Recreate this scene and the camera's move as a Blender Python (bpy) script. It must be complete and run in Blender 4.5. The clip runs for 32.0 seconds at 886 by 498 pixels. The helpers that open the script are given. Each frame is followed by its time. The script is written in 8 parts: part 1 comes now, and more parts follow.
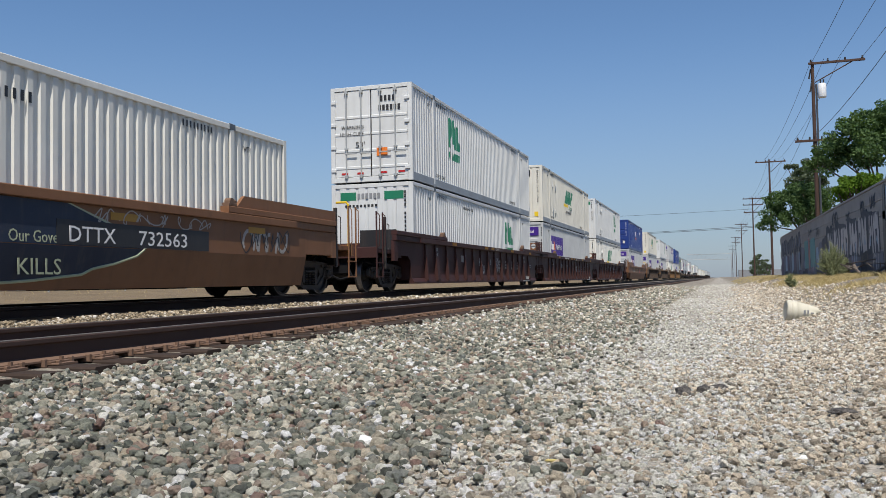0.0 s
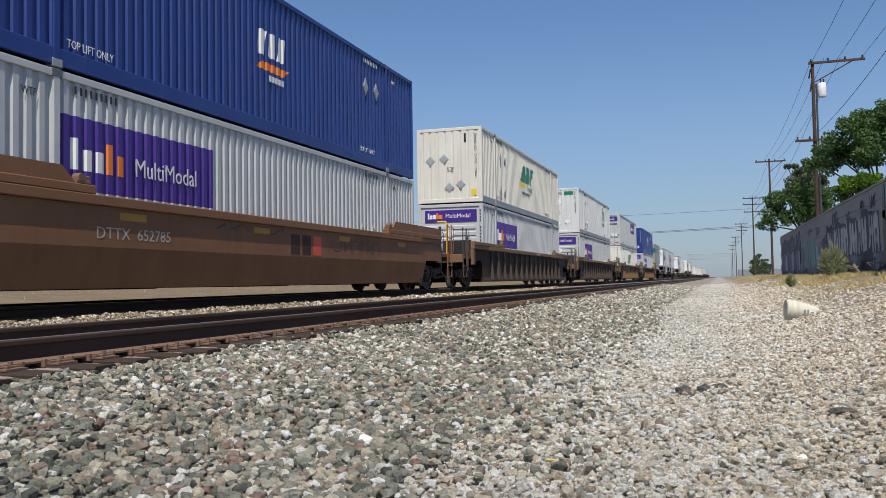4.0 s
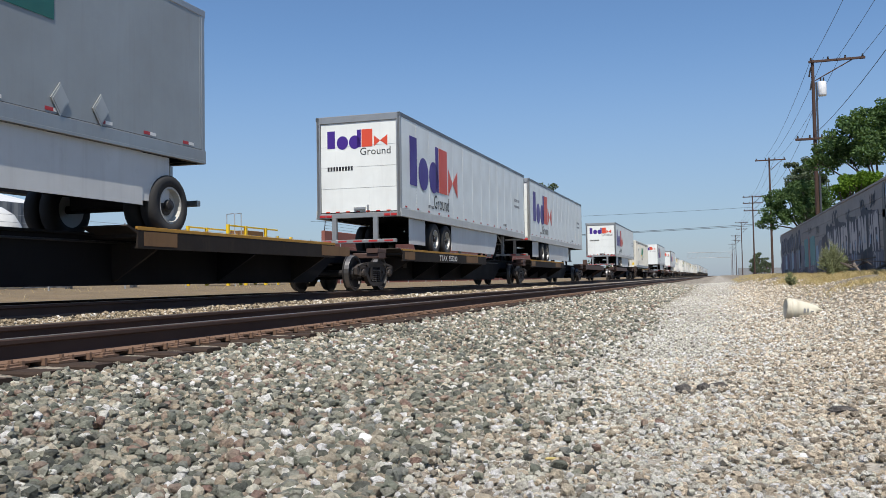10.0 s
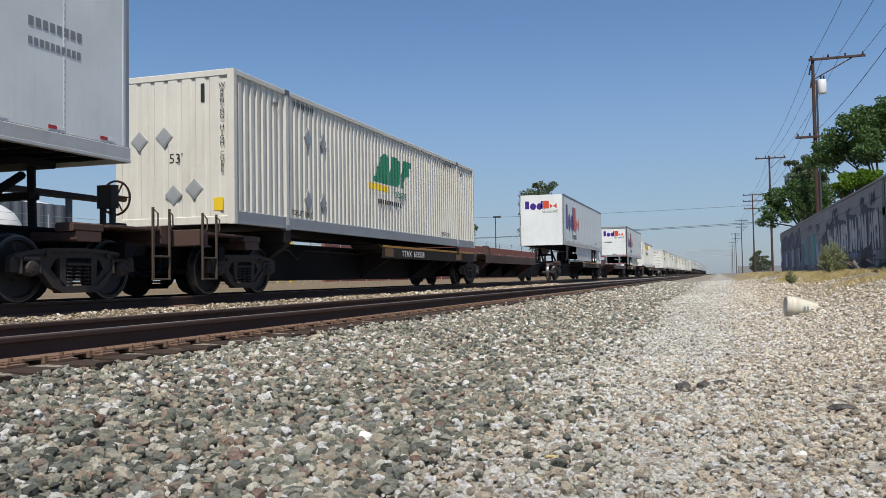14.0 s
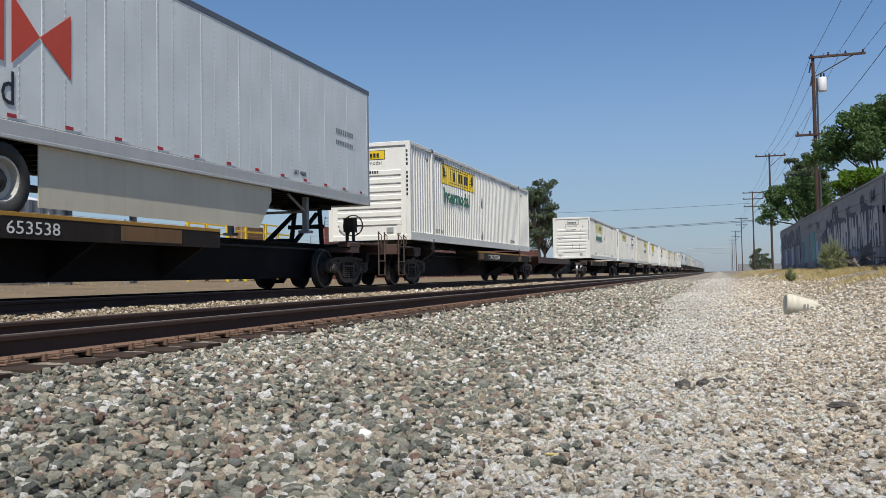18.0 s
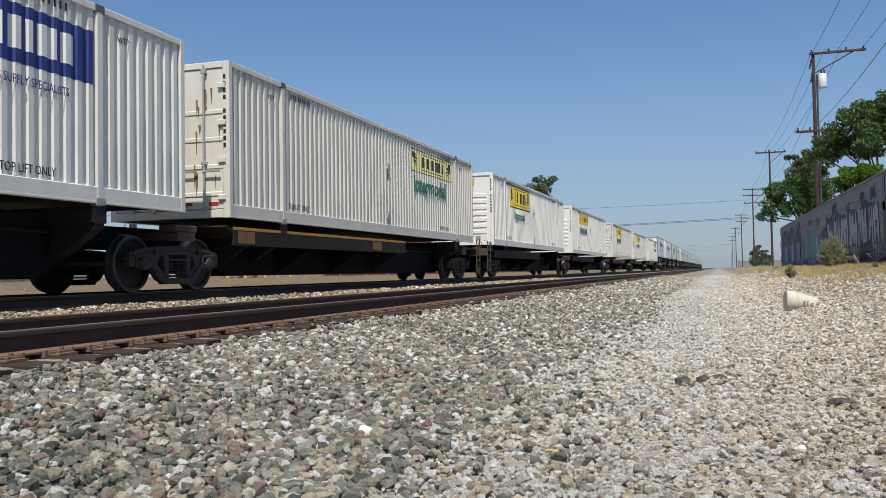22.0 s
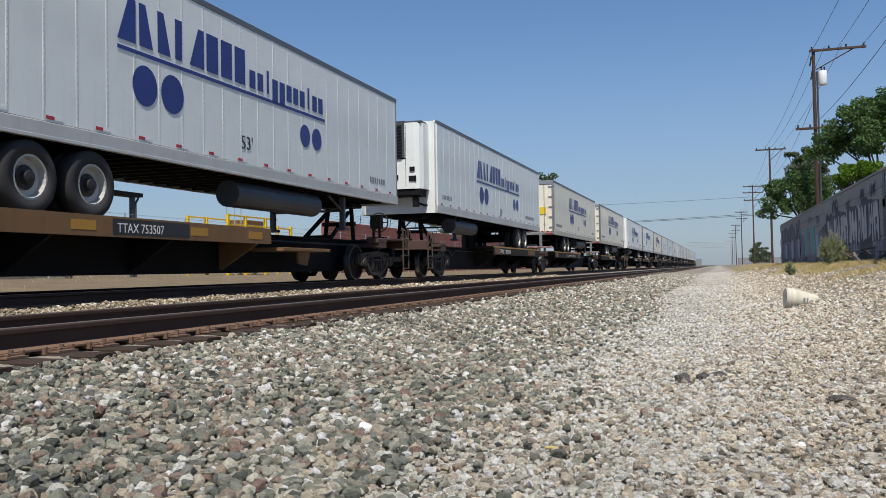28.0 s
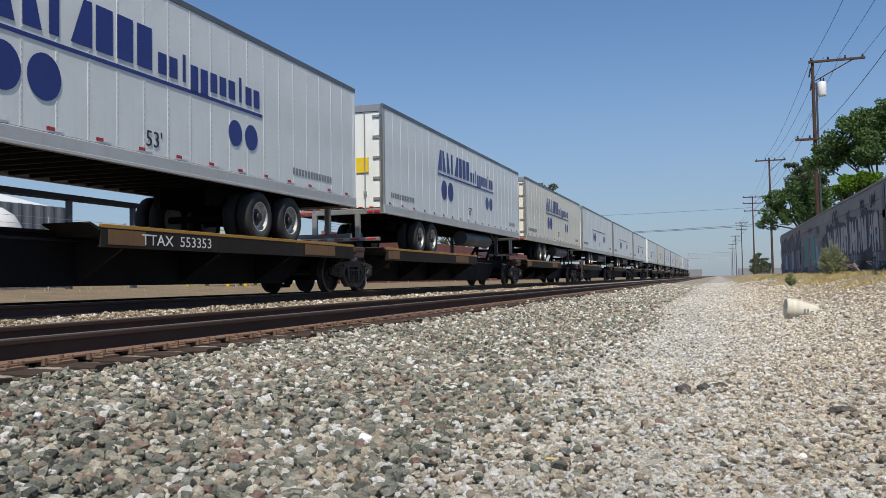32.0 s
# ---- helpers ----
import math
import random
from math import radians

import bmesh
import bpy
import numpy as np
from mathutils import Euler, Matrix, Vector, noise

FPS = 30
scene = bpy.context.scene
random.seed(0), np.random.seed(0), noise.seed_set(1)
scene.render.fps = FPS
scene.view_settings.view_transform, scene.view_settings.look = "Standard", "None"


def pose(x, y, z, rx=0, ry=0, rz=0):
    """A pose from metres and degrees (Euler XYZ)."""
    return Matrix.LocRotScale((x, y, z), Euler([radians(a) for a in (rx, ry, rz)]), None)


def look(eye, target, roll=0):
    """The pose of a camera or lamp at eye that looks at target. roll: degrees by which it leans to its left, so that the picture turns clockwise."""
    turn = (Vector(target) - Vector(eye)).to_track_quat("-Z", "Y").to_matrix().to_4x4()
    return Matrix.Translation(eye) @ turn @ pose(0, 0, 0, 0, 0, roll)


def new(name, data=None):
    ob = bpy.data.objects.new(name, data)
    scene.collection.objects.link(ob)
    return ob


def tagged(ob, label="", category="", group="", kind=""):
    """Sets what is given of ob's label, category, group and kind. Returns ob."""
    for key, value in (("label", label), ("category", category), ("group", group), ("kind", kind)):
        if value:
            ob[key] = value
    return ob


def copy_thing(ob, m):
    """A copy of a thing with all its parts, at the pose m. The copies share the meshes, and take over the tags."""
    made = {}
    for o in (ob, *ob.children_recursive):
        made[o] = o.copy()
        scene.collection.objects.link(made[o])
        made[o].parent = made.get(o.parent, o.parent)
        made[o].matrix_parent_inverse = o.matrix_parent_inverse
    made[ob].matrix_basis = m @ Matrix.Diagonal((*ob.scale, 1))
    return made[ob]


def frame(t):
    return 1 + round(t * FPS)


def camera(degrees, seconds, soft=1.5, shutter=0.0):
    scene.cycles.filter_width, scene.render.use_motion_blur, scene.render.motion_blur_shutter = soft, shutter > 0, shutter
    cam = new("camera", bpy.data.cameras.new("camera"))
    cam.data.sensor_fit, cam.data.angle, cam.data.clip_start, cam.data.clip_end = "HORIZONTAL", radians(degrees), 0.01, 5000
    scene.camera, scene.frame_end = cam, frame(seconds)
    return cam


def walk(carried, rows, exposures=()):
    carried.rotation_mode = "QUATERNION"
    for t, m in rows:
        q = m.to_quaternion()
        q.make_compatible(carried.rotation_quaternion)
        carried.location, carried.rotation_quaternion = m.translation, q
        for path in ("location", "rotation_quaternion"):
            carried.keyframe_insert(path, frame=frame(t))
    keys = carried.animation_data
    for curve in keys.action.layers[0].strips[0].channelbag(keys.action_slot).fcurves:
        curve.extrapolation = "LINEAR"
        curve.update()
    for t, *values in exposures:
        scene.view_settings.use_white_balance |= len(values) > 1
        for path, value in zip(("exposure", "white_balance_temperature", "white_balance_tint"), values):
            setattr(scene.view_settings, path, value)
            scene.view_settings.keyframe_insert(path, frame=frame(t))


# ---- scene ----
# ---- camera on its stand, tilting slowly ----
RAIL, XT, GAUGE = 0.45, -9.665, 0.7575      # train track: rail top, centre line, half distance of the rails
XN, RAILN = -5.59, 0.327                    # empty track beside it
EYE = Vector((0, 0, 0.70))
cam = camera(54.65, 32.0, 0.5)
TILT = [(0, 2.172), (0.5, 2.214), (1, 2.242), (1.5, 2.271), (2, 2.283), (2.5, 2.266), (3, 2.226), (3.5, 2.172), (5.5, 2.123), (6, 2.142), (6.5, 2.125), (7, 2.097), (7.5, 2.069), (8.5, 2.083), (9, 2.069), (10, 2.055), (11, 2.031), (12, 2.026)]
TILT += [(12.5, 2.012), (13, 1.984), (13.5, 1.955), (14, 1.924), (14.5, 1.881), (16.5, 1.824), (17.5, 1.809), (18, 1.779), (19, 1.75), (20, 1.736), (20.5, 1.707), (21, 1.65), (21.5, 1.591), (22, 1.548), (22.5, 1.519)]
TILT += [(23, 1.477), (23.5, 1.405), (24, 1.318), (24.5, 1.246), (25, 1.173), (25.5, 1.073), (26.5, 0.96), (27.5, 1.069), (28, 1.359), (28.5, 1.521), (29, 1.625), (29.5, 1.767), (30, 1.909), (30.5, 1.997), (31, 2.04), (31.5, 2.059), (32, 2.073)]
YAW = radians(17.797)


def aim(deg):
    p = radians(deg)
    return look(EYE, EYE + 10 * Vector((-math.sin(YAW) * math.cos(p), math.cos(YAW) * math.cos(p), math.sin(p))), -0.882)


walk(cam, [(t, aim(d)) for t, d in TILT], exposures=[(0, 0.0), (3.5, 0.0), (6, 0.12), (8, 0.12), (11, 0.16), (12.2, 0.13), (13, 0.0), (32, 0.0)])

# ---- daylight ----
SUN_EL, SUN_AZ = 60, 16                     # degrees: height, and turn from behind the camera towards +X
world = bpy.data.worlds.new("sky")
scene.world = world
world.use_nodes = True
sky = world.node_tree.nodes.new("ShaderNodeTexSky")
sky.sky_type, sky.sun_disc = "NISHITA", False
sky.sun_elevation, sky.sun_rotation = radians(SUN_EL), radians(180 - SUN_AZ)
sky.air_density, sky.dust_density, sky.ozone_density, sky.altitude = 1.0, 0.55, 4.6, 50
sky_tint = world.node_tree.nodes.new("ShaderNodeMix")     # even colour tint, like a white balance, cools the whole sky a little
sky_tint.data_type, sky_tint.blend_type = "RGBA", "MULTIPLY"
sky_tint.inputs[0].default_value, sky_tint.inputs[7].default_value = 1.0, (0.875, 0.985, 1.075, 1)
world.node_tree.links.new(sky.outputs[0], sky_tint.inputs[6])
where = world.node_tree.nodes.new("ShaderNodeTexCoord")
split = world.node_tree.nodes.new("ShaderNodeSeparateXYZ")
rise = world.node_tree.nodes.new("ShaderNodeMapRange")
rise.interpolation_type = "SMOOTHSTEP"
smog = world.node_tree.nodes.new("ShaderNodeMix")     # smog bank low over the horizon, all the way round
smog.data_type = "RGBA"
for k, v in (("From Min", -0.02), ("From Max", 0.30), ("To Min", 0.62), ("To Max", 0.0)):
    rise.inputs[k].default_value = v
smog.inputs[7].default_value = (2.75, 3.3, 4.45, 1)
world.node_tree.links.new(where.outputs["Generated"], split.inputs[0])
world.node_tree.links.new(split.outputs[2], rise.inputs[0])
world.node_tree.links.new(rise.outputs[0], smog.inputs[0])
world.node_tree.links.new(sky_tint.outputs[2], smog.inputs[6])
world.node_tree.links.new(smog.outputs[2], world.node_tree.nodes["Background"].inputs[0])
world.node_tree.nodes["Background"].inputs[1].default_value = 0.105
sun = new("sun", bpy.data.lights.new("sun", "SUN"))
sun.data.energy, sun.data.angle, sun.data.color = 5.5, radians(0.53), (1.0, 0.94, 0.85)
sd = Vector((math.sin(radians(SUN_AZ)) * math.cos(radians(SUN_EL)), -math.cos(radians(SUN_AZ)) * math.cos(radians(SUN_EL)), math.sin(radians(SUN_EL))))
sun.matrix_world = look(sd * 60, (0, 0, 0))

# ---- materials ----


def nodes_of(name):
    m = bpy.data.materials.new(name)
    m.use_nodes = True
    nt = m.node_tree
    return m, nt, nt.nodes["Principled BSDF"], nt.nodes.new("ShaderNodeTexCoord").outputs["Object"]


def add(nt, kind, **kw):
    n = nt.nodes.new("ShaderNode" + kind)
    for k, v in kw.items():
        if k in n.inputs:
            n.inputs[k].default_value = v
    return n


def ramp(nt, fac, stops):
    r = nt.nodes.new("ShaderNodeValToRGB")
    e = r.color_ramp.elements
    e[0].position, e[0].color = stops[0][0], (*stops[0][1], 1)
    e[1].position, e[1].color = stops[-1][0], (*stops[-1][1], 1)
    for p, c in stops[1:-1]:
        e.new(p).color = (*c, 1)
    nt.links.new(fac, r.inputs[0])
    return r.outputs[0]


def noise_of(nt, co, scale, detail=4, stretch=None, rough=0.6):
    if stretch:
        mp = add(nt, "Mapping")
        mp.inputs["Scale"].default_value = stretch
        nt.links.new(co, mp.inputs[0])
        co = mp.outputs[0]
    n = add(nt, "TexNoise", Scale=scale, Detail=detail, Roughness=rough)
    nt.links.new(co, n.inputs["Vector"])
    return n.outputs["Fac"]


def mix(nt, fac, a, b, blend="MIX"):
    m = nt.nodes.new("ShaderNodeMix")
    m.data_type, m.blend_type = "RGBA", blend
    for s, i in ((fac, 0), (a, 6), (b, 7)):
        if isinstance(s, (int, float)):
            m.inputs[i].default_value = s
        elif isinstance(s, tuple):
            m.inputs[i].default_value = (*s, 1)
        else:
            nt.links.new(s, m.inputs[i])
    return m.outputs[2]


def bump(nt, b, height, strength, distance):
    n = add(nt, "Bump", Strength=strength, Distance=distance)
    nt.links.new(height, n.inputs["Height"])
    nt.links.new(n.outputs[0], b.inputs["Normal"])


def paint(name, col, rough=0.5, metal=0.0, dirt=0.25, dirt_col=(0.16, 0.12, 0.085), streak=0.35, dent=0.3, vary=0.0, spec=0.5):
    """Paint over metal: cloudy fading, streaks that run down, fine grain."""
    m, nt, b, co = nodes_of(name)
    cloud = noise_of(nt, co, 0.7, 5)
    streaks = noise_of(nt, co, 1.0, 4, (5.0, 5.0, 0.35), 0.7)
    grain = noise_of(nt, co, 60, 3)
    dk = tuple(c * 0.86 for c in col)
    c1 = mix(nt, ramp(nt, cloud, [(0.35, (0, 0, 0)), (0.7, (1, 1, 1))]), col, dk)
    s = ramp(nt, streaks, [(0.52, (0, 0, 0)), (0.8, (streak, streak, streak))])
    c2 = mix(nt, s, c1, mix(nt, 0.6, dk, dirt_col))
    blotch = ramp(nt, noise_of(nt, co, 2.3, 7, None, 0.75), [(0.58, (0, 0, 0)), (0.82, (dirt, dirt, dirt))])
    c3 = mix(nt, blotch, c2, dirt_col)
    if vary:
        oi = nt.nodes.new("ShaderNodeObjectInfo")
        c3 = mix(nt, ramp(nt, oi.outputs["Random"], [(0, (1 - vary,) * 3), (1, (1, 1, 1))]), (0, 0, 0), c3)
    nt.links.new(c3, b.inputs["Base Color"])
    b.inputs["Metallic"].default_value = metal
    b.inputs["Specular IOR Level"].default_value = spec
    nt.links.new(ramp(nt, cloud, [(0.2, (rough - 0.08,) * 3), (0.8, (min(1, rough + 0.15),) * 3)]), b.inputs["Roughness"])
    mb = nt.nodes.new("ShaderNodeMath")
    mb.operation = "MULTIPLY_ADD"
    mb.inputs[1].default_value = 0.06
    nt.links.new(grain, mb.inputs[0])
    nt.links.new(cloud, mb.inputs[2])
    bump(nt, b, mb.outputs[0], dent, 0.02)
    return m


M_WHITE = paint("white_container_paint", (0.60, 0.61, 0.60), 0.45, streak=0.22, dirt=0.12)
M_CREAM = paint("aged_cream_container_paint", (0.64, 0.62, 0.545), 0.5, streak=0.38, dirt=0.35, dirt_col=(0.27, 0.17, 0.08))
M_IVORY = paint("ivory_container_paint", (0.70, 0.69, 0.63), 0.5, streak=0.25, dirt=0.15, dirt_col=(0.24, 0.18, 0.1))
M_GREY = paint("pale_grey_container_paint", (0.46, 0.475, 0.48), 0.45, streak=0.25, dirt=0.15)
M_BLUE = paint("deep_blue_container_paint", (0.012, 0.037, 0.195), 0.38, streak=0.15, dirt=0.08)
M_SILL = paint("grey_bottom_rail_paint", (0.28, 0.30, 0.32), 0.45, streak=0.3)
M_BROWN = paint("rust_brown_car_paint", (0.19, 0.085, 0.036), 0.62, streak=0.5, dirt=0.5, dirt_col=(0.05, 0.03, 0.02), dent=0.6)
M_MAROON = paint("oxide_maroon_car_paint", (0.048, 0.018, 0.016), 0.6, streak=0.6, dirt=0.55, dirt_col=(0.016, 0.012, 0.011), dent=0.6, spec=0.3)
M_DECK = paint("dull_purple_brown_deck", (0.075, 0.04, 0.03), 0.65, streak=0.4, dirt=0.5, dirt_col=(0.04, 0.027, 0.02), dent=0.6)
M_FRAME = paint("dusty_cast_side_frame", (0.032, 0.025, 0.021), 0.65, streak=0.4, dirt=0.5, dirt_col=(0.085, 0.062, 0.045), dent=0.6)
M_OCHRE = paint("faded_ochre_car_paint", (0.185, 0.10, 0.04), 0.62, streak=0.8, dirt=0.85, dirt_col=(0.045, 0.03, 0.02), dent=0.6)
M_GRIME = paint("sooty_brown_car_side", (0.036, 0.025, 0.022), 0.7, streak=0.5, dirt=0.4, dirt_col=(0.085, 0.055, 0.035), dent=0.6, spec=0.25)
M_BLACK = paint("black_underframe_paint", (0.006, 0.006, 0.0075), 0.75, streak=0.3, dirt=0.25, dirt_col=(0.018, 0.014, 0.012), dent=0.4, spec=0.2)
M_SOOT = paint("sooty_black_deck", (0.022, 0.017, 0.014), 0.7, streak=0.5, dirt=0.7, dirt_col=(0.075, 0.048, 0.028), dent=0.4, spec=0.25)
M_TAN = paint("dirty_tan_ladder", (0.07, 0.048, 0.034), 0.65, streak=0.4, dirt=0.4)
M_IRON = paint("greasy_cast_iron", (0.018, 0.016, 0.016), 0.5, 0.1, streak=0.5, dirt=0.45, dirt_col=(0.08, 0.055, 0.037), dent=0.5)
M_TREAD = paint("polished_wheel_steel", (0.16, 0.155, 0.155), 0.35, 0.8, streak=0.1, dirt=0.1)
M_TRAILER = paint("white_trailer_panel", (0.74, 0.765, 0.74), 0.33, streak=0.18, dirt=0.08, dent=0.35)
M_CLEAN = paint("clean_white_container_paint", (0.75, 0.74, 0.68), 0.45, streak=0.2, dirt=0.1, dirt_col=(0.3, 0.24, 0.16))
M_SPRAY = paint("white_spray_paint", (0.50, 0.49, 0.48), 0.6, streak=0.3, dirt=0.3)
M_RIVET = paint("weathered_rivet_heads", (0.55, 0.55, 0.53), 0.5, streak=0.2, dirt=0.3)
M_RAILW = paint("dusty_aluminium_rail", (0.52, 0.52, 0.50), 0.45, 0.2, streak=0.3, dirt=0.25)
M_RAILO = paint("aged_aluminium_rail", (0.50, 0.47, 0.39), 0.5, 0.1, streak=0.4, dirt=0.35)
M_TRAILER2 = paint("off_white_trailer_panel", (0.77, 0.725, 0.60), 0.38, streak=0.3, dirt=0.15, dent=0.5, dirt_col=(0.25, 0.2, 0.14))
M_SKIRTW = paint("pale_grey_trailer_skirt", (0.60, 0.61, 0.60), 0.45, streak=0.25, dirt=0.2)
M_SKIRT = paint("yellowed_trailer_skirt", (0.60, 0.555, 0.43), 0.5, streak=0.25, dirt=0.2)
M_PUP = paint("dull_silver_trailer_skin", (0.29, 0.315, 0.325), 0.4, 0.15, streak=0.25, dirt=0.12)
M_ALU = paint("brushed_aluminium", (0.40, 0.40, 0.39), 0.38, 0.7, streak=0.25, dirt=0.15)
M_TOPRAIL = paint("dark_trailer_top_rail", (0.10, 0.115, 0.13), 0.4, streak=0.2)
M_RUBBER = paint("tyre_rubber", (0.022, 0.022, 0.023), 0.8, streak=0.1, dirt=0.4, dirt_col=(0.08, 0.07, 0.06))
M_RIM = paint("white_steel_wheel", (0.45, 0.445, 0.41), 0.4, 0.1, dirt=0.5, dirt_col=(0.2, 0.14, 0.09))
M_PURPLE = paint("purple_print", (0.05, 0.016, 0.21), 0.4, streak=0.1, dirt=0.04)
M_REDINK = paint("red_print", (0.62, 0.07, 0.03), 0.4, streak=0.1, dirt=0.04)
M_ORANGE = paint("orange_print", (0.75, 0.19, 0.02), 0.4, streak=0.1, dirt=0.04)
M_GREEN = paint("green_print", (0.012, 0.17, 0.085), 0.4, streak=0.1, dirt=0.04)
M_TEAL = paint("dark_green_band", (0.02, 0.115, 0.095), 0.4, streak=0.1, dirt=0.06)
M_YELLOW = paint("yellow_print", (0.74, 0.52, 0.02), 0.4, streak=0.15, dirt=0.08)
M_YELLOWM = paint("safety_yellow_paint", (0.72, 0.48, 0.015), 0.45, streak=0.2, dirt=0.15)
M_NAVY = paint("navy_print", (0.02, 0.035, 0.19), 0.4, streak=0.1, dirt=0.04)
M_DKBLUE = paint("dark_navy_spray", (0.012, 0.022, 0.045), 0.6, streak=0.3, dirt=0.2)
M_WINK = paint("white_print", (0.74, 0.74, 0.72), 0.45, streak=0.15, dirt=0.1)
M_FADED = paint("faded_white_print", (0.36, 0.34, 0.31), 0.6, streak=0.5, dirt=0.5)
M_GREENG = paint("dull_green_spray", (0.045, 0.075, 0.02), 0.6, streak=0.4, dirt=0.4)
M_PALEGRN = paint("pale_green_spray", (0.36, 0.40, 0.27), 0.6, streak=0.3, dirt=0.3)
M_LIP = paint("worn_orange_yellow_paint", (0.40, 0.21, 0.03), 0.6, streak=0.5, dirt=0.6, dirt_col=(0.06, 0.04, 0.025))
M_WINE = paint("wine_red_spray", (0.13, 0.02, 0.035), 0.6, streak=0.3, dirt=0.3)
M_PALE = paint("pale_blue_grey_spray", (0.20, 0.21, 0.25), 0.6, streak=0.4, dirt=0.4)
M_PALEYEL = paint("sun_bleached_yellow_print", (0.62, 0.58, 0.27), 0.5, streak=0.3, dirt=0.15)
M_RUSTRUN = paint("orange_rust", (0.23, 0.115, 0.05), 0.85, streak=0.4, dirt=0.5)
M_BINK = paint("black_print", (0.02, 0.02, 0.022), 0.45, streak=0.1, dirt=0.03)
M_GINK = paint("grey_print", (0.22, 0.23, 0.24), 0.5, streak=0.1, dirt=0.05)
M_PLAC = paint("placard_holder_aluminium", (0.42, 0.43, 0.42), 0.4, 0.4, streak=0.2, dirt=0.2)


def ground_mat():
    """Track ballast, trodden gravel path and dusty ground, side by side."""
    m, nt, b, co = nodes_of("gravel_and_dust")
    sep = add(nt, "SeparateXYZ")
    nt.links.new(co, sep.inputs[0])
    wob = nt.nodes.new("ShaderNodeMath")
    wob.operation = "MULTIPLY_ADD"
    wob.inputs[1].default_value = 1.6
    nt.links.new(noise_of(nt, co, 0.9, 5), wob.inputs[0])
    nt.links.new(sep.outputs[0], wob.inputs[2])
    x = wob.outputs[0]
    vor = add(nt, "TexVoronoi", Scale=22.0)
    nt.links.new(co, vor.inputs["Vector"])
    vor2 = add(nt, "TexVoronoi", Scale=45.0)
    nt.links.new(co, vor2.inputs["Vector"])
    stone = ramp(nt, vor.outputs["Color"], [(0.1, (0.08, 0.078, 0.065)), (0.35, (0.16, 0.15, 0.12)), (0.55, (0.27, 0.235, 0.185)), (0.75, (0.18, 0.14, 0.11)), (0.95, (0.42, 0.37, 0.30))])
    # path tones kept below the loose stones', standing in for their self-shadowing
    pebble = ramp(nt, vor2.outputs["Color"], [(0.1, (0.15, 0.138, 0.115)), (0.5, (0.28, 0.257, 0.218)), (0.9, (0.44, 0.408, 0.352))])
    fines = ramp(nt, noise_of(nt, co, 130, 6), [(0.3, (0.22, 0.20, 0.168)), (0.7, (0.37, 0.34, 0.29))])
    path = mix(nt, ramp(nt, noise_of(nt, co, 7, 5), [(0.35, (0.15, 0.15, 0.15)), (0.65, (0.75, 0.75, 0.75))]), fines, pebble)
    dirt = mix(nt, 0.3, ramp(nt, noise_of(nt, co, 1.1, 8, None, 0.75), [(0.32, (0.07, 0.058, 0.04)), (0.5, (0.145, 0.118, 0.08)), (0.68, (0.23, 0.19, 0.132))]), pebble)

    def step(a, c):
        mr = add(nt, "MapRange")
        mr.inputs["From Min"].default_value, mr.inputs["From Max"].default_value = a, c
        nt.links.new(x, mr.inputs[0])
        return mr.outputs[0]
    brown = mix(nt, 1.0, dirt, (0.80, 0.68, 0.50), "MULTIPLY")
    c1 = mix(nt, step(-13.2, -12.4), brown, stone)
    c2 = mix(nt, step(-0.75, 0.1), c1, path)
    c3 = mix(nt, step(1.7, 2.6), c2, dirt)
    nt.links.new(c3, b.inputs["Base Color"])
    b.inputs["Roughness"].default_value = 0.92
    h = mix(nt, 0.5, vor.outputs["Distance"], vor2.outputs["Distance"])
    bump(nt, b, h, 0.7, 0.03)
    return m


M_GROUND = ground_mat()


def stones_mat(name, stops, drift=0.45):
    """Stones of many colours: each has its own, with veins and dust, and the mix drifts from patch to patch."""
    m, nt, b, co = nodes_of(name)
    geo = nt.nodes.new("ShaderNodeNewGeometry")
    patch = nt.nodes.new("ShaderNodeMath")
    patch.operation = "MULTIPLY_ADD"
    patch.inputs[1].default_value, patch.inputs[2].default_value = drift, -0.5 * drift
    nt.links.new(noise_of(nt, co, 0.9, 4), patch.inputs[0])
    pick = nt.nodes.new("ShaderNodeMath")
    pick.operation, pick.use_clamp = "ADD", True
    nt.links.new(geo.outputs["Random Per Island"], pick.inputs[0])
    nt.links.new(patch.outputs[0], pick.inputs[1])
    c = ramp(nt, pick.outputs[0], stops)
    vein = ramp(nt, noise_of(nt, co, 42, 5, None, 0.7), [(0.32, (0.62,) * 3), (0.5, (1.0,) * 3), (0.72, (1.38,) * 3)])
    c = mix(nt, 0.85, c, vein, "MULTIPLY")
    c = mix(nt, ramp(nt, noise_of(nt, co, 16, 3), [(0.5, (0.0,) * 3), (0.8, (0.35,) * 3)]), c, (0.46, 0.41, 0.34))
    nt.links.new(c, b.inputs["Base Color"])
    b.inputs["Roughness"].default_value = 0.9
    b.inputs["Specular IOR Level"].default_value = 0.3
    bump(nt, b, noise_of(nt, co, 75, 6, None, 0.75), 1.0, 0.03)
    return m


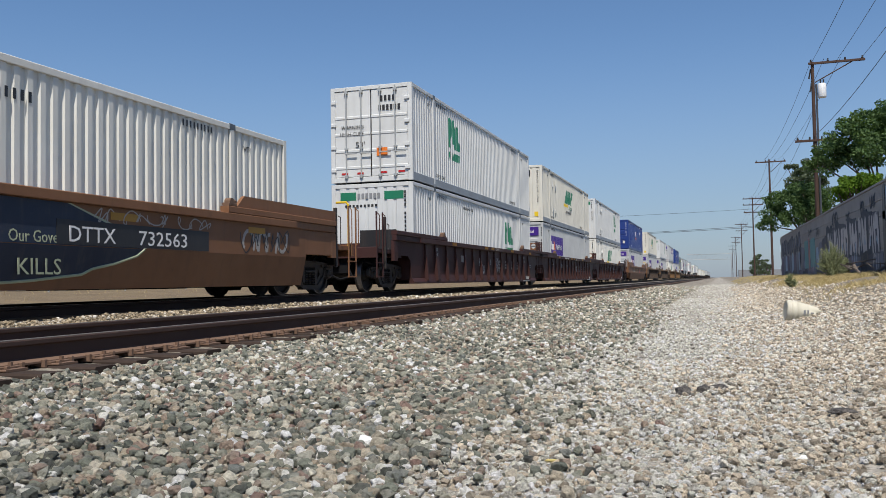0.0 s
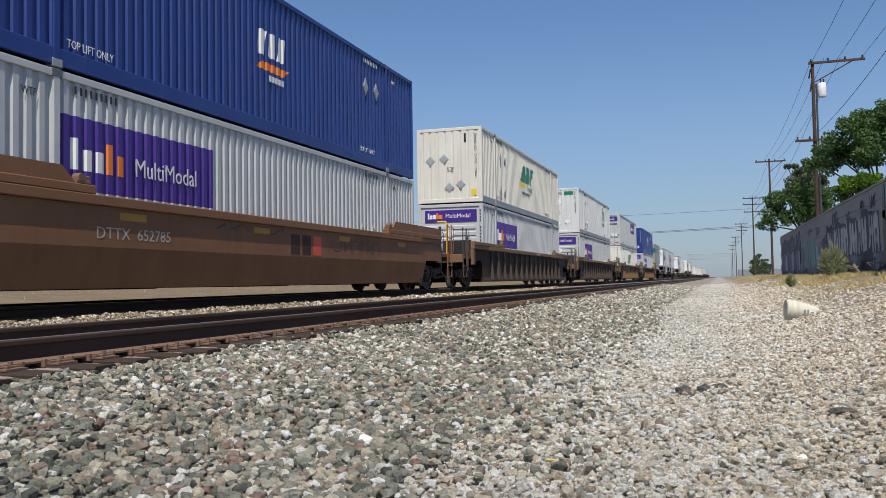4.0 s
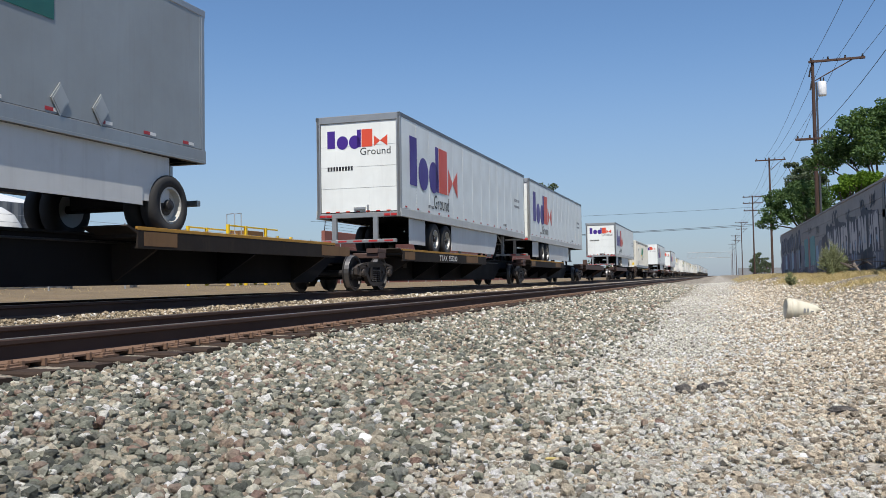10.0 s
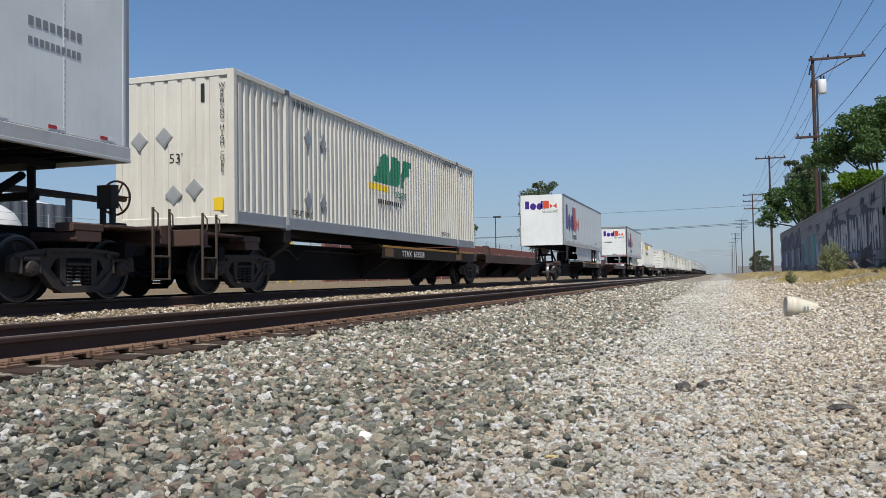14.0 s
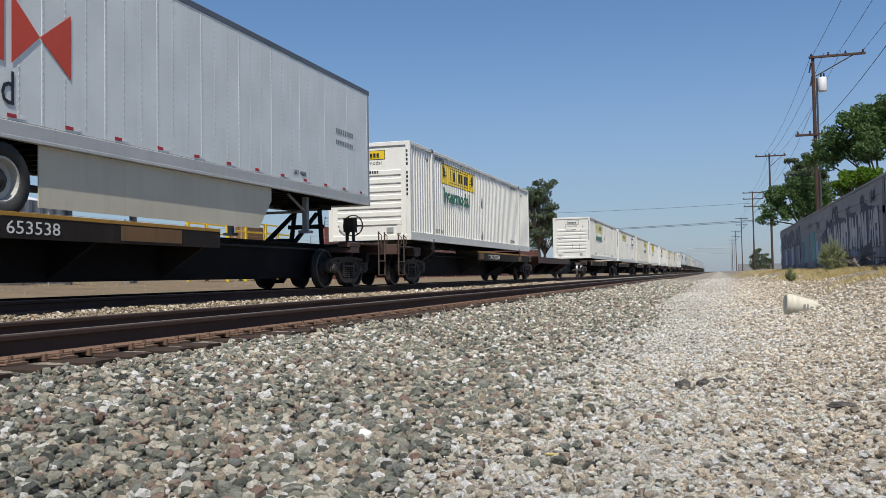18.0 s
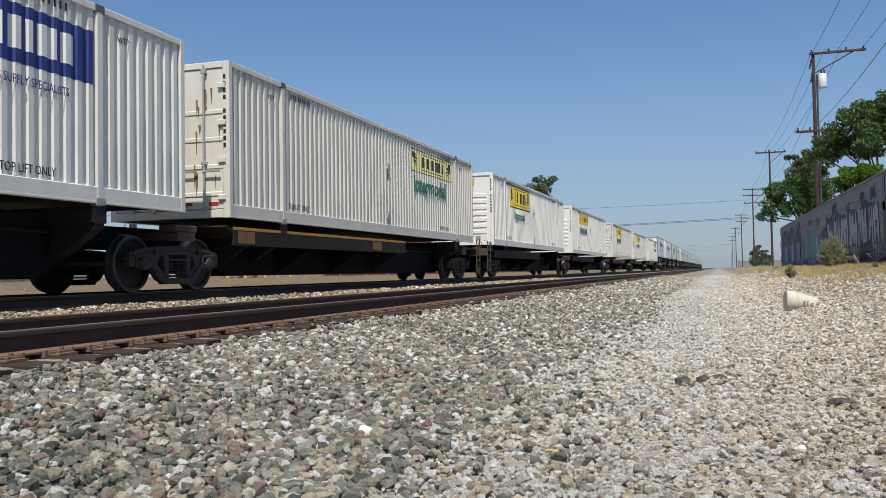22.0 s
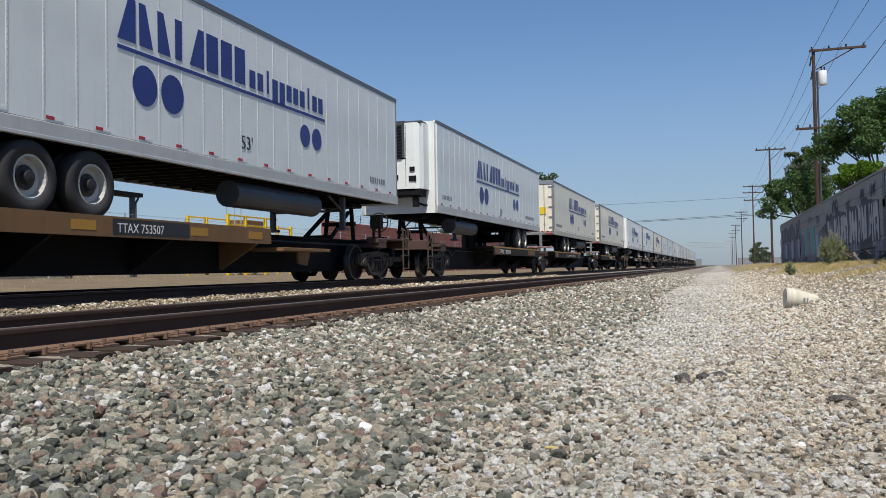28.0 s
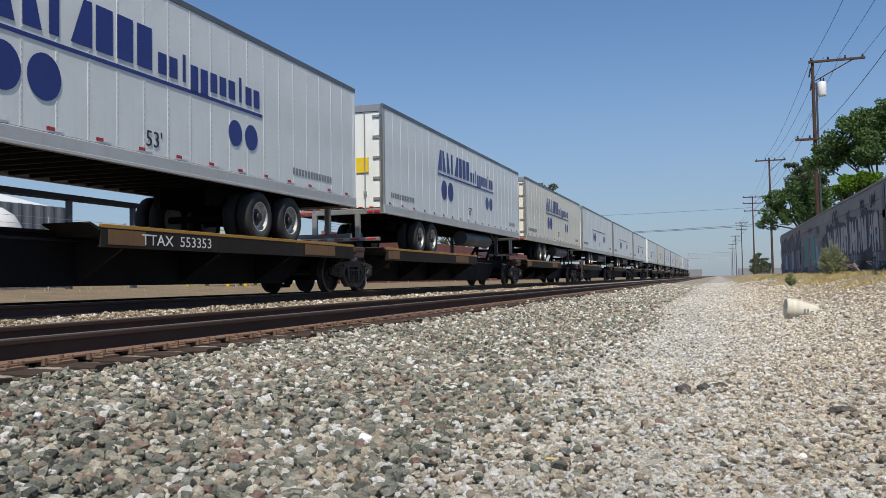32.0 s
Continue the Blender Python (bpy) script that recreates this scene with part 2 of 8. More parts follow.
M_STONE = stones_mat("broken_ballast_stone", [(0.0, (0.073, 0.078, 0.070)), (0.12, (0.153, 0.163, 0.132)), (0.26, (0.246, 0.261, 0.207)), (0.36, (0.359, 0.345, 0.270)), (0.45, (0.273, 0.176, 0.144)), (0.52, (0.440, 0.372, 0.270)), (0.60, (0.194, 0.208, 0.189)), (0.70, (0.385, 0.378, 0.308)), (0.80, (0.559, 0.482, 0.365)), (0.90, (0.676, 0.661, 0.554)), (0.96, (0.788, 0.775, 0.752)), (1.0, (0.825, 0.815, 0.799))])
M_DUSTY = stones_mat("dusty_track_ballast", [(0.0, (0.131, 0.105, 0.0704)), (0.3, (0.292, 0.231, 0.154)), (0.6, (0.423, 0.336, 0.224)), (0.85, (0.555, 0.455, 0.32)), (1.0, (0.802, 0.764, 0.701))], 0.3)
M_BEIGE = stones_mat("brownish_crushed_gravel", [(0.0, (0.250, 0.215, 0.166)), (0.2, (0.429, 0.364, 0.280)), (0.5, (0.652, 0.545, 0.414)), (0.7, (0.770, 0.668, 0.515)), (0.88, (0.800, 0.776, 0.687)), (1.0, (0.846, 0.823, 0.802))], 0.4)
M_PEBBLE = stones_mat("pale_crushed_gravel", [(0.0, (0.228, 0.216, 0.188)), (0.15, (0.485, 0.456, 0.396)), (0.45, (0.665, 0.656, 0.573)), (0.6, (0.679, 0.659, 0.548)), (0.85, (0.750, 0.734, 0.716)), (1.0, (0.783, 0.779, 0.772))], 0.4)
M_RUST = paint("rusty_rail_side", (0.05, 0.027, 0.02), 0.75, 0.1, streak=0.3, dirt=0.4, dirt_col=(0.03, 0.02, 0.017), dent=0.5)
M_PLATE = paint("rusty_tie_plate", (0.155, 0.092, 0.06), 0.85, streak=0.1, dirt=0.7, dirt_col=(0.075, 0.042, 0.03), dent=0.6)
M_HEAD = paint("worn_rail_head", (0.28, 0.25, 0.22), 0.38, 0.7, streak=0.2, dirt=0.2)
M_TIE = paint("weathered_timber", (0.042, 0.029, 0.023), 0.9, streak=0.4, dirt=0.5, dirt_col=(0.11, 0.08, 0.06), dent=0.9, spec=0.2)
M_POLE = paint("creosoted_pole_timber", (0.062, 0.034, 0.025), 0.85, streak=0.5, dirt=0.4, dirt_col=(0.07, 0.045, 0.035), dent=0.8)
M_WALL = paint("grey_painted_blockwork", (0.31, 0.3, 0.29), 0.85, streak=0.4, dirt=0.45, dirt_col=(0.14, 0.13, 0.13), dent=0.6, vary=0.12)
M_REDWALL = paint("oxide_red_boundary_wall", (0.24, 0.085, 0.065), 0.8, streak=0.3, dirt=0.2)
M_CABLE = paint("black_cable", (0.03, 0.03, 0.032), 0.6, dirt=0.0)
M_STEEL = paint("galvanised_steel", (0.42, 0.44, 0.46), 0.45, 0.5, streak=0.2)
M_CAN = paint("pale_grey_enamel", (0.66, 0.67, 0.68), 0.4, streak=0.15, dirt=0.1)
M_DKSTEEL = paint("dark_painted_steel", (0.05, 0.055, 0.065), 0.5, streak=0.2, dirt=0.1)
M_PLASTIC = paint("weathered_white_plastic", (0.58, 0.55, 0.45), 0.55, streak=0.35, dirt=0.5, dirt_col=(0.26, 0.22, 0.16))
M_LENS = paint("red_lens", (0.42, 0.02, 0.02), 0.25, dirt=0.05)


def leafy(name, stops, trans=0.25):
    m, nt, b, co = nodes_of(name)
    geo = nt.nodes.new("ShaderNodeNewGeometry")
    nt.links.new(ramp(nt, geo.outputs["Random Per Island"], stops), b.inputs["Base Color"])
    b.inputs["Roughness"].default_value = 0.7
    b.inputs["Specular IOR Level"].default_value = 0.25
    tr = nt.nodes.new("ShaderNodeBsdfTranslucent")
    nt.links.new(ramp(nt, geo.outputs["Random Per Island"], [(0, (0.06, 0.12, 0.01)), (1, (0.12, 0.2, 0.02))]), tr.inputs[0])
    ms = nt.nodes.new("ShaderNodeMixShader")
    ms.inputs[0].default_value = trans
    nt.links.new(b.outputs[0], ms.inputs[1])
    nt.links.new(tr.outputs[0], ms.inputs[2])
    nt.links.new(ms.outputs[0], nt.nodes["Material Output"].inputs[0])
    return m


M_LEAF = leafy("dark_green_leaves", [(0, (0.03, 0.065, 0.022)), (0.5, (0.065, 0.12, 0.042)), (1, (0.13, 0.20, 0.075))])
M_LEAF2 = leafy("bright_green_leaves", [(0, (0.06, 0.13, 0.01)), (1, (0.14, 0.24, 0.02))], 0.35)
M_LEAF3 = leafy("grey_green_leaves", [(0, (0.05, 0.07, 0.045)), (1, (0.13, 0.155, 0.10))])
M_DRY = leafy("dry_straw_grass", [(0, (0.36, 0.27, 0.11)), (0.5, (0.53, 0.42, 0.20)), (1, (0.66, 0.54, 0.31))], 0.15)
M_BARK = paint("grey_brown_bark", (0.10, 0.075, 0.055), 0.9, streak=0.5, dent=0.9)

# ---- building blocks ----


def mesh_of(name, verts, faces, mat, smooth=False):
    me = bpy.data.meshes.new(name)
    me.from_pydata(verts, [], faces)
    me.materials.append(mat)
    if smooth:
        me.polygons.foreach_set("use_smooth", [True] * len(me.polygons))
    return me


class Shape:
    """Gathers solid pieces of one part."""

    def __init__(self):
        self.v, self.f = [], []

    def prism(self, prof, a, b, axis="x", mat=None):
        """Closed outline of 2D points swept from a to b along an axis."""
        o, n = len(self.v), len(prof)
        for s in (a, b):
            for p, q in prof:
                self.v.append((s, p, q) if axis == "x" else (p, s, q) if axis == "y" else (p, q, s))
        self.f.append(tuple(range(o, o + n)))
        self.f.append(tuple(range(o + 2 * n - 1, o + n - 1, -1)))
        for i in range(n):
            j = (i + 1) % n
            self.f.append((o + i, o + n + i, o + n + j, o + j))
        return self

    def box(self, x0, x1, y0, y1, z0, z1, c=0.008):
        """A block with its long edges chamfered."""
        d = {"x": x1 - x0, "y": y1 - y0, "z": z1 - z0}
        ax = max(d, key=d.get)
        if ax == "x":
            p0, p1, q0, q1, a, b = y0, y1, z0, z1, x0, x1
        elif ax == "y":
            p0, p1, q0, q1, a, b = x0, x1, z0, z1, y0, y1
        else:
            p0, p1, q0, q1, a, b = x0, x1, y0, y1, z0, z1
        c = min(c, (p1 - p0) * 0.3, (q1 - q0) * 0.3)
        prof = [(p0 + c, q0), (p1 - c, q0), (p1, q0 + c), (p1, q1 - c), (p1 - c, q1), (p0 + c, q1), (p0, q1 - c), (p0, q0 + c)]
        return self.prism(prof, a, b, ax)

    def tube(self, p0, p1, r, n=8, r1=None):
        p0, p1 = Vector(p0), Vector(p1)
        d = (p1 - p0).normalized()
        s = d.orthogonal().normalized()
        t = d.cross(s)
        o = len(self.v)
        for p, rr in ((p0, r), (p1, r if r1 is None else r1)):
            for i in range(n):
                a = 2 * math.pi * i / n
                self.v.append(tuple(p + rr * (math.cos(a) * s + math.sin(a) * t)))
        self.f.append(tuple(range(o + n - 1, o - 1, -1)))
        self.f.append(tuple(range(o + n, o + 2 * n)))
        for i in range(n):
            j = (i + 1) % n
            self.f.append((o + i, o + j, o + n + j, o + n + i))
        return self

    def bar(self, pts, r, n=6):
        """A bent rod through all the points."""
        pts = [Vector(p) for p in pts]
        o, k = len(self.v), len(pts)
        s = None
        for i, p in enumerate(pts):
            d = ((pts[min(i + 1, k - 1)] - p).normalized() + (p - pts[max(i - 1, 0)]).normalized())
            d = d.normalized() if d.length > 1e-6 else Vector((0, 0, 1))
            s = d.orthogonal().normalized() if s is None else (s - d * s.dot(d)).normalized()
            t = d.cross(s)
            for m in range(n):
                a = 2 * math.pi * m / n
                self.v.append(tuple(p + r * (math.cos(a) * s + math.sin(a) * t)))
        self.f.append(tuple(range(o + n - 1, o - 1, -1)))
        self.f.append(tuple(range(o + (k - 1) * n, o + k * n)))
        for i in range(k - 1):
            for m in range(n):
                l = (m + 1) % n
                self.f.append((o + i * n + m, o + i * n + l, o + (i + 1) * n + l, o + (i + 1) * n + m))
        return self

    def lathe(self, prof, n=20, axis="x", at=(0, 0, 0)):
        """Closed outline of (along, radius) turned round an axis."""
        o, k = len(self.v), len(prof)
        for i in range(n):
            a = 2 * math.pi * i / n
            for s, r in prof:
                p, q = r * math.cos(a), r * math.sin(a)
                w = (s, p, q) if axis == "x" else (p, s, q) if axis == "y" else (p, q, s)
                self.v.append((w[0] + at[0], w[1] + at[1], w[2] + at[2]))
        for i in range(n):
            j = (i + 1) % n
            for m in range(k):
                l = (m + 1) % k
                self.f.append((o + i * k + m, o + i * k + l, o + j * k + l, o + j * k + m))
        return self

    def ring(self, at, R, r, axis="x", n=20, m=6):
        return self.lathe([(r * math.cos(2 * math.pi * i / m), R + r * math.sin(2 * math.pi * i / m)) for i in range(m)], n, axis, at)


KEPT = {}


def place(name, data, parent, at=(0, 0, 0), rz=0, label=""):
    ob = new(name, data)
    if parent:
        ob.parent = parent
    ob.matrix_basis = pose(*at, 0, 0, rz)
    if label:
        ob["label"] = label
    return ob


def part(name, sh, mat, parent, label="", at=(0, 0, 0), smooth=False):
    return place(name, mesh_of(name, sh.v, sh.f, mat, smooth), parent, at, 0, label)


def shared(name, key, mat, parent, make, at=(0, 0, 0), rz=0, label="", smooth=False):
    """A part whose mesh is built once for each material and used again."""
    k = (key, mat.name)
    if k not in KEPT:
        sh = make()
        KEPT[k] = mesh_of(name, sh.v, sh.f, mat, smooth)
    return place(name, KEPT[k], parent, at, rz, label)


def thing(name, label, category, group="", kind=""):
    return tagged(new(name), label, category, group, kind)


FONT = {}


def words(text, size, mat, parent, at, side=True, name="lettering", narrow=1.0, upright=False, bold=0.0):
    """Raised lettering: on the near long side (read along +y) or on an end wall that faces -y."""
    key = (text, size, mat.name, narrow, side, upright, bold)
    if key not in FONT:
        cu = bpy.data.curves.new("lettering", "FONT")
        cu.body, cu.size, cu.extrude, cu.resolution_u = text, size, 0.0015, 2
        cu.offset = bold * size
        if upright:
            cu.body, cu.space_line = "\n".join(text), 0.75
            cu.align_x = "CENTER"
        ob = bpy.data.objects.new("lettering", cu)
        me = bpy.data.meshes.new_from_object(ob)
        bpy.data.objects.remove(ob)
        bpy.data.curves.remove(cu)
        turn = Matrix(((0, 0, 1, 0), (narrow, 0, 0, 0), (0, 1, 0, 0), (0, 0, 0, 1))) if side else Matrix(((narrow, 0, 0, 0), (0, 0, -1, 0), (0, 1, 0, 0), (0, 0, 0, 1)))
        me.transform(turn)
        me.materials.clear()
        me.materials.append(mat)
        FONT[key] = me
    return place(name, FONT[key], parent, at)


DIST = [(0, 19.583), (8, 20.024), (16, 20.046), (24, 20.482), (32, 20.423)]


def gone(t):
    """Metres that the train has rolled by t seconds."""
    s = 0.0
    for (a, va), (b, vb) in zip(DIST, DIST[1:]):
        if t <= a:
            break
        e = min(t, b)
        ve = va + (vb - va) * (e - a) / (b - a)
        s += (va + ve) / 2 * (e - a)
    return s


ROLLING = []                                 # (thing, its start along the track, height)
WHEELS = ([], [])
FAR = [False]                                # far down the train, small pieces are left out


# ---- the train: bogies ----
HALF = 1.295                                 # half the width of the boxes
WR = 0.457                                   # wheel radius


def wheelset(parent, y):
    w = shared("wheelset", "wheelset", M_IRON, parent, lambda: (Shape().tube((-0.98, 0, 0), (0.98, 0, 0), 0.085, 12)
        .lathe([(0.68, 0.30), (0.70, 0.40), (0.685, WR + 0.025), (0.715, WR + 0.025), (0.725, WR - 0.004), (0.83, WR - 0.012), (0.835, 0.39), (0.79, 0.37), (0.76, 0.17), (0.83, 0.14), (0.83, 0.09), (0.66, 0.09), (0.66, 0.17)], 20)
        .lathe([(-0.68, 0.30), (-0.70, 0.40), (-0.685, WR + 0.025), (-0.715, WR + 0.025), (-0.725, WR - 0.004), (-0.83, WR - 0.012), (-0.835, 0.39), (-0.79, 0.37), (-0.76, 0.17), (-0.83, 0.14), (-0.83, 0.09), (-0.66, 0.09), (-0.66, 0.17)], 20)
        .lathe([(1.02, 0.0), (1.02, 0.06), (0.98, 0.10), (0.90, 0.10), (0.90, 0.0)], 12).box(1.01, 1.035, -0.055, 0.055, -0.02, 0.02, 0.003).box(1.01, 1.035, -0.02, 0.02, -0.055, 0.055, 0.003)
        .box(0.835, 0.842, -0.02, 0.02, 0.20, 0.34, 0.002)), (0, y, WR))
    WHEELS[0 if y < 0 else 1].append(w)


def side_frame_shape(sx):
    """Cast truss frame: bowed top member, sloping legs, column posts, pedestal jaws, raised rims."""
    sh = Shape()
    x0, x1 = (0.95, 1.03) if sx > 0 else (-1.03, -0.95)
    r0, r1 = (1.03, 1.062) if sx > 0 else (-1.062, -1.03)

    def slab(pts, a, b):
        sh.prism(pts[::-1] if sx > 0 else pts, a, b)
    arc = [(1.22 * math.cos(math.radians(d)), 0.585 + 0.155 * math.sin(math.radians(d))) for d in range(0, 181, 15)]
    low = [(-1.22, 0.42), (-1.08, 0.40), (-1.05, 0.53), (-0.98, 0.57), (-0.80, 0.57), (-0.73, 0.53), (-0.70, 0.40), (-0.58, 0.37), (-0.44, 0.58), (-0.30, 0.61), (0.30, 0.61), (0.44, 0.58), (0.58, 0.37), (0.70, 0.40), (0.73, 0.53), (0.80, 0.57), (0.98, 0.57), (1.05, 0.53), (1.08, 0.40), (1.22, 0.42)]
    slab((arc + low)[::-1], x0, x1)
    rim = [(1.19 * math.cos(math.radians(d)), 0.60 + 0.15 * math.sin(math.radians(d))) for d in range(12, 169, 12)]
    slab((rim + [(p * 0.97, q - 0.055) for p, q in rim[::-1]])[::-1], r0, r1)
    for s in (-1, 1):
        leg = [(s * 0.73, 0.42), (s * 0.57, 0.50), (s * 0.42, 0.36), (s * 0.27, 0.245), (s * 0.34, 0.13), (s * 0.52, 0.20)]
        slab(leg if s > 0 else leg[::-1], x0 + 0.003, x1 - 0.003)
        edge = [(s * 0.72, 0.42), (s * 0.67, 0.445), (s * 0.33, 0.185), (s * 0.36, 0.14), (s * 0.52, 0.205)]
        slab(edge if s > 0 else edge[::-1], r0 - 0.003, r1 - 0.004)
        post = [(s * 0.25, 0.22), (s * 0.35, 0.30), (s * 0.38, 0.61), (s * 0.25, 0.61)]
        slab(post if s < 0 else post[::-1], x0 + 0.006, x1 + 0.018 * sx if sx > 0 else x1)
        sh.box(x0 - 0.03, x1 + 0.045, s * 0.89 - 0.14, s * 0.89 + 0.14, 0.55, 0.625, 0.025)
        for e in (-1, 1):
            sh.box(x0 - 0.01, x1 + 0.035, s * 0.89 + e * 0.165 - 0.03, s * 0.89 + e * 0.165 + 0.03, 0.39, 0.60, 0.02)
        sh.tube((r0, s * 0.60, 0.655), (r1 + 0.012 * sx, s * 0.60, 0.655), 0.045, 10)
    slab([(-0.36, 0.12), (0.36, 0.12), (0.41, 0.22), (-0.41, 0.22)], x0 - 0.02, x1 + 0.03)
    return sh


def springs_shape(sx):
    sh = Shape()
    x = 0.99 * sx
    for yy in (-0.17, 0.0, 0.17):
        for k in range(5):
            sh.ring((x, yy, 0.255 + 0.052 * k), 0.062, 0.018, "z", 9, 4)
    sh.box(x - 0.07, x + 0.07, -0.24, 0.24, 0.50, 0.545, 0.01)
    return sh


def bogie(parent, y, mat=None):
    b = shared("bogie", "bogie", M_BLACK, parent, lambda: Shape().box(-1.0, 1.0, -0.2, 0.2, 0.38, 0.68, 0.04).box(-0.9, 0.9, -0.62, -0.54, 0.30, 0.42, 0.02).box(-0.9, 0.9, 0.54, 0.62, 0.30, 0.42, 0.02).tube((0, 0, 0.62), (0, 0, 0.86), 0.2, 14), (0, y, 0))
    for sx in (1, -1):
        shared("side_frame", "side_frame%d" % sx, M_FRAME, b, lambda: side_frame_shape(sx))
        if FAR[0]:
            continue
        tagged(shared("spring_set", "springs%d" % sx, M_IRON, b, lambda: springs_shape(sx)), kind="stuff")
    for yy in (-0.89, 0.89):
        wheelset(b, yy)
        shared("wheel_rim", "wheel_rim", M_TREAD, b, lambda: Shape().lathe([(0.722, WR - 0.006), (0.722, WR + 0.002), (0.828, WR - 0.007), (0.838, WR - 0.012), (0.838, WR - 0.03), (0.83, WR - 0.03)], 28), (0, yy, WR), 0, "polished steel tread")
        for sx in () if FAR[0] else (1, -1):
            shared("bearing_cap", "bearing", M_FRAME, b, lambda: Shape().lathe([(-0.02, 0.0), (-0.02, 0.115), (0.035, 0.10), (0.05, 0.05), (0.05, 0.0)], 12).box(0.05, 0.062, -0.012, 0.012, 0.02, 0.05, 0.002).box(0.05, 0.062, -0.04, -0.016, -0.04, -0.016, 0.002).box(0.05, 0.062, 0.016, 0.04, -0.04, -0.016, 0.002), (1.06 * sx, yy, WR), 0 if sx > 0 else 180)
    return b


def coupler(parent, y, s):
    """Automatic coupler with its draft gear and air hose; s is the way that it points."""
    shared("coupler", "coupler", M_IRON, parent, lambda: Shape().box(-0.07, 0.07, -0.75, 0.1, 0.78, 0.93, 0.02).box(-0.17, 0.12, 0.05, 0.32, 0.72, 0.99, 0.04).box(-0.28, 0.28, -0.72, -0.60, 0.68, 1.02, 0.02).bar([(0.32, -0.6, 0.85), (0.30, -0.2, 0.70), (0.20, 0.15, 0.52), (0.05, 0.34, 0.62)], 0.025), (0, y, 0), 0 if s > 0 else 180)


def brake_wheel(parent, at, mat):
    def make():
        return Shape().ring((0, 0, 0), 0.27, 0.018, "y", 22)
    w = shared("brake_wheel", "brake_wheel", mat, parent, make, at)
    for i in range(3):
        a = math.pi * i / 3
        c, s = 0.265 * math.cos(a), 0.265 * math.sin(a)
        shared("spoke", "spoke%d" % i, mat, w, lambda: Shape().tube((-c, 0.001 * i, -s), (c, 0.001 * i, s), 0.014, 5))
    shared("hub", "brake_hub", mat, w, lambda: Shape().tube((0, -0.02, 0), (0, 0.22, 0), 0.05, 8))
    return w


def ladder(parent, at, mat, h=0.95, w=0.42, rise=0.55):
    """Sill step with grab iron."""
    def make():
        sh = Shape()
        for yy in (0, w):
            sh.box(-0.012, 0.018, yy - 0.022, yy + 0.022, -h, rise, 0.004)
        for k in range(2):
            sh.box(-0.03, 0.03, 0.0, w, -h + 0.36 * k, -h + 0.36 * k + 0.03, 0.004)
        sh.bar([(0.02, 0.02, 0.08), (0.08, 0.02, 0.14), (0.08, 0.02, rise - 0.1), (0.02, 0.02, rise - 0.04)], 0.013).bar([(0.02, w - 0.02, 0.08), (0.08, w - 0.02, 0.14), (0.08, w - 0.02, rise - 0.1), (0.02, w - 0.02, rise - 0.04)], 0.013)
        return sh
    return shared("sill_step", "ladder%.2f%.2f%.2f" % (h, w, rise), mat, parent, make, at)


# ---- well cars ----
LEN = 16.154


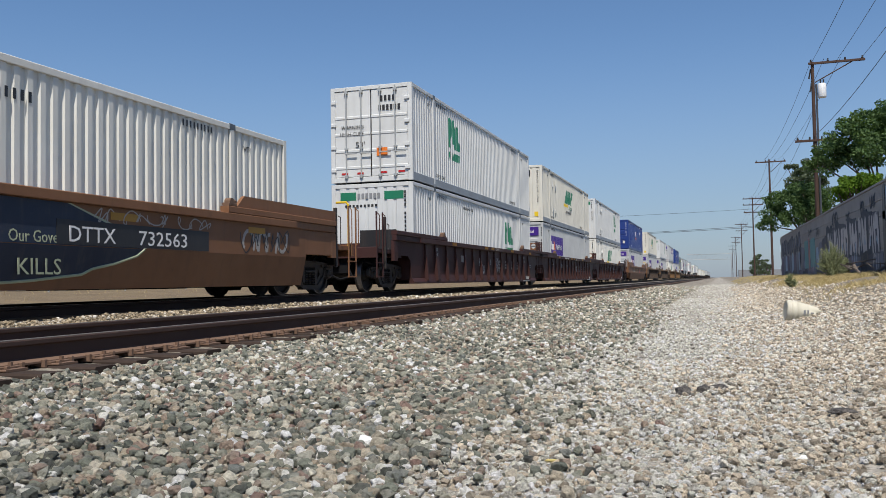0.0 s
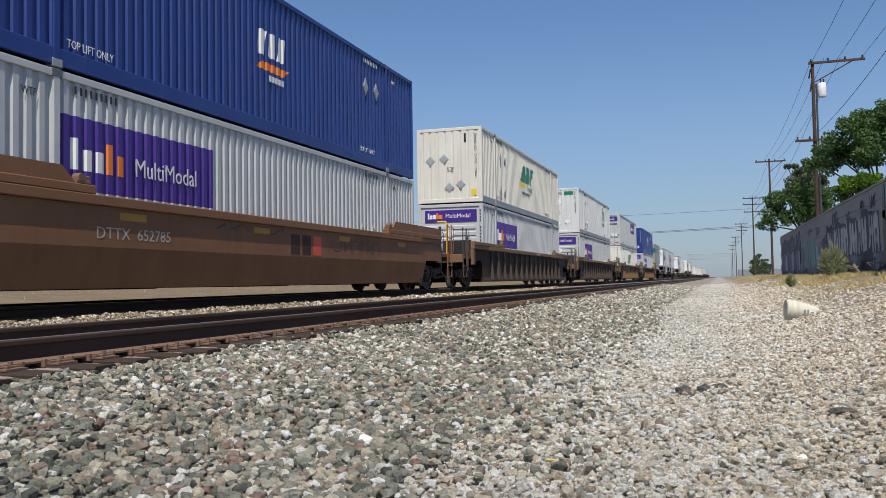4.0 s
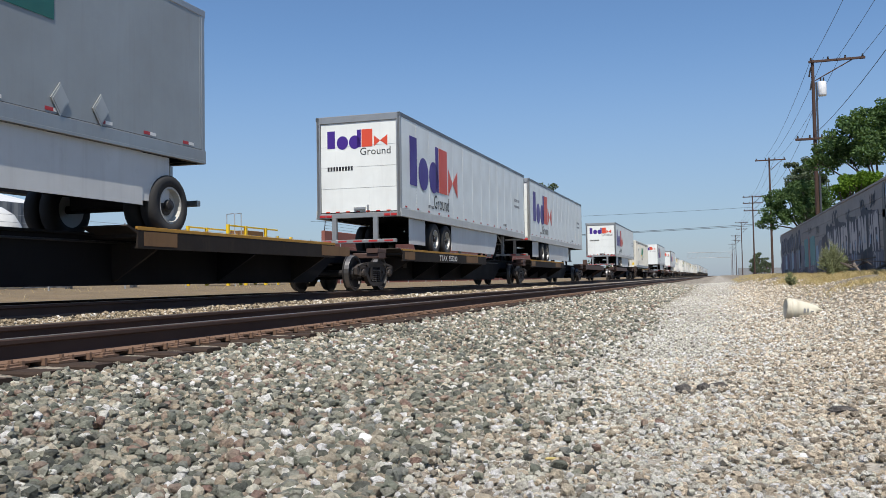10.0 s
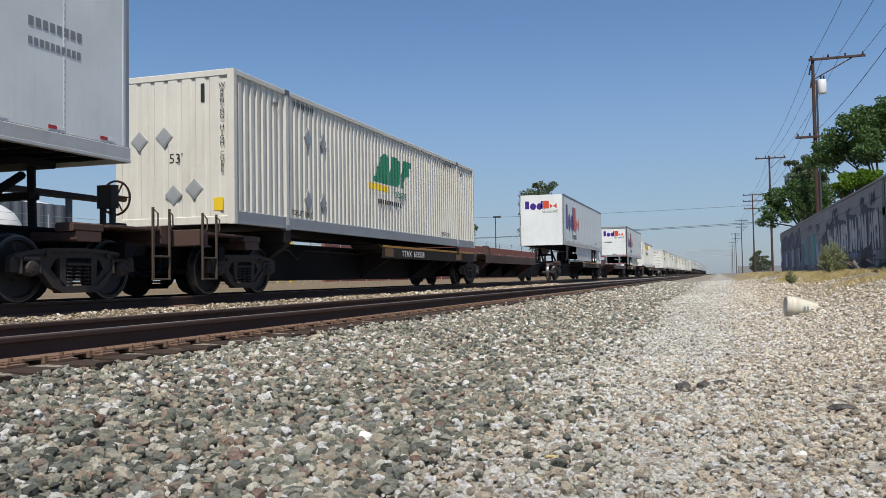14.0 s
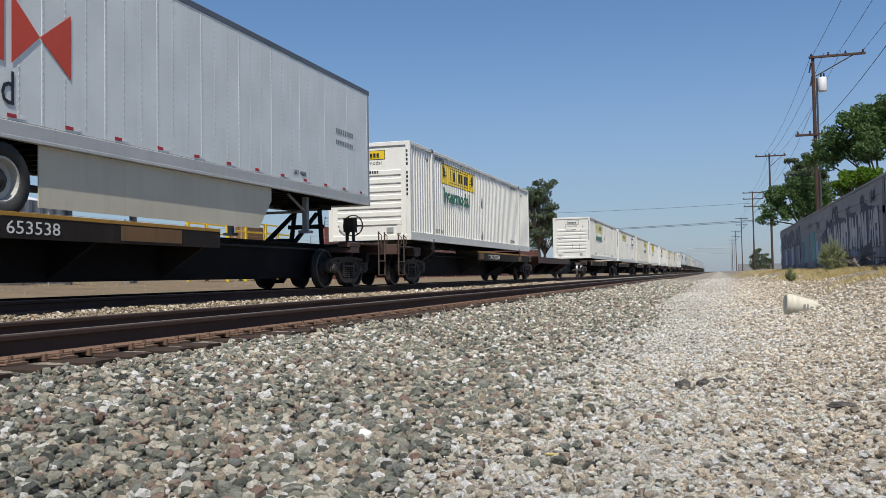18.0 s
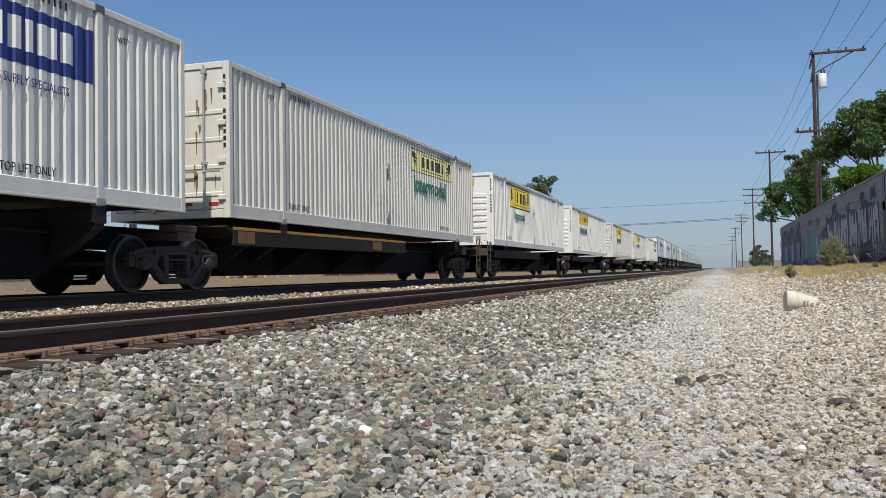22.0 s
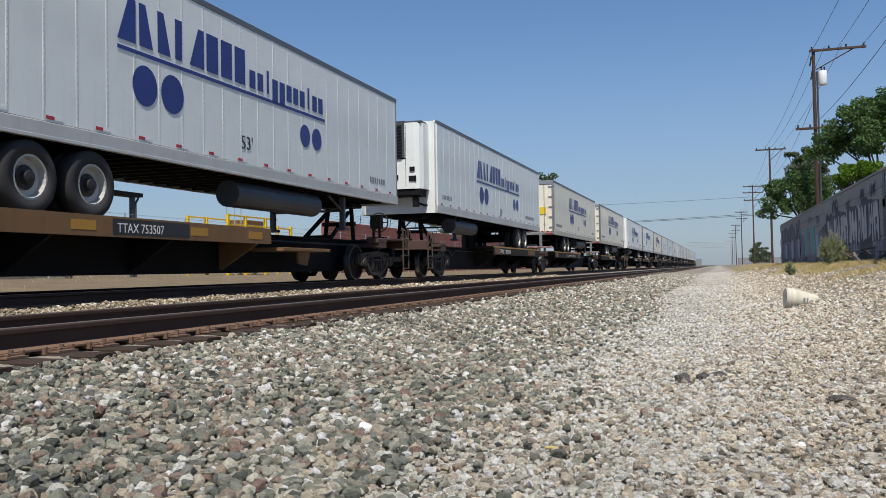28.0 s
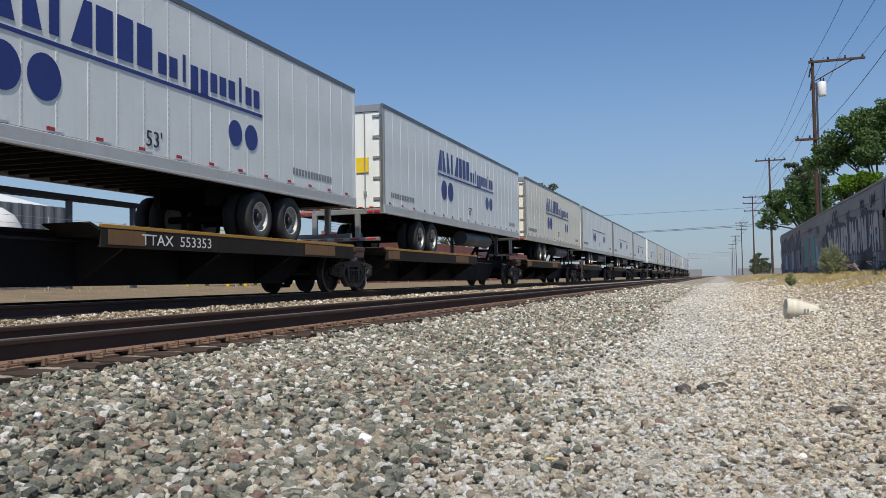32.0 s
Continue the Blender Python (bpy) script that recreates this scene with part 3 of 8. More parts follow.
def well_unit(uf, style, front, rear, number="", name="well_car", extra=None):
    """One well of a double-stack car. front/rear: 'end' has its own bogie and coupler, 'share' sits on a bogie of the next unit, 'carry' brings the shared bogie."""
    body, chord, lab, ribbed = {
        "maroon": (M_MAROON, M_MAROON, "dark maroon ribbed steel well car with pale graffiti tags", True),
        "ochre": (M_GRIME, M_OCHRE, "sooty brown well car with faded ochre ribs and top chord", True),
        "brown": (M_BROWN, M_BROWN, "rust-brown smooth-sided steel well car carrying stacked containers", False)}[style]
    car = thing(name, lab, "railcar", "well cars of the train")
    ROLLING.append((car, uf, RAIL))
    for sx in (1, -1):
        def chords():
            s = Shape().box(sx * 1.43 - 0.09, sx * 1.43 + 0.09, 0.0, LEN, 1.38, 1.52, 0.012)
            for a, b in ((-1.9, 2.55), (LEN - 2.55, LEN + 1.9)):
                s.box(sx * 1.43 - 0.085, sx * 1.43 + 0.085, a, b, 1.525, 1.64, 0.01)
                s.box(sx * 1.43 - 0.06, sx * 1.43 + 0.06, a if a < 0 else b - 1.9, 0.0 if a < 0 else b, 1.38, 1.52, 0.01)
            return s
        shared("top_chord", "chord%d" % sx, chord, car, chords)

        def sheet():
            s = Shape()
            prof = [(-1.95, 1.379), (-1.95, 0.98), (-0.75, 0.98), (-0.55, 0.86), (-0.45, 0.26), (LEN + 0.45, 0.26), (LEN + 0.55, 0.86), (LEN + 0.75, 0.98), (LEN + 1.95, 0.98), (LEN + 1.95, 1.379)]
            a, b = (1.36, 1.385) if sx > 0 else (-1.385, -1.36)
            s.prism(prof, a, b)
            low = [(sx * 1.30, 0.20), (sx * 1.46, 0.20), (sx * 1.46, 0.255), (sx * 1.386, 0.36), (sx * 1.30, 0.36)]
            s.prism(low if sx > 0 else low[::-1], -0.45, LEN + 0.45, "y")
            return s
        def slab():
            s = Shape().prism([(sx * 1.28, 1.375), (sx * 1.28, 0.22), (sx * 1.33, 0.22), (sx * 1.46, 0.80), (sx * 1.46, 1.375)][::1 if sx > 0 else -1], -0.5, LEN + 0.5, "y")
            for a, b in ((-1.95, -0.5), (LEN + 0.5, LEN + 1.95)):
                s.box(min(sx * 1.38, sx * 1.455), max(sx * 1.38, sx * 1.455), a, b, 0.86, 1.375, 0.01)
            return s
        shared("side_sheet", "sheet%d%d" % (sx, ribbed), body, car, sheet if ribbed else slab)
        if not ribbed:
            for a, b in ((-1.95, 2.2), (LEN - 2.2, LEN + 1.95)):
                part("raised_end", Shape().prism([(a, 1.646), (b, 1.646), (b - (0.25 if a < 0 else 0), 1.86), (a + (0 if a < 0 else 0.25), 1.86)], min(sx * 1.40, sx * 1.47), max(sx * 1.40, sx * 1.47), "x"), body, car)
        for k in range(15 if ribbed else 0):
            wide = 0.13 if k in (1, 13) else 0.036
            r = shared("rib", "rib%d%.2f" % (sx, wide), M_TAN if style == "ochre" and uf < 150 else chord, car, lambda: Shape().prism([(sx * 1.386, 0.28), (sx * 1.50, 0.28), (sx * 1.515, 0.33), (sx * 1.43, 1.30), (sx * 1.43, 1.372), (sx * 1.386, 1.372)][::1 if sx > 0 else -1], -wide, wide, "y"), (0, 0.70 + k * 1.025, 0))
            if sx > 0 and wide > 0.1:
                words("20", 0.14, M_BINK if style == "ochre" else M_FADED, r, (1.442, -0.1, 1.19))
                words("40", 0.14, M_BINK if style == "ochre" else M_FADED, r, (1.456, -0.1, 1.03))
            if k < 14:
                shared("toe_plate", "toe%d" % sx, body, car, lambda: Shape().prism([(sx * 1.386, 0.26), (sx * 1.46, 0.26), (sx * 1.395, 0.47), (sx * 1.386, 0.47)][::1 if sx > 0 else -1], 0.16, 0.90, "y"), (0, 0.70 + k * 1.025, 0))
        if ribbed:
            part("centre_plate", Shape().box(min(sx * 1.386, sx * 1.43), max(sx * 1.386, sx * 1.43), 7.88, 8.16, 0.62, 1.37, 0.01), body, car)
        if not ribbed and sx > 0:
            for k in range(4):
                shared("chord_patch", "cpatch", M_LIP, car, lambda: Shape().box(1.462, 1.466, -0.3, 0.3, 1.20, 1.31, 0.001), (0, 3.4 + k * 3.75, 0))
        for k in (3.3, 7.35, 8.25, 11.5, 15.0):
            if ribbed and style == "maroon":
                shared("reflector", "refl", M_LIP, car, lambda: Shape().box(1.522, 1.526, -0.22, 0.22, 1.41, 1.50, 0.001), (0, k, 0))
    for y in (0.15, 3.8, LEN / 2, 12.3, LEN - 0.15):
        shared("floor_beam", "fbeam", M_BLACK, car, lambda: Shape().box(-1.28, 1.28, -0.4, 0.4, 0.20, 0.28), (0, y, 0))
    for s, y0, kind in ((-1, 0.0, front), (1, LEN, rear)):
        e = lambda d: y0 + s * d
        part("end_bulkhead", Shape().box(-1.36, 1.36, min(e(0.30), e(0.42)), max(e(0.30), e(0.42)), 0.30, 1.40), body, car)
        reach = 3.1 if kind == "end" else 1.62
        part("draft_sill", Shape().box(-0.33, 0.33, min(e(0.4), e(reach)), max(e(0.4), e(reach)), 0.70, 1.08).box(-1.36, 1.36, min(e(1.2), e(1.75)), max(e(1.2), e(1.75)), 0.92, 1.06).box(-1.34, 1.34, min(e(0.42), e(1.85)), max(e(0.42), e(1.85)), 1.07, 1.11, 0.004), body, car)
        shared("lock_casting", "lockc", M_PLATE, car, lambda: Shape().box(1.36, 1.50, -0.16, 0.10, 1.642, 1.70, 0.012).tube((1.38, -0.06, 1.72), (1.50, -0.06, 1.72), 0.07, 12).box(1.40, 1.48, 0.02, 0.12, 1.70, 1.76, 0.012), (0, e(-2.35), 0.0))
        if kind == "end":
            bogie(car, e(1.5))
            part("end_platform", Shape().box(-1.38, 1.38, min(e(1.9), e(3.05)), max(e(1.9), e(3.05)), 1.02, 1.12, 0.01).box(-1.40, 1.40, min(e(2.98), e(3.1)), max(e(2.98), e(3.1)), 0.88, 1.16, 0.01), chord, car)
            part("draft_gear", Shape().box(-0.55, 0.55, min(e(1.9), e(3.0)), max(e(1.9), e(3.0)), 0.48, 1.0, 0.03).box(-1.25, 1.25, e(2.45) - 0.09, e(2.45) + 0.09, 0.66, 0.9, 0.02).bar([(0.5, e(2.9), 0.7), (0.72, e(3.1), 0.42), (0.5, e(3.35), 0.34), (0.2, e(3.5), 0.5)], 0.03).bar([(0.95, e(2.0), 0.95), (1.05, e(2.5), 0.74), (1.0, e(3.0), 0.8)], 0.025), M_BLACK, car)
            coupler(car, e(3.1), s)
            if style == "brown" and s > 0:
                part("end_handhold", Shape().bar([(1.36, e(2.9), 0.95), (1.36, e(2.9), 2.1), (1.30, e(2.9), 2.16), (1.05, e(2.9), 2.16)], 0.028), M_YELLOWM, car, "safety yellow handhold")
            for yy in (2.5 if s < 0 else 2.1,):
                shared("handrail_post", "hpost", M_FRAME if style != "ochre" else M_TAN, car, lambda: Shape().box(1.36, 1.43, -0.04, 0.04, 0.62, 1.96 if style != "ochre" else 1.80, 0.008).bar([(1.45, 0.05, 1.1), (1.45, 0.16, 1.15), (1.45, 0.16, 1.75), (1.45, 0.03, 1.78)], 0.012), (0, e(yy), 0))
            ladder(car, (1.43, e(2.95) - 0.21, 1.06), M_TAN if style == "ochre" else chord, 0.68, 0.42, 1.0)
            part("poling_pocket", Shape().box(1.36, 1.46, e(1.86) - 0.14, e(1.86) + 0.14, 0.82, 1.36, 0.02), chord, car)
            part("walkway_grate", Shape().box(0.5, 1.3, min(e(0.5), e(1.8)), max(e(0.5), e(1.8)), 1.115, 1.14, 0.003), M_IRON, car)
            if s > 0:
                part("brake_stand", Shape().prism([(0.38, 1.1), (0.62, 1.1), (0.62, 1.7), (0.57, 1.8), (0.5, 1.84), (0.43, 1.8), (0.38, 1.7)], e(2.3), e(2.42), "y"), M_IRON if style != "maroon" else M_MAROON, car)
                brake_wheel(car, (0.5, e(2.62), 1.72), M_BROWN)
            else:
                part("brake_stand", Shape().prism([(-0.1, 1.1), (1.0, 1.1), (1.0, 1.75), (-0.1, 1.75)], e(0.62), e(0.66), "y"), M_IRON, car)
        elif kind == "carry":
            bogie(car, e(1.63))
        if kind != "end":
            part("ladder", Shape().box(1.34, 1.40, e(1.0) - 0.03, e(1.0) + 0.03, 0.6, 2.1, 0.006).box(1.34, 1.40, e(1.42) - 0.03, e(1.42) + 0.03, 0.6, 2.1, 0.006).bar([(1.37, e(1.0), 0.8), (1.37, e(1.42), 0.8)], 0.014).bar([(1.37, e(1.0), 1.15), (1.37, e(1.42), 1.15)], 0.014).bar([(1.37, e(1.0), 1.5), (1.37, e(1.42), 1.5)], 0.014).bar([(1.37, e(1.0), 1.85), (1.37, e(1.42), 1.85)], 0.014), M_MAROON, car)
            if style == "maroon" and s < 0:
                def perf():
                    """Steel panel with a round hole."""
                    sh = Shape()
                    for y in (-0.02, 0.02):
                        for k in range(8):
                            c, s = math.cos(math.pi * k / 4), math.sin(math.pi * k / 4)
                            m = max(abs(c), abs(s))
                            sh.v += [(0.225 * c / m, y, 0.165 * s / m), (0.125 * c, y, 0.125 * s)]
                    for k in range(8):
                        p, q = 2 * k, 2 * ((k + 1) % 8)
                        sh.f += [(p, q, q + 1, p + 1), (16 + p, 16 + p + 1, 16 + q + 1, 16 + q), (p + 1, q + 1, 17 + q, 17 + p), (p, 16 + p, 16 + q, q)]
                    return sh
                for x in (0.575, 1.025):
                    for z in (1.26, 1.59, 1.92):
                        shared("pierced_panel", "perf", M_BROWN, car, perf, (x, e(1.2), z))
    if number:
        tag, dig = number
        if style == "brown":
            part("number_panel", Shape().box(1.461, 1.4695, 9.55, 13.05, 0.82, 1.15, 0.001), M_BINK, car)
            words(tag, 0.31, M_WINK, car, (1.4715, 9.75, 0.86), narrow=1.15)
            words(dig, 0.31, M_WINK, car, (1.4715, 11.2, 0.86), narrow=1.35)
        else:
            words(tag + "  " + dig, 0.13, M_FADED, car, (1.525, 8.65, 1.40))
    return car


def tag_scrawl(parent, seed, y0, z0, w, h, mat, x, n=7, thick=0.025, name="graffiti_tag"):
    """Looping spray-can strokes, no readable words."""
    rnd = random.Random(seed)
    sh = Shape()
    for k in range(n):
        cx, cz = y0 + w * (k + 0.5) / n, z0 + h * 0.5
        a0, way = rnd.uniform(0, 6.28), rnd.choice((-1, 1))
        if rnd.random() < 0.5:
            pts = [(cx + w / n * ((i / 6 - 0.5) * 1.1 + 0.32 * math.cos(a0 + way * i * 1.15)), cz + 0.48 * h * math.sin(a0 + way * i * 1.15) * rnd.uniform(0.6, 1.05)) for i in range(7)]
        else:
            pts = [(cx + rnd.uniform(-0.6, 0.6) * w / n, cz + (0.5 if i % 2 else -0.5) * h * rnd.uniform(0.4, 1.0)) for i in range(5)]
        prev = None
        for i in range(len(pts) - 1):
            for s in range(4):
                t = s / 4
                p0, p1, p2, p3 = pts[max(i - 1, 0)], pts[i], pts[i + 1], pts[min(i + 2, len(pts) - 1)]
                q = tuple(0.5 * (2 * p1[d] + (p2[d] - p0[d]) * t + (2 * p0[d] - 5 * p1[d] + 4 * p2[d] - p3[d]) * t * t + (3 * p1[d] - p0[d] - 3 * p2[d] + p3[d]) * t ** 3) for d in (0, 1))
                if prev:
                    dy, dz = q[0] - prev[0], q[1] - prev[1]
                    l = math.hypot(dy, dz) or 1
                    ny, nz = -dz / l * thick / 2, dy / l * thick / 2
                    o = len(sh.v)
                    xq = x + 0.00004 * len(sh.f)
                    sh.v += [(xq, prev[0] + ny, prev[1] + nz), (xq, prev[0] - ny, prev[1] - nz), (xq, q[0] - ny, q[1] - nz), (xq, q[0] + ny, q[1] + nz)]
                    sh.f.append((o, o + 1, o + 2, o + 3))
                prev = q
    return tagged(part(name, sh, mat, parent, "sprayed graffiti strokes"), kind="stuff")


# ---- containers ----
PITCH = 0.2205


def corr(y, deep=0.036):
    """Depth of the side's folds at y."""
    f = (y / PITCH) % 1.0
    return 0.0 if f < 0.42 else deep * (f - 0.42) / 0.10 if f < 0.52 else deep if f < 0.90 else deep * (1 - f) / 0.10


def fold_points(y0, y1):
    ys = [y0, y1]
    k = int(y0 / PITCH) - 1
    while k * PITCH < y1:
        for f in (0.0, 0.42, 0.52, 0.90):
            y = (k + f) * PITCH
            if y0 < y < y1:
                ys.append(y)
        k += 1
    return sorted(ys)


def folded(y0, y1, z0, z1, x, out=0.0, back=0.02):
    """A folded sheet of some thickness along the side."""
    sh = Shape()
    ys = fold_points(y0, y1)
    prof = [(x - corr(y) + out, y) for y in ys] + [(x - 0.036 - back + out, ys[-1]), (x - 0.036 - back + out, ys[0])]
    return sh.prism(prof, z0, z1, "z")


def print_on(parent, y0, y1, z0, z1, mat, name="printed_panel", x=HALF - 0.025, lift=0.003):
    """Paint that follows the folds."""
    ys = fold_points(y0, y1)
    sh = Shape()
    for y in ys:
        sh.v += [(x - corr(y) + lift, y, z0), (x - corr(y) + lift, y, z1)]
    for i in range(len(ys) - 1):
        sh.f.append((2 * i, 2 * i + 2, 2 * i + 3, 2 * i + 1))
    return part(name, sh, mat, parent)


def poly_on(parent, pts, mat, name="printed_mark", lift=0.004, rows=26):
    """A many-sided block of paint laid over the folds."""
    x = HALF - 0.025
    z0, z1 = min(p[1] for p in pts), max(p[1] for p in pts)
    sh = Shape()
    n = len(pts)

    def spans(z):
        cut = []
        for i in range(n):
            (ya, za), (yb, zb) = pts[i], pts[(i + 1) % n]
            if (za <= z) != (zb <= z):
                cut.append(ya + (yb - ya) * (z - za) / (zb - za))
        cut.sort()
        return list(zip(cut[::2], cut[1::2]))
    at = {}

    def corner(y, z):
        k = (round(y, 4), round(z, 4))
        if k not in at:
            at[k] = len(sh.v)
            sh.v.append((x - corr(y) + lift, y, z))
        return at[k]
    tiny = 1e-5 * (z1 - z0)
    for r in range(rows):
        za, zb = z0 + (z1 - z0) * r / rows, z0 + (z1 - z0) * (r + 1) / rows
        low, high, half = spans(za + tiny), spans(zb - tiny), spans((za + zb) / 2)
        if not len(low) == len(high) == len(half):
            low = high = half
        for (a0, b0), (a1, b1) in zip(low, high):
            folds = [y for y in fold_points(min(a0, a1), max(b0, b1)) if max(a0, a1) < y < min(b0, b1)]
            lo, hi = [a0] + folds + [b0], [a1] + folds + [b1]
            for i in range(len(lo) - 1):
                q = [corner(lo[i], za), corner(lo[i + 1], za), corner(hi[i + 1], zb), corner(hi[i], zb)]
                q = [v for j, v in enumerate(q) if v != q[j - 1]]
                if len(q) > 2:
                    sh.f.append(tuple(q))
    return part(name, sh, mat, parent)


def slant_on(parent, y0, y1, z0, z1, lean, mat, name="printed_mark", lift=0.004):
    """A leaning block of paint on the folds, its top shifted by lean."""
    return poly_on(parent, [(y0, z0), (y1, z0), (y1 + lean, z1), (y0 + lean, z1)], mat, name, lift)


def placard(parent, at, size=0.17, side=True, mat=None):
    def make():
        sh = Shape()
        s = size
        if side:
            sh.prism([(0, -s * 1.35), (s, 0), (0, s * 1.35), (-s, 0)], 0.0, 0.014, "x")
            sh.prism([(0, -s * 1.1), (s * 0.8, 0), (0, s * 1.1), (-s * 0.8, 0)], 0.0145, 0.02, "x")
        else:
            sh.prism([(0, -s), (s, 0), (0, s), (-s, 0)][::-1], 0.0, -0.014, "y")
            sh.prism([(0, -s * 0.8), (s * 0.8, 0), (0, s * 0.8), (-s * 0.8, 0)][::-1], -0.0145, -0.02, "y")
        return sh
    return shared("placard_holder", "plac%d%.2f" % (side, size), mat or M_PLAC, parent, make, at)


def container(label, mat, end, sill=None, name="intermodal_container", posts=(2.05, 14.10), stain=False):
    """A 53-foot box, origin at the middle of its lower leading edge."""
    c = thing(name, label, "container", "containers on the train")
    sill = sill or mat
    H, top = 2.896, 2.896
    for sx in (1, -1):
        def make():
            s = folded(0.10, LEN - 0.10, 0.28, H - 0.10, HALF - 0.025)
            if sx < 0:
                s.v = [(-x, LEN - y, z) for x, y, z in s.v]
            return s
        shared("side_panel", "cside%d" % sx, mat, c, make)
        shared("top_rail", "ctop%d" % sx, mat, c, lambda: Shape().box(sx * 1.262 - 0.028, sx * 1.262 + 0.028, 0.1, LEN - 0.1, H - 0.115, H - 0.01, 0.01))
        shared("bottom_rail", "cbot%d" % sx, sill, c, lambda: Shape().box(sx * 1.255 - 0.035, sx * 1.255 + 0.035, 0.1, LEN - 0.1, 0.03, 0.275, 0.012).box(sx * 1.255 - 0.05, sx * 1.255 + 0.038, 0.1, LEN - 0.1, 0.03, 0.07, 0.008))
        for y in (0.06, LEN - 0.06):
            shared("corner_post", "cpost%d%d" % (sx, y > 1), mat, c, lambda: Shape().box(sx * 1.225 - 0.07, sx * 1.225 + 0.07, y - 0.06, y + 0.06, 0.03, H - 0.01, 0.012))
        for y in posts:
            shared("lift_post", "clift%d" % sx, mat, c, lambda: Shape().box(sx * 1.255 - 0.04, sx * 1.255 + 0.042, -0.065, 0.065, 0.03, H - 0.005, 0.012), (0, y, 0))
            for z in (0.0, H - 0.12):
                shared("corner_casting", "ccast%d" % sx, M_SILL if z < 1 else M_TOPRAIL, c, lambda: Shape().box(sx * 1.24 - 0.055, sx * 1.24 + 0.062, -0.09, 0.09, 0.0, 0.12, 0.012), (0, y, z))
    shared("roof", "croof", mat, c, lambda: Shape().box(-1.26, 1.26, 0.05, LEN - 0.05, H - 0.06, H - 0.02, 0.004))
    shared("floor", "cfloor", M_BLACK, c, lambda: Shape().box(-1.22, 1.22, 0.05, LEN - 0.05, 0.10, 0.16, 0.004))
    shared("rear_wall", "crear", mat, c, lambda: Shape().box(-1.24, 1.24, LEN - 0.06, LEN - 0.02, 0.16, H - 0.06, 0.004))
    if end == "door":
        for sx in (1, -1):
            def door():
                prof = [(0.06, 0.20), (0.06, H - 0.14), (0.02, H - 0.14)]
                for k in (3, 2, 1, 0):
                    z = 0.42 + 0.50 * k
                    prof += [(0.02, z + 0.09), (0.005, z + 0.075), (0.005, z + 0.015), (0.02, z)]
                return Shape().prism(prof + [(0.02, 0.20)], min(sx * 0.02, sx * 1.15), max(sx * 0.02, sx * 1.15), "x")
            d = shared("door", "cdoor%d" % sx, mat, c, door)
            for xr in (0.30, 0.78):
                shared("lock_rod", "crod", M_PLAC, d, lambda: Shape().tube((0, -0.035, 0.14), (0, -0.035, H - 0.06), 0.02, 8).box(-0.05, 0.05, -0.05, 0.02, 0.16, 0.24).box(-0.05, 0.05, -0.05, 0.02, H - 0.22, H - 0.14).box(-0.05, 0.05, -0.05, 0.02, 1.0, 1.06).box(-0.02, 0.34, -0.07, -0.045, 0.86, 0.90, 0.006), (sx * xr, 0, 0))
            for k in range(4):
                shared("hinge", "chinge", mat, d, lambda: Shape().box(-0.10, 0.05, -0.03, 0.02, -0.05, 0.05, 0.01), (sx * 1.17, 0, 0.40 + 0.68 * k))
        shared("door_header", "chead", mat, c, lambda: Shape().box(-1.16, 1.16, 0.0, 0.10, H - 0.13, H - 0.01, 0.01))
        shared("door_sill", "cdsill", mat, c, lambda: Shape().box(-1.16, 1.16, 0.0, 0.10, 0.03, 0.18, 0.01))
        for k in (-0.85, -0.35, 0.4, 0.95):
            shared("reflector", "crefl", M_LENS, c, lambda: Shape().box(-0.1, 0.1, 0.010, 0.018, 0.26, 0.32, 0.001), (k, 0, 0))
    elif end == "hrib":
        shared("end_wall", "cend", mat, c, lambda: Shape().box(-1.16, 1.16, 0.035, 0.07, 0.10, H - 0.10, 0.004))
        for k in range(7):
            shared("end_rib", "cendrib", mat, c, lambda: Shape().prism([(0.034, 0.0), (0.034, 0.17), (0.008, 0.15), (0.008, 0.03)][::-1], -1.0, 1.0, "x"), (0, 0, 0.46 + 0.24 * k))
    else:
        def vend():
            prof = [(1.16, 0.07), (-1.16, 0.07), (-1.16, 0.032)]
            for k in range(7):
                x = -1.04 + k * 0.30
                prof += [(x, 0.032), (x + 0.03, 0.010), (x + 0.21, 0.010), (x + 0.24, 0.032)]
            return Shape().prism(prof + [(1.16, 0.032)], 0.12, H - 0.12, "z")
        shared("end_wall", "cvend", mat, c, vend)
    if end != "door":
        shared("end_header", "cehead", mat, c, lambda: Shape().box(-1.16, 1.16, 0.0, 0.04, H - 0.13, H - 0.01, 0.01))
        shared("end_sill", "cesill", mat, c, lambda: Shape().box(-1.16, 1.16, 0.0, 0.04, 0.03, 0.18, 0.01))
    return c


def side_bars(parent, y, z, n, w, h, mat, gap=1.5, side=True, name="small_print", e=0.005, x=HALF - 0.022):
    """A row of plain bars for print too small to read."""
    def make():
        s = Shape()
        for i in range(n):
            if side:
                s.box(0, 0.004, i * w * gap, i * w * gap + w, 0, h, 0.001)
            else:
                s.box(i * w * gap, i * w * gap + w, -0.004, 0, 0, h, 0.001)
        return s
    at = (x, y, z) if side else (y, e, z)
    return tagged(shared(name, "sb%d%.3f%.3f%.2f%d" % (n, w, h, gap, side), mat, parent, make, at), kind="stuff")


def end_column(parent, mat=None, x=1.05):
    """Upright column of bars down the leading end wall."""
    def make():
        s = Shape()
        for k in range(11):
            if k != 4:
                s.box(-0.026, 0.026, -0.004, 0, 2.56 - k * 0.125, 2.635 - k * 0.125, 0.001)
        return s
    tagged(shared("number_column", "ncol%.2f" % x, mat or M_BINK, parent, make, (x, -0.002, 0)), kind="stuff")


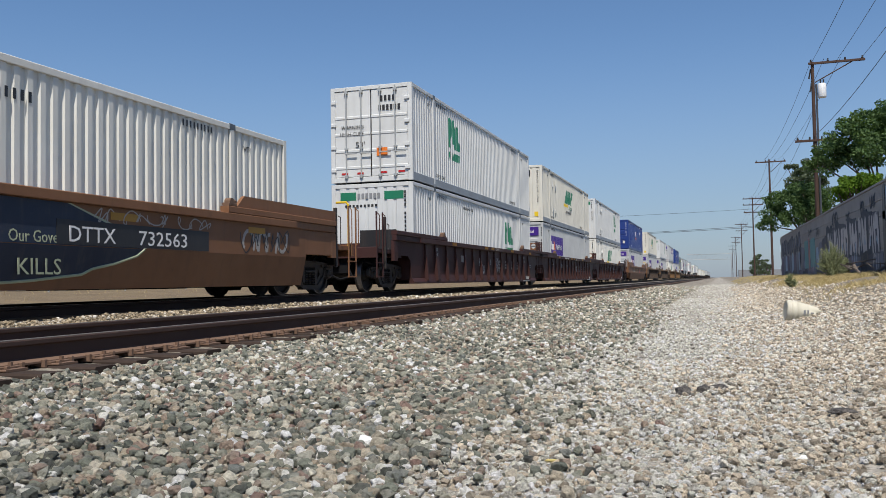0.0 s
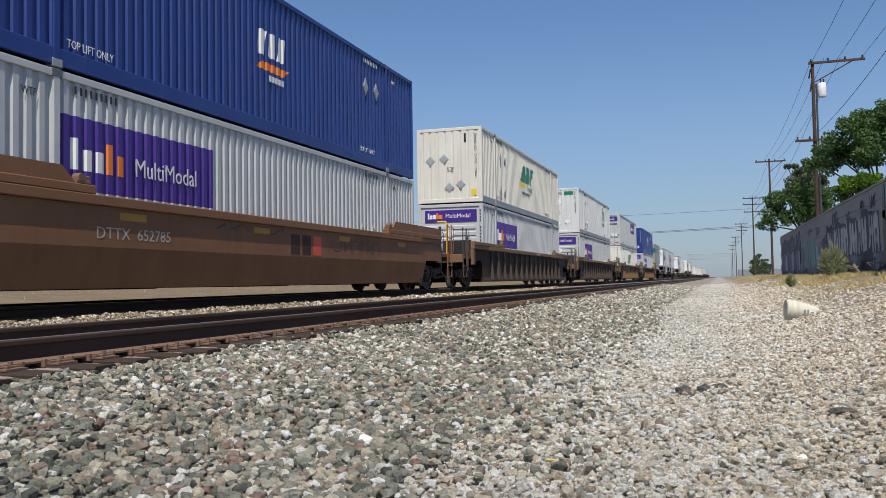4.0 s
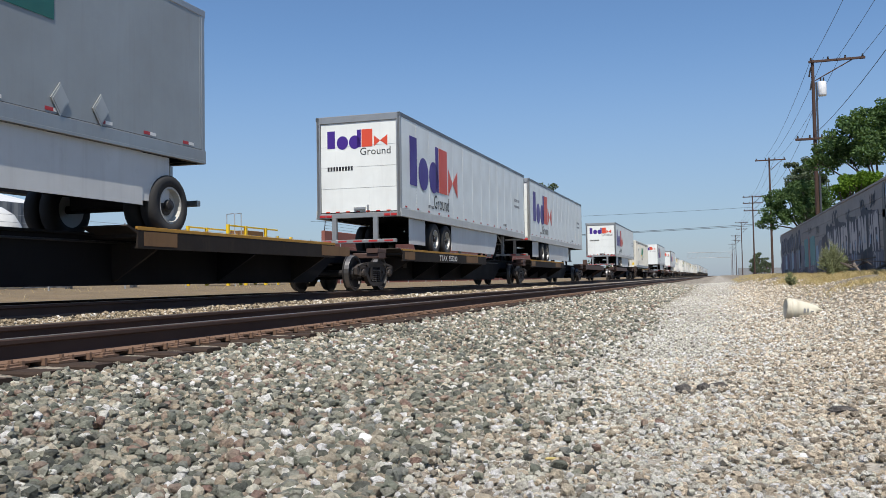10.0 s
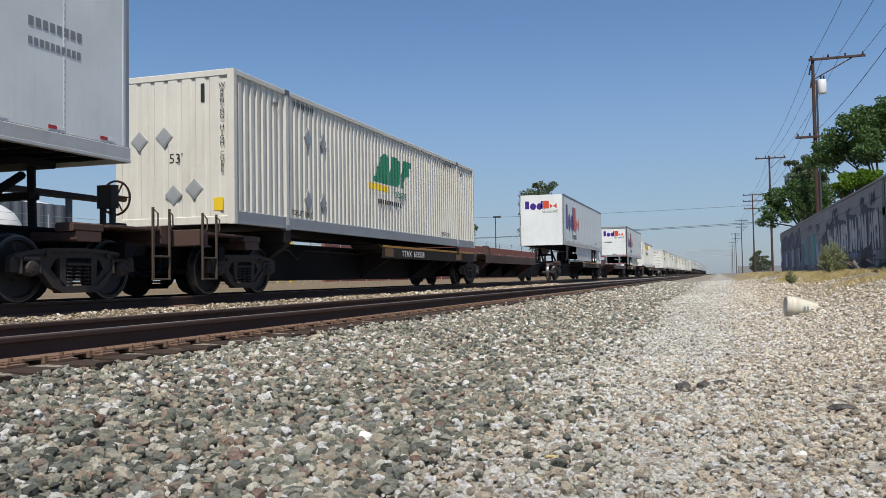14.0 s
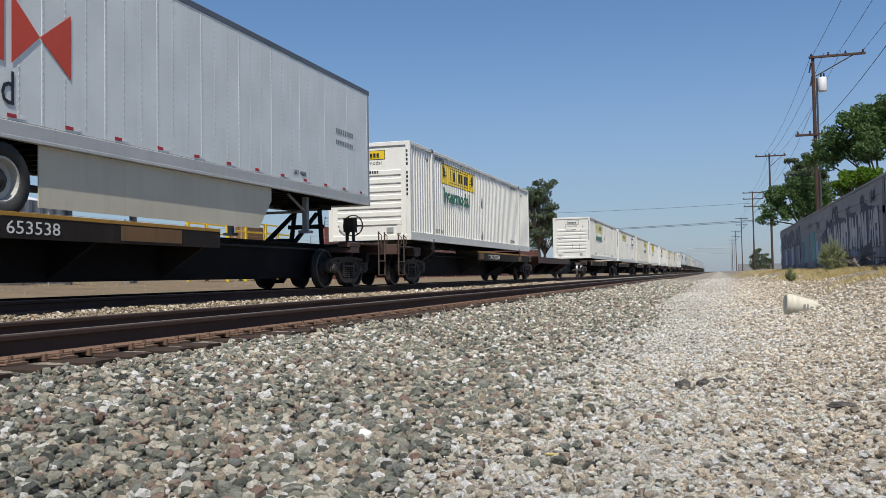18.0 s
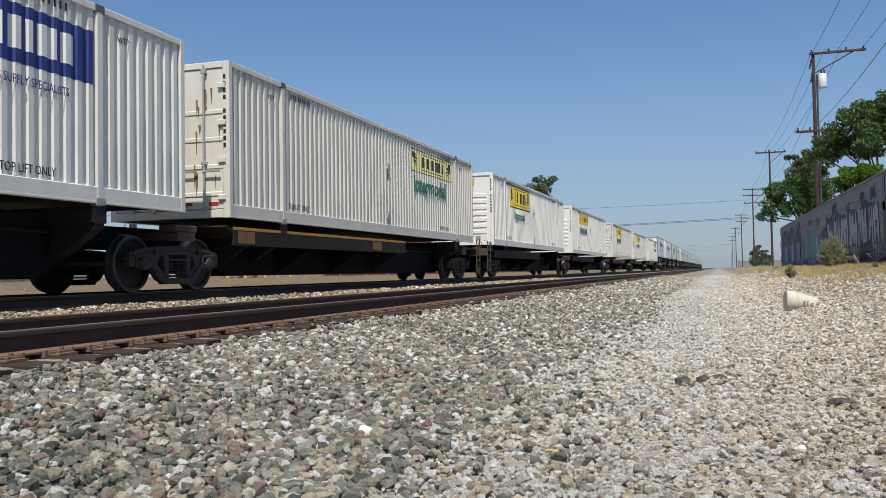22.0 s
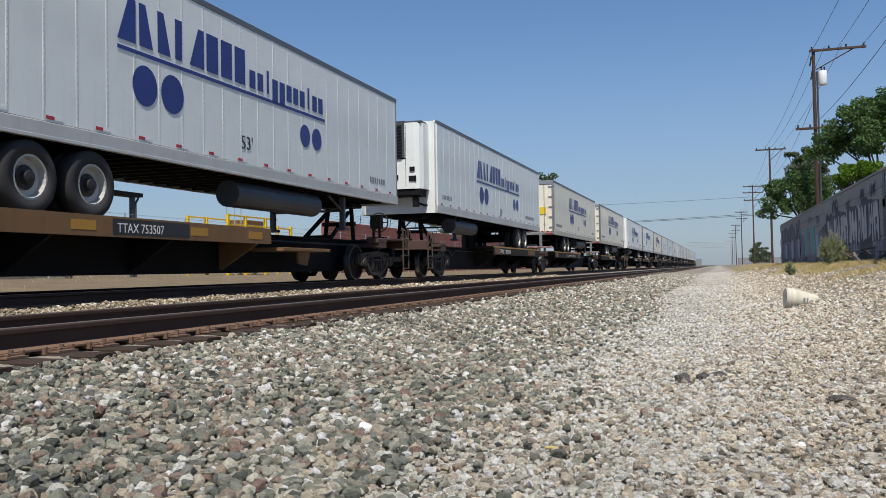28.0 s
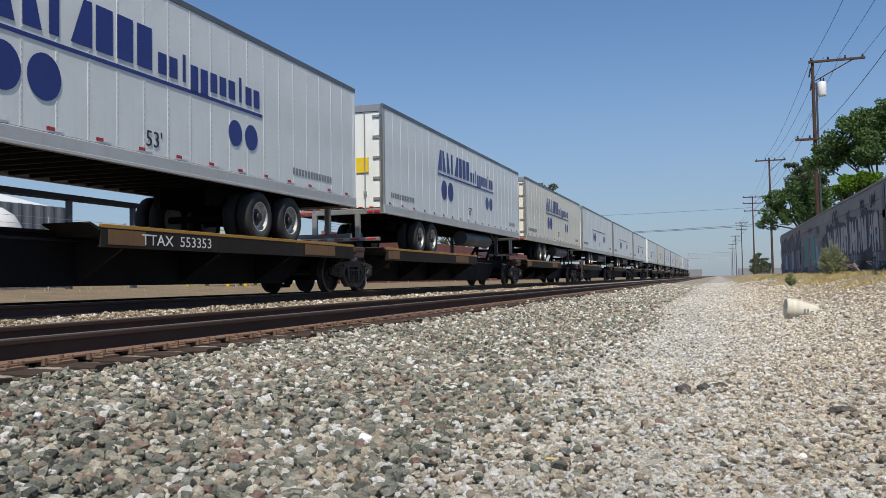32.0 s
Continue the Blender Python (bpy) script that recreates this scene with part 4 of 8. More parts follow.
def box_marks(c, dark=True):
    """Marks that every box carries: lift notes and small print."""
    ink = M_BINK if dark else M_WINK
    words("TOP LIFT ONLY", 0.17, ink, c, (HALF + 0.001 - 0.02, 2.25, 0.33), narrow=0.8)
    words("TOP LIFT ONLY", 0.17, ink, c, (HALF + 0.001 - 0.02, 12.3, 0.33), narrow=0.8)
    words("WTP", 0.15, ink, c, (HALF - 0.02, 1.45, 2.45), narrow=0.8)
    words("WTP", 0.15, ink, c, (HALF - 0.02, 14.5, 2.45), narrow=0.8)
    side_bars(c, 2.4, 2.62, 9, 0.04, 0.11, ink, 2.6)
    side_bars(c, 12.6, 2.62, 9, 0.04, 0.11, ink, 2.6)


def courier_mark(c, y0, z0, w, h, mat_a, mat_b, side=True, x=None, e=0.0):
    """Two-colour word mark as plain shapes: tall block, discs, tall block, bow."""
    X = (x if x is not None else HALF + 0.002) if side else None
    def rect(a, b, lo, hi, m, nm="logo_block"):
        if side:
            part(nm, Shape().box(X, X + 0.004, y0 + a * w, y0 + b * w, z0 + lo * h, z0 + hi * h, 0.001), m, c)
        else:
            part(nm, Shape().box(y0 + a * w, y0 + b * w, e - 0.006, e - 0.002, z0 + lo * h, z0 + hi * h, 0.001), m, c)
    def disc(a, r, lo, m):
        n = 20
        pts = [(y0 + a * w + r * w * math.cos(2 * math.pi * i / n), z0 + lo * h + r * w * math.sin(2 * math.pi * i / n) * 1.1) for i in range(n)]
        if side:
            part("logo_disc", Shape().prism(pts, X, X + 0.004, "x"), m, c)
        else:
            part("logo_disc", Shape().prism(pts[::-1], e - 0.002, e - 0.006, "y"), m, c)
    rect(0.0, 0.13, 0, 1, mat_a)
    disc(0.255, 0.095, 0.30, mat_a)
    disc(0.46, 0.095, 0.30, mat_a)
    rect(0.50, 0.565, 0, 1, mat_a)
    rect(0.575, 0.755, 0, 1, mat_b)
    for p in ([(0.78, 0.0), (0.88, 0.31), (0.78, 0.62)], [(1.0, 0.0), (1.0, 0.62), (0.88, 0.31)]):
        p = [(y0 + a * w, z0 + b * h) for a, b in p]
        if side:
            part("logo_bow", Shape().prism(p, X, X + 0.0035, "x"), mat_b, c)
        else:
            part("logo_bow", Shape().prism(p[::-1], e - 0.002, e - 0.0055, "y"), mat_b, c)


def purple_panel(c, y, z):
    """Purple panel with a pale and orange mark on the folded side."""
    print_on(c, y, y + 3.75, z, z + 1.02, M_PURPLE)
    for a, b, m in ((0.3, 0.42, M_WINK), (0.55, 0.72, M_WINK), (0.8, 0.98, M_WINK), (1.02, 1.15, M_ORANGE), (1.25, 1.42, M_ORANGE)):
        print_on(c, y + a, y + b, z + 0.28, z + (0.72 if a in (0.3, 1.02) else 0.58), m, "logo_block", lift=0.006)
    words("MultiModal", 0.40, M_WINK, c, (HALF - 0.016, y + 1.62, z + 0.32), narrow=0.9)


def purple_end(c):
    """Purple panel across the top of the leading end."""
    part("printed_panel", Shape().box(-1.0, 1.05, 0.0, 0.034, 2.22, 2.66, 0.002), M_PURPLE, c)
    for a, b, hi, m in ((-0.88, -0.82, 0.22, M_WINK), (-0.80, -0.70, 0.15, M_WINK), (-0.68, -0.56, 0.17, M_WINK), (-0.54, -0.48, 0.22, M_ORANGE), (-0.46, -0.30, 0.16, M_ORANGE)):
        part("logo_block", Shape().box(a, b, -0.005, -0.001, 2.33, 2.33 + hi, 0.001), m, c)
    words("MultiModal", 0.22, M_WINK, c, (-0.18, -0.003, 2.36), side=False)


def green_mark(c, y, z, w=1.5, h=1.1):
    """Green emblem of a folded ribbon and a foot, with a row of leaning bars below."""
    at = lambda pts: [(y + a * w, z + b * h) for a, b in pts]
    poly_on(c, at([(0.0, 0.0), (0.24, 0.0), (0.34, 0.62), (0.30, 1.0), (0.06, 1.0)]), M_GREEN)
    poly_on(c, at([(0.40, 0.30), (0.56, 0.0), (0.70, 0.0), (0.70, 0.75), (0.54, 1.0), (0.40, 1.0)]), M_GREEN)
    poly_on(c, at([(0.76, 0.0), (1.12, 0.0), (1.14, 0.26), (0.98, 0.34), (0.92, 0.80), (0.76, 0.9)]), M_GREEN)
    for k in range(7):
        slant_on(c, y + 0.155 * k * w, y + (0.155 * k + 0.11) * w, z - (0.40 if k else 0.45) * h, z - 0.14 * h, 0.03, M_GREEN)


def green_tri(c, y, z, w=2.4, h=0.9):
    """Green leaning emblem of a wedge, a rounded block and a flag over a yellow bar."""
    at = lambda pts: [(y + a * w, z + b * h) for a, b in pts]
    poly_on(c, at([(-0.02, 0.0), (0.42, 0.0), (0.44, 0.9), (0.40, 1.0), (0.28, 1.0), (0.20, 0.85)]), M_GREEN)
    poly_on(c, at([(0.46, 0.0), (0.70, 0.0), (0.77, 0.10), (0.80, 0.88), (0.74, 1.0), (0.52, 1.0)]), M_GREEN)
    poly_on(c, at([(0.82, 0.0), (0.93, 0.0), (0.96, 0.44), (1.08, 0.44), (1.11, 0.78), (1.16, 0.80), (1.19, 1.0), (0.89, 1.0)]), M_GREEN)
    print_on(c, y - 0.15 * w, y + 0.42 * w, z - 0.26 * h, z - 0.06 * h, M_YELLOW, "printed_mark", lift=0.0045)


def yellow_sign(c, y, z=1.95, tall=0.66, faded=False, word=True):
    """Yellow panel with black wings and blocks, the tall one with a heavy black border; green word below."""
    print_on(c, y, y + 4.0, z, z + tall, M_YELLOW if not faded else M_PALEYEL, lift=0.004)
    edge = 0.055 if tall > 0.8 else 0.018
    for a, b, lo, hi in ((0, 4.0, 0.0, edge / tall), (0, 4.0, 1 - edge / tall, 1.0), (0, edge, 0, 1.0), (4.0 - edge, 4.0, 0, 1.0), (0.9, 3.1, 0.14, 0.17), (0.9, 3.1, 0.84, 0.87)):
        print_on(c, y + a, y + b, z + lo * tall, z + hi * tall, M_BINK, "black_outline", lift=0.006)
    for a, b in ((1.02, 1.22), (1.40, 1.66), (1.92, 2.14), (2.24, 2.48), (2.58, 2.82), (2.90, 3.08)):
        poly_on(c, [(y + a, z + 0.27 * tall), (y + b, z + 0.27 * tall), (y + b, z + 0.75 * tall), (y + a, z + 0.75 * tall)], M_BINK, "logo_block", 0.0065, 1)
    for m in (-1, 1):
        mid = y + 2.0
        poly_on(c, [(mid + m * 1.85, z + 0.90 * tall), (mid + m * 1.40, z + 0.80 * tall), (mid + m * 1.66, z + 0.74 * tall), (mid + m * 1.34, z + 0.58 * tall), (mid + m * 1.64, z + 0.56 * tall), (mid + m * 1.30, z + 0.38 * tall), (mid + m * 1.62, z + 0.42 * tall), (mid + m * 1.34, z + 0.18 * tall), (mid + m * 1.74, z + 0.36 * tall)], M_BINK, "logo_stroke", 0.0065, 16)
    if tall > 0.8:
        words("Intermodal", 0.46, M_GREEN, c, (HALF - 0.014, y + 0.72, z - 0.46), narrow=1.05, bold=0.03)
    elif word:
        words("Intermodal", 0.62, M_GREEN, c, (HALF - 0.014, y + 0.2, z - 0.56), narrow=1.12, bold=0.035)


def yellow_end(c, plain=False):
    part("printed_panel", Shape().box(-0.42, 0.50, 0.026, 0.031, 2.40, 2.64, 0.001), M_YELLOW if not plain else M_IVORY, c)
    part("black_outline", Shape().box(-0.44, 0.52, 0.0285, 0.0335, 2.625, 2.655, 0.001).box(-0.44, 0.52, 0.0285, 0.0335, 2.385, 2.40, 0.001).box(-0.44, -0.42, 0.0285, 0.0335, 2.40, 2.63, 0.001).box(0.50, 0.52, 0.0285, 0.0335, 2.40, 2.63, 0.001), M_BINK, c)
    side_bars(c, -0.26, 2.47, 6, 0.07, 0.10, M_BINK, 1.5, False)
    words("Intermodal", 0.17, M_GINK, c, (-0.34, 0.028, 2.24), side=False)
    side_bars(c, -0.34, 1.98, 9, 0.05, 0.08, M_BINK, 1.5, False)
    part("vent_plate", Shape().box(0.55, 0.75, 0.006, 0.03, 0.25, 0.40, 0.002), M_PLAC, c)
    part("document_holder", Shape().box(0.86, 0.99, 0.002, 0.03, 0.22, 0.46, 0.006), M_IVORY, c)
    placard(c, (-0.78, 0.005, 0.42), 0.19, False, M_IVORY)
    placard(c, (-0.78, 0.005, 1.55), 0.19, False, M_IVORY)


def swoosh(c, y, z, side=True):
    """Pale block mark over an orange stroke."""
    if side:
        for a in (0.0, 0.36, 0.74):
            slant_on(c, y + a, y + a + 0.26, z, z + 0.5, 0.06, M_WINK)
        slant_on(c, y - 0.1, y + 1.0, z - 0.28, z - 0.12, 0.25, M_ORANGE)
        side_bars(c, y + 0.4, z - 0.48, 5, 0.09, 0.12, M_WINK, 1.4)
    else:
        for a in (-0.22, 0.0, 0.22):
            part("logo_block", Shape().prism([(a, 2.36), (a + 0.16, 2.36), (a + 0.20, 2.56), (a + 0.04, 2.56)][::-1], 0.004, 0.0, "y"), M_WINK, c)
        part("logo_stroke", Shape().prism([(-0.26, 2.22), (0.3, 2.30), (0.42, 2.33), (-0.1, 2.31)][::-1], 0.004, 0.0, "y"), M_ORANGE, c)


def make_load(kind):
    """A lettered box of each livery seen on the train."""
    if kind == "white":           # white box with a green emblem, plain leading end
        c = container("white corrugated steel intermodal container with green emblem", M_WHITE, "flat", M_SILL)
        green_mark(c, 11.5, 1.45, 1.2, 1.02)
        for p in ((-0.55, 1.85), (0.0, 1.98), (-0.05, 0.62), (0.55, 0.72)):
            placard(c, (p[0], 0.01, p[1]), 0.19, False, M_WINK)
        part("green_banner", Shape().box(-1.0, -0.55, 0.006, 0.011, 2.45, 2.68, 0.001), M_GREEN, c)
        part("green_banner", Shape().box(0.35, 0.95, 0.006, 0.011, 2.45, 2.68, 0.001), M_GREEN, c)
        side_bars(c, -0.5, 2.50, 6, 0.09, 0.14, M_GINK, 1.35, False)
        side_bars(c, -0.9, 2.32, 10, 0.06, 0.07, M_BINK, 1.6, False)
        words("53", 0.26, M_BINK, c, (-0.15, 0.008, 1.22), side=False)
        end_column(c)
        for y in (2.9, 3.7):
            placard(c, (HALF - 0.03, y, 2.15)), placard(c, (HALF - 0.03, y, 0.75))
    elif kind == "white_door":
        c = container("white intermodal container, door end leading, with green emblem", M_WHITE, "door", M_SILL)
        green_mark(c, 3.6, 1.5, 1.2, 0.98)
        words("WARNING", 0.15, M_BINK, c, (-0.95, 0.003, 1.62), side=False)
        words("HIGH CUBE", 0.15, M_BINK, c, (-1.0, 0.003, 1.42), side=False)
        words("53'", 0.26, M_BINK, c, (-0.5, 0.003, 1.05), side=False)
        side_bars(c, 0.3, 2.4, 4, 0.08, 0.16, M_BINK, 1.6, False)
        side_bars(c, 0.25, 2.12, 6, 0.08, 0.16, M_BINK, 1.5, False)
        part("label_sheet", Shape().box(0.18, 0.52, -0.002, 0.003, 0.78, 1.02, 0.001), M_ORANGE, c)
    elif kind == "white_low":     # lower box with a green and white banner
        c = container("white corrugated container with green banner end", M_WHITE, "flat", M_SILL)
        green_mark(c, 11.25, 1.48, 1.3, 0.92)
        part("green_banner", Shape().box(-1.0, -0.5, 0.006, 0.011, 2.40, 2.64, 0.001), M_GREEN, c)
        part("green_banner", Shape().box(0.4, 1.0, 0.006, 0.011, 2.40, 2.64, 0.001), M_GREEN, c)
        side_bars(c, -0.45, 2.44, 6, 0.09, 0.16, M_GINK, 1.4, False)
        side_bars(c, -0.85, 2.2, 9, 0.07, 0.07, M_BINK, 1.7, False)
        end_column(c)
        words("WARNING HIGH CUBE", 0.15, M_BINK, c, (HALF - 0.02, 5.2, 2.45), narrow=0.8)
    elif kind == "cream":         # cream box with green blocks and a yellow bar
        c = container("cream corrugated intermodal container with green and yellow emblem", M_CREAM, "flat", M_SILL)
        green_tri(c, 6.75, 1.5, 2.4, 0.8)
        words("Freight", 0.36, M_GREEN, c, (HALF - 0.014, 8.1, 1.2))
        side_bars(c, 7.0, 0.95, 11, 0.10, 0.12, M_BINK, 1.6)
        words("53'", 0.26, M_BINK, c, (-0.1, 0.008, 1.2), side=False)
        for p in ((-0.75, 1.65), (-0.2, 1.7), (0.0, 0.6), (0.45, 0.7)):
            placard(c, (p[0], 0.01, p[1]), 0.19, False)
        words("WARNING HIGH CUBE", 0.13, M_BINK, c, (1.05, 0.0, 2.55), side=False, upright=True)
        side_bars(c, 0.6, 2.3, 1, 0.08, 0.35, M_BINK, 1, False)
        part("label_sheet", Shape().box(0.86, 1.06, 0.002, 0.01, 0.28, 0.52, 0.001), M_YELLOW, c)
        for y in (3.0, 3.75):
            placard(c, (HALF - 0.03, y, 2.05)), placard(c, (HALF - 0.03, y, 0.7))
    elif kind == "cream_low":
        c = container("ivory corrugated container with large green and yellow emblem", M_IVORY, "flat", M_SILL)
        green_tri(c, 6.9, 1.42, 2.35, 0.88)
        words("WARNING HIGH CUBE", 0.15, M_BINK, c, (HALF - 0.02, 10.4, 2.5), narrow=0.8)
        for y in (3.0, 3.7):
            placard(c, (HALF - 0.03, y, 1.9))
        end_column(c)
        for p in ((-0.7, 1.5), (-0.2, 1.5)):
            placard(c, (p[0], 0.01, p[1]), 0.19, False, M_WINK)
    elif kind == "blue":
        c = container("deep blue intermodal container with white and orange mark", M_BLUE, "hrib")
        swoosh(c, 7.4, 1.55)
        swoosh(c, 0, 0, False)
        for p in (-0.3, 0.25):
            placard(c, (p, 0.005, 1.95), 0.2, False, M_WINK)
        part("document_holder", Shape().box(0.72, 0.92, 0.0, 0.03, 0.55, 0.82, 0.004), M_PLASTIC, c)
        end_column(c, M_WINK, 1.06)
        for y in (12.7, 13.4):
            placard(c, (HALF - 0.03, y, 2.0))
    elif kind == "grey":
        c = container("pale grey corrugated container with purple panel", M_GREY, "hrib", M_GREY)
        purple_panel(c, 2.05, 1.30)
        purple_end(c)
        for p in (-0.75, 0.0):
            placard(c, (p, 0.005, 1.78), 0.2, False, M_WINK)
        end_column(c, None, 1.2)
        for y in (12.4, 13.1):
            placard(c, (HALF - 0.03, y, 1.2))
    elif kind == "grey_door":
        c = container("weathered pale grey container, door end leading, with purple panels", M_GREY, "door", M_SILL)
        purple_panel(c, 10.1, 1.60)
        purple_end(c)
        for p in (-0.8, -0.35):
            placard(c, (p, -0.01, 1.95), 0.17, False, M_WINK)
        side_bars(c, 0.25, 1.90, 8, 0.07, 0.16, M_BINK, 1.5, False)
        part("label_sheet", Shape().box(0.55, 1.0, -0.005, 0.003, 0.85, 1.1, 0.001), M_WINK, c)
    else:                         # boxes with a yellow sign
        mats = {"ivory": (M_IVORY, M_IVORY), "ivory_old": (M_CREAM, M_CREAM), "ivory_new": (M_CLEAN, M_CLEAN), "ivory_slim": (M_CLEAN, M_CLEAN), "ivory_far": (M_IVORY, M_IVORY), "ivory_pale": (M_IVORY, M_IVORY), "ivory_right": (M_CREAM, M_CREAM), "plain": (M_IVORY, M_IVORY)}[kind]
        c = container({"ivory_old": "cream corrugated container with rust streaks and yellow sign", "ivory_new": "clean white corrugated container with black-bordered yellow sign", "ivory_slim": "clean white corrugated container with narrow yellow sign", "ivory_pale": "ivory corrugated container with faded yellow sign and blue panel", "ivory_right": "cream corrugated container with yellow sign near its trailing end"}.get(kind, "ivory corrugated intermodal container with yellow sign"), mats[0], "door" if kind == "ivory_right" else "hrib")
        if kind in ("ivory_right", "ivory_far"):
            yellow_sign(c, 9.7, faded=kind == "ivory_right")
        elif kind == "plain":
            side_bars(c, 8.1, 2.35, 10, 0.05, 0.14, M_BINK, 2.6)
        elif kind == "ivory_pale":
            yellow_sign(c, 2.9, faded=True, word=False)
            print_on(c, 11.85, 14.0, 1.72, 2.48, M_NAVY)
            for k, (a, b) in enumerate(((12.02, 12.36), (12.46, 12.66), (12.76, 12.86), (12.96, 13.28), (13.38, 13.62))):
                print_on(c, a, b, 1.90, 2.32, M_WINK, "logo_block", lift=0.006)
            words("PACKAGING SUPPLY SPECIALISTS", 0.17, M_NAVY, c, (HALF - 0.014, 11.6, 1.45), narrow=0.75)
        else:
            yellow_sign(c, 2.95, *((1.72, 0.98) if kind == "ivory_new" else ()), faded=kind == "ivory")
        if kind != "ivory_right":
            yellow_end(c, kind == "ivory")
            if kind in ("ivory_old", "ivory"):
                rust_runs(c, 22 if kind == "ivory_old" else 8)
        else:
            rust_runs(c, 16)
        if kind == "ivory_old":
            tagged(part("reflective_tape", tape_shape(), M_WINK, c), kind="stuff")
        end_column(c, None, 1.2)
        for y in (7.9, 8.0):
            placard(c, (HALF - 0.03, 7.9, 1.75), 0.15), placard(c, (HALF - 0.03, 7.9, 0.45), 0.15)
            break
    box_marks(c, kind != "blue")
    return c


def rust_runs(c, n):
    """Rust that has run down the leading end wall and its corner posts."""
    rnd = random.Random(3)
    sh = Shape()
    for k in range(n):
        x = rnd.choice((-1.04, -0.4, 0.1, 0.55, 0.62, 0.70, 0.78, 0.95, 1.04)) + rnd.uniform(-0.05, 0.05)
        z, h, w = rnd.uniform(0.3, 2.2), rnd.uniform(0.10, 0.5), rnd.uniform(0.006, 0.028)
        sh.prism([(x - w, z + h), (x - w * 0.7, z + h * 0.5), (x - w * 0.3, z + h * 0.2), (x, z), (x + w * 0.3, z + h * 0.3), (x + w * 0.8, z + h * 0.6), (x + w, z + h)][::-1], 0.0035 - 0.0003 * (k % 5), 0.0075, "y")
    tagged(part("rust_run", sh, M_RUSTRUN, c), kind="stuff")


def tape_shape():
    s = Shape()
    for k in range(26):
        s.box(1.292, 1.2955, 0.25 + k * 0.61, 0.50 + k * 0.61, 0.14, 0.18, 0.001)
    return s


PROTO = {}


def load_at(kind, uf, z):
    """The first of a livery is built, the others are copies."""
    if kind not in PROTO:
        PROTO[kind] = make_load(kind)
        ob = PROTO[kind]
        ob.matrix_basis = pose(XT, uf, RAIL + z)
    else:
        ob = copy_thing(PROTO[kind], pose(XT, uf, RAIL + z))
    ROLLING.append((ob, uf, RAIL + z))
    return ob


LOW, HIGH, ON_SPINE = 0.285, 3.195, 1.27
WELLS = [(-0.47, "brown", "end", "end", ("DTTX", "732563"), "plain", None),
         (23.31, "maroon", "end", "share", ("", "255952 B"), "white_low", "white_door"),
         (42.66, "maroon", "carry", "share", ("", "255952 C"), "grey", "cream"),
         (62.20, "maroon", "carry", "end", ("", "255952 A"), "cream_low", "white"),
         (86.00, "brown", "end", "end", "", "grey", "blue"),
         (109.80, "ochre", "end", "end", ("DTTX", "656232"), "grey", "cream"),
         (133.35, "ochre", "end", "end", "", "grey", "white"),
         (157.10, "ochre", "end", "end", "", "cream_low", "grey_door"),
         (180.85, "ochre", "end", "end", ("DTTX", "657235 A"), "grey", "blue")]
number_letter = {23.31: "B", 42.66: "C", 62.20: "A"}
TAGS = {"B": [(6.75, 0.75, 0.35, 0.4), (7.05, 0.5, 0.45, 0.35), (9.1, 0.55, 0.7, 0.6)],
        "C": [(8.95, 0.72, 0.9, 0.42), (6.1, 0.9, 0.4, 0.2), (5.0, 1.39, 1.3, 0.11)],
        "A": [(5.9, 0.92, 0.72, 0.30), (5.85, 0.50, 0.78, 0.34), (6.92, 0.90, 0.72, 0.28), (6.92, 0.52, 0.72, 0.30), (9.1, 0.78, 0.62, 0.40)]}
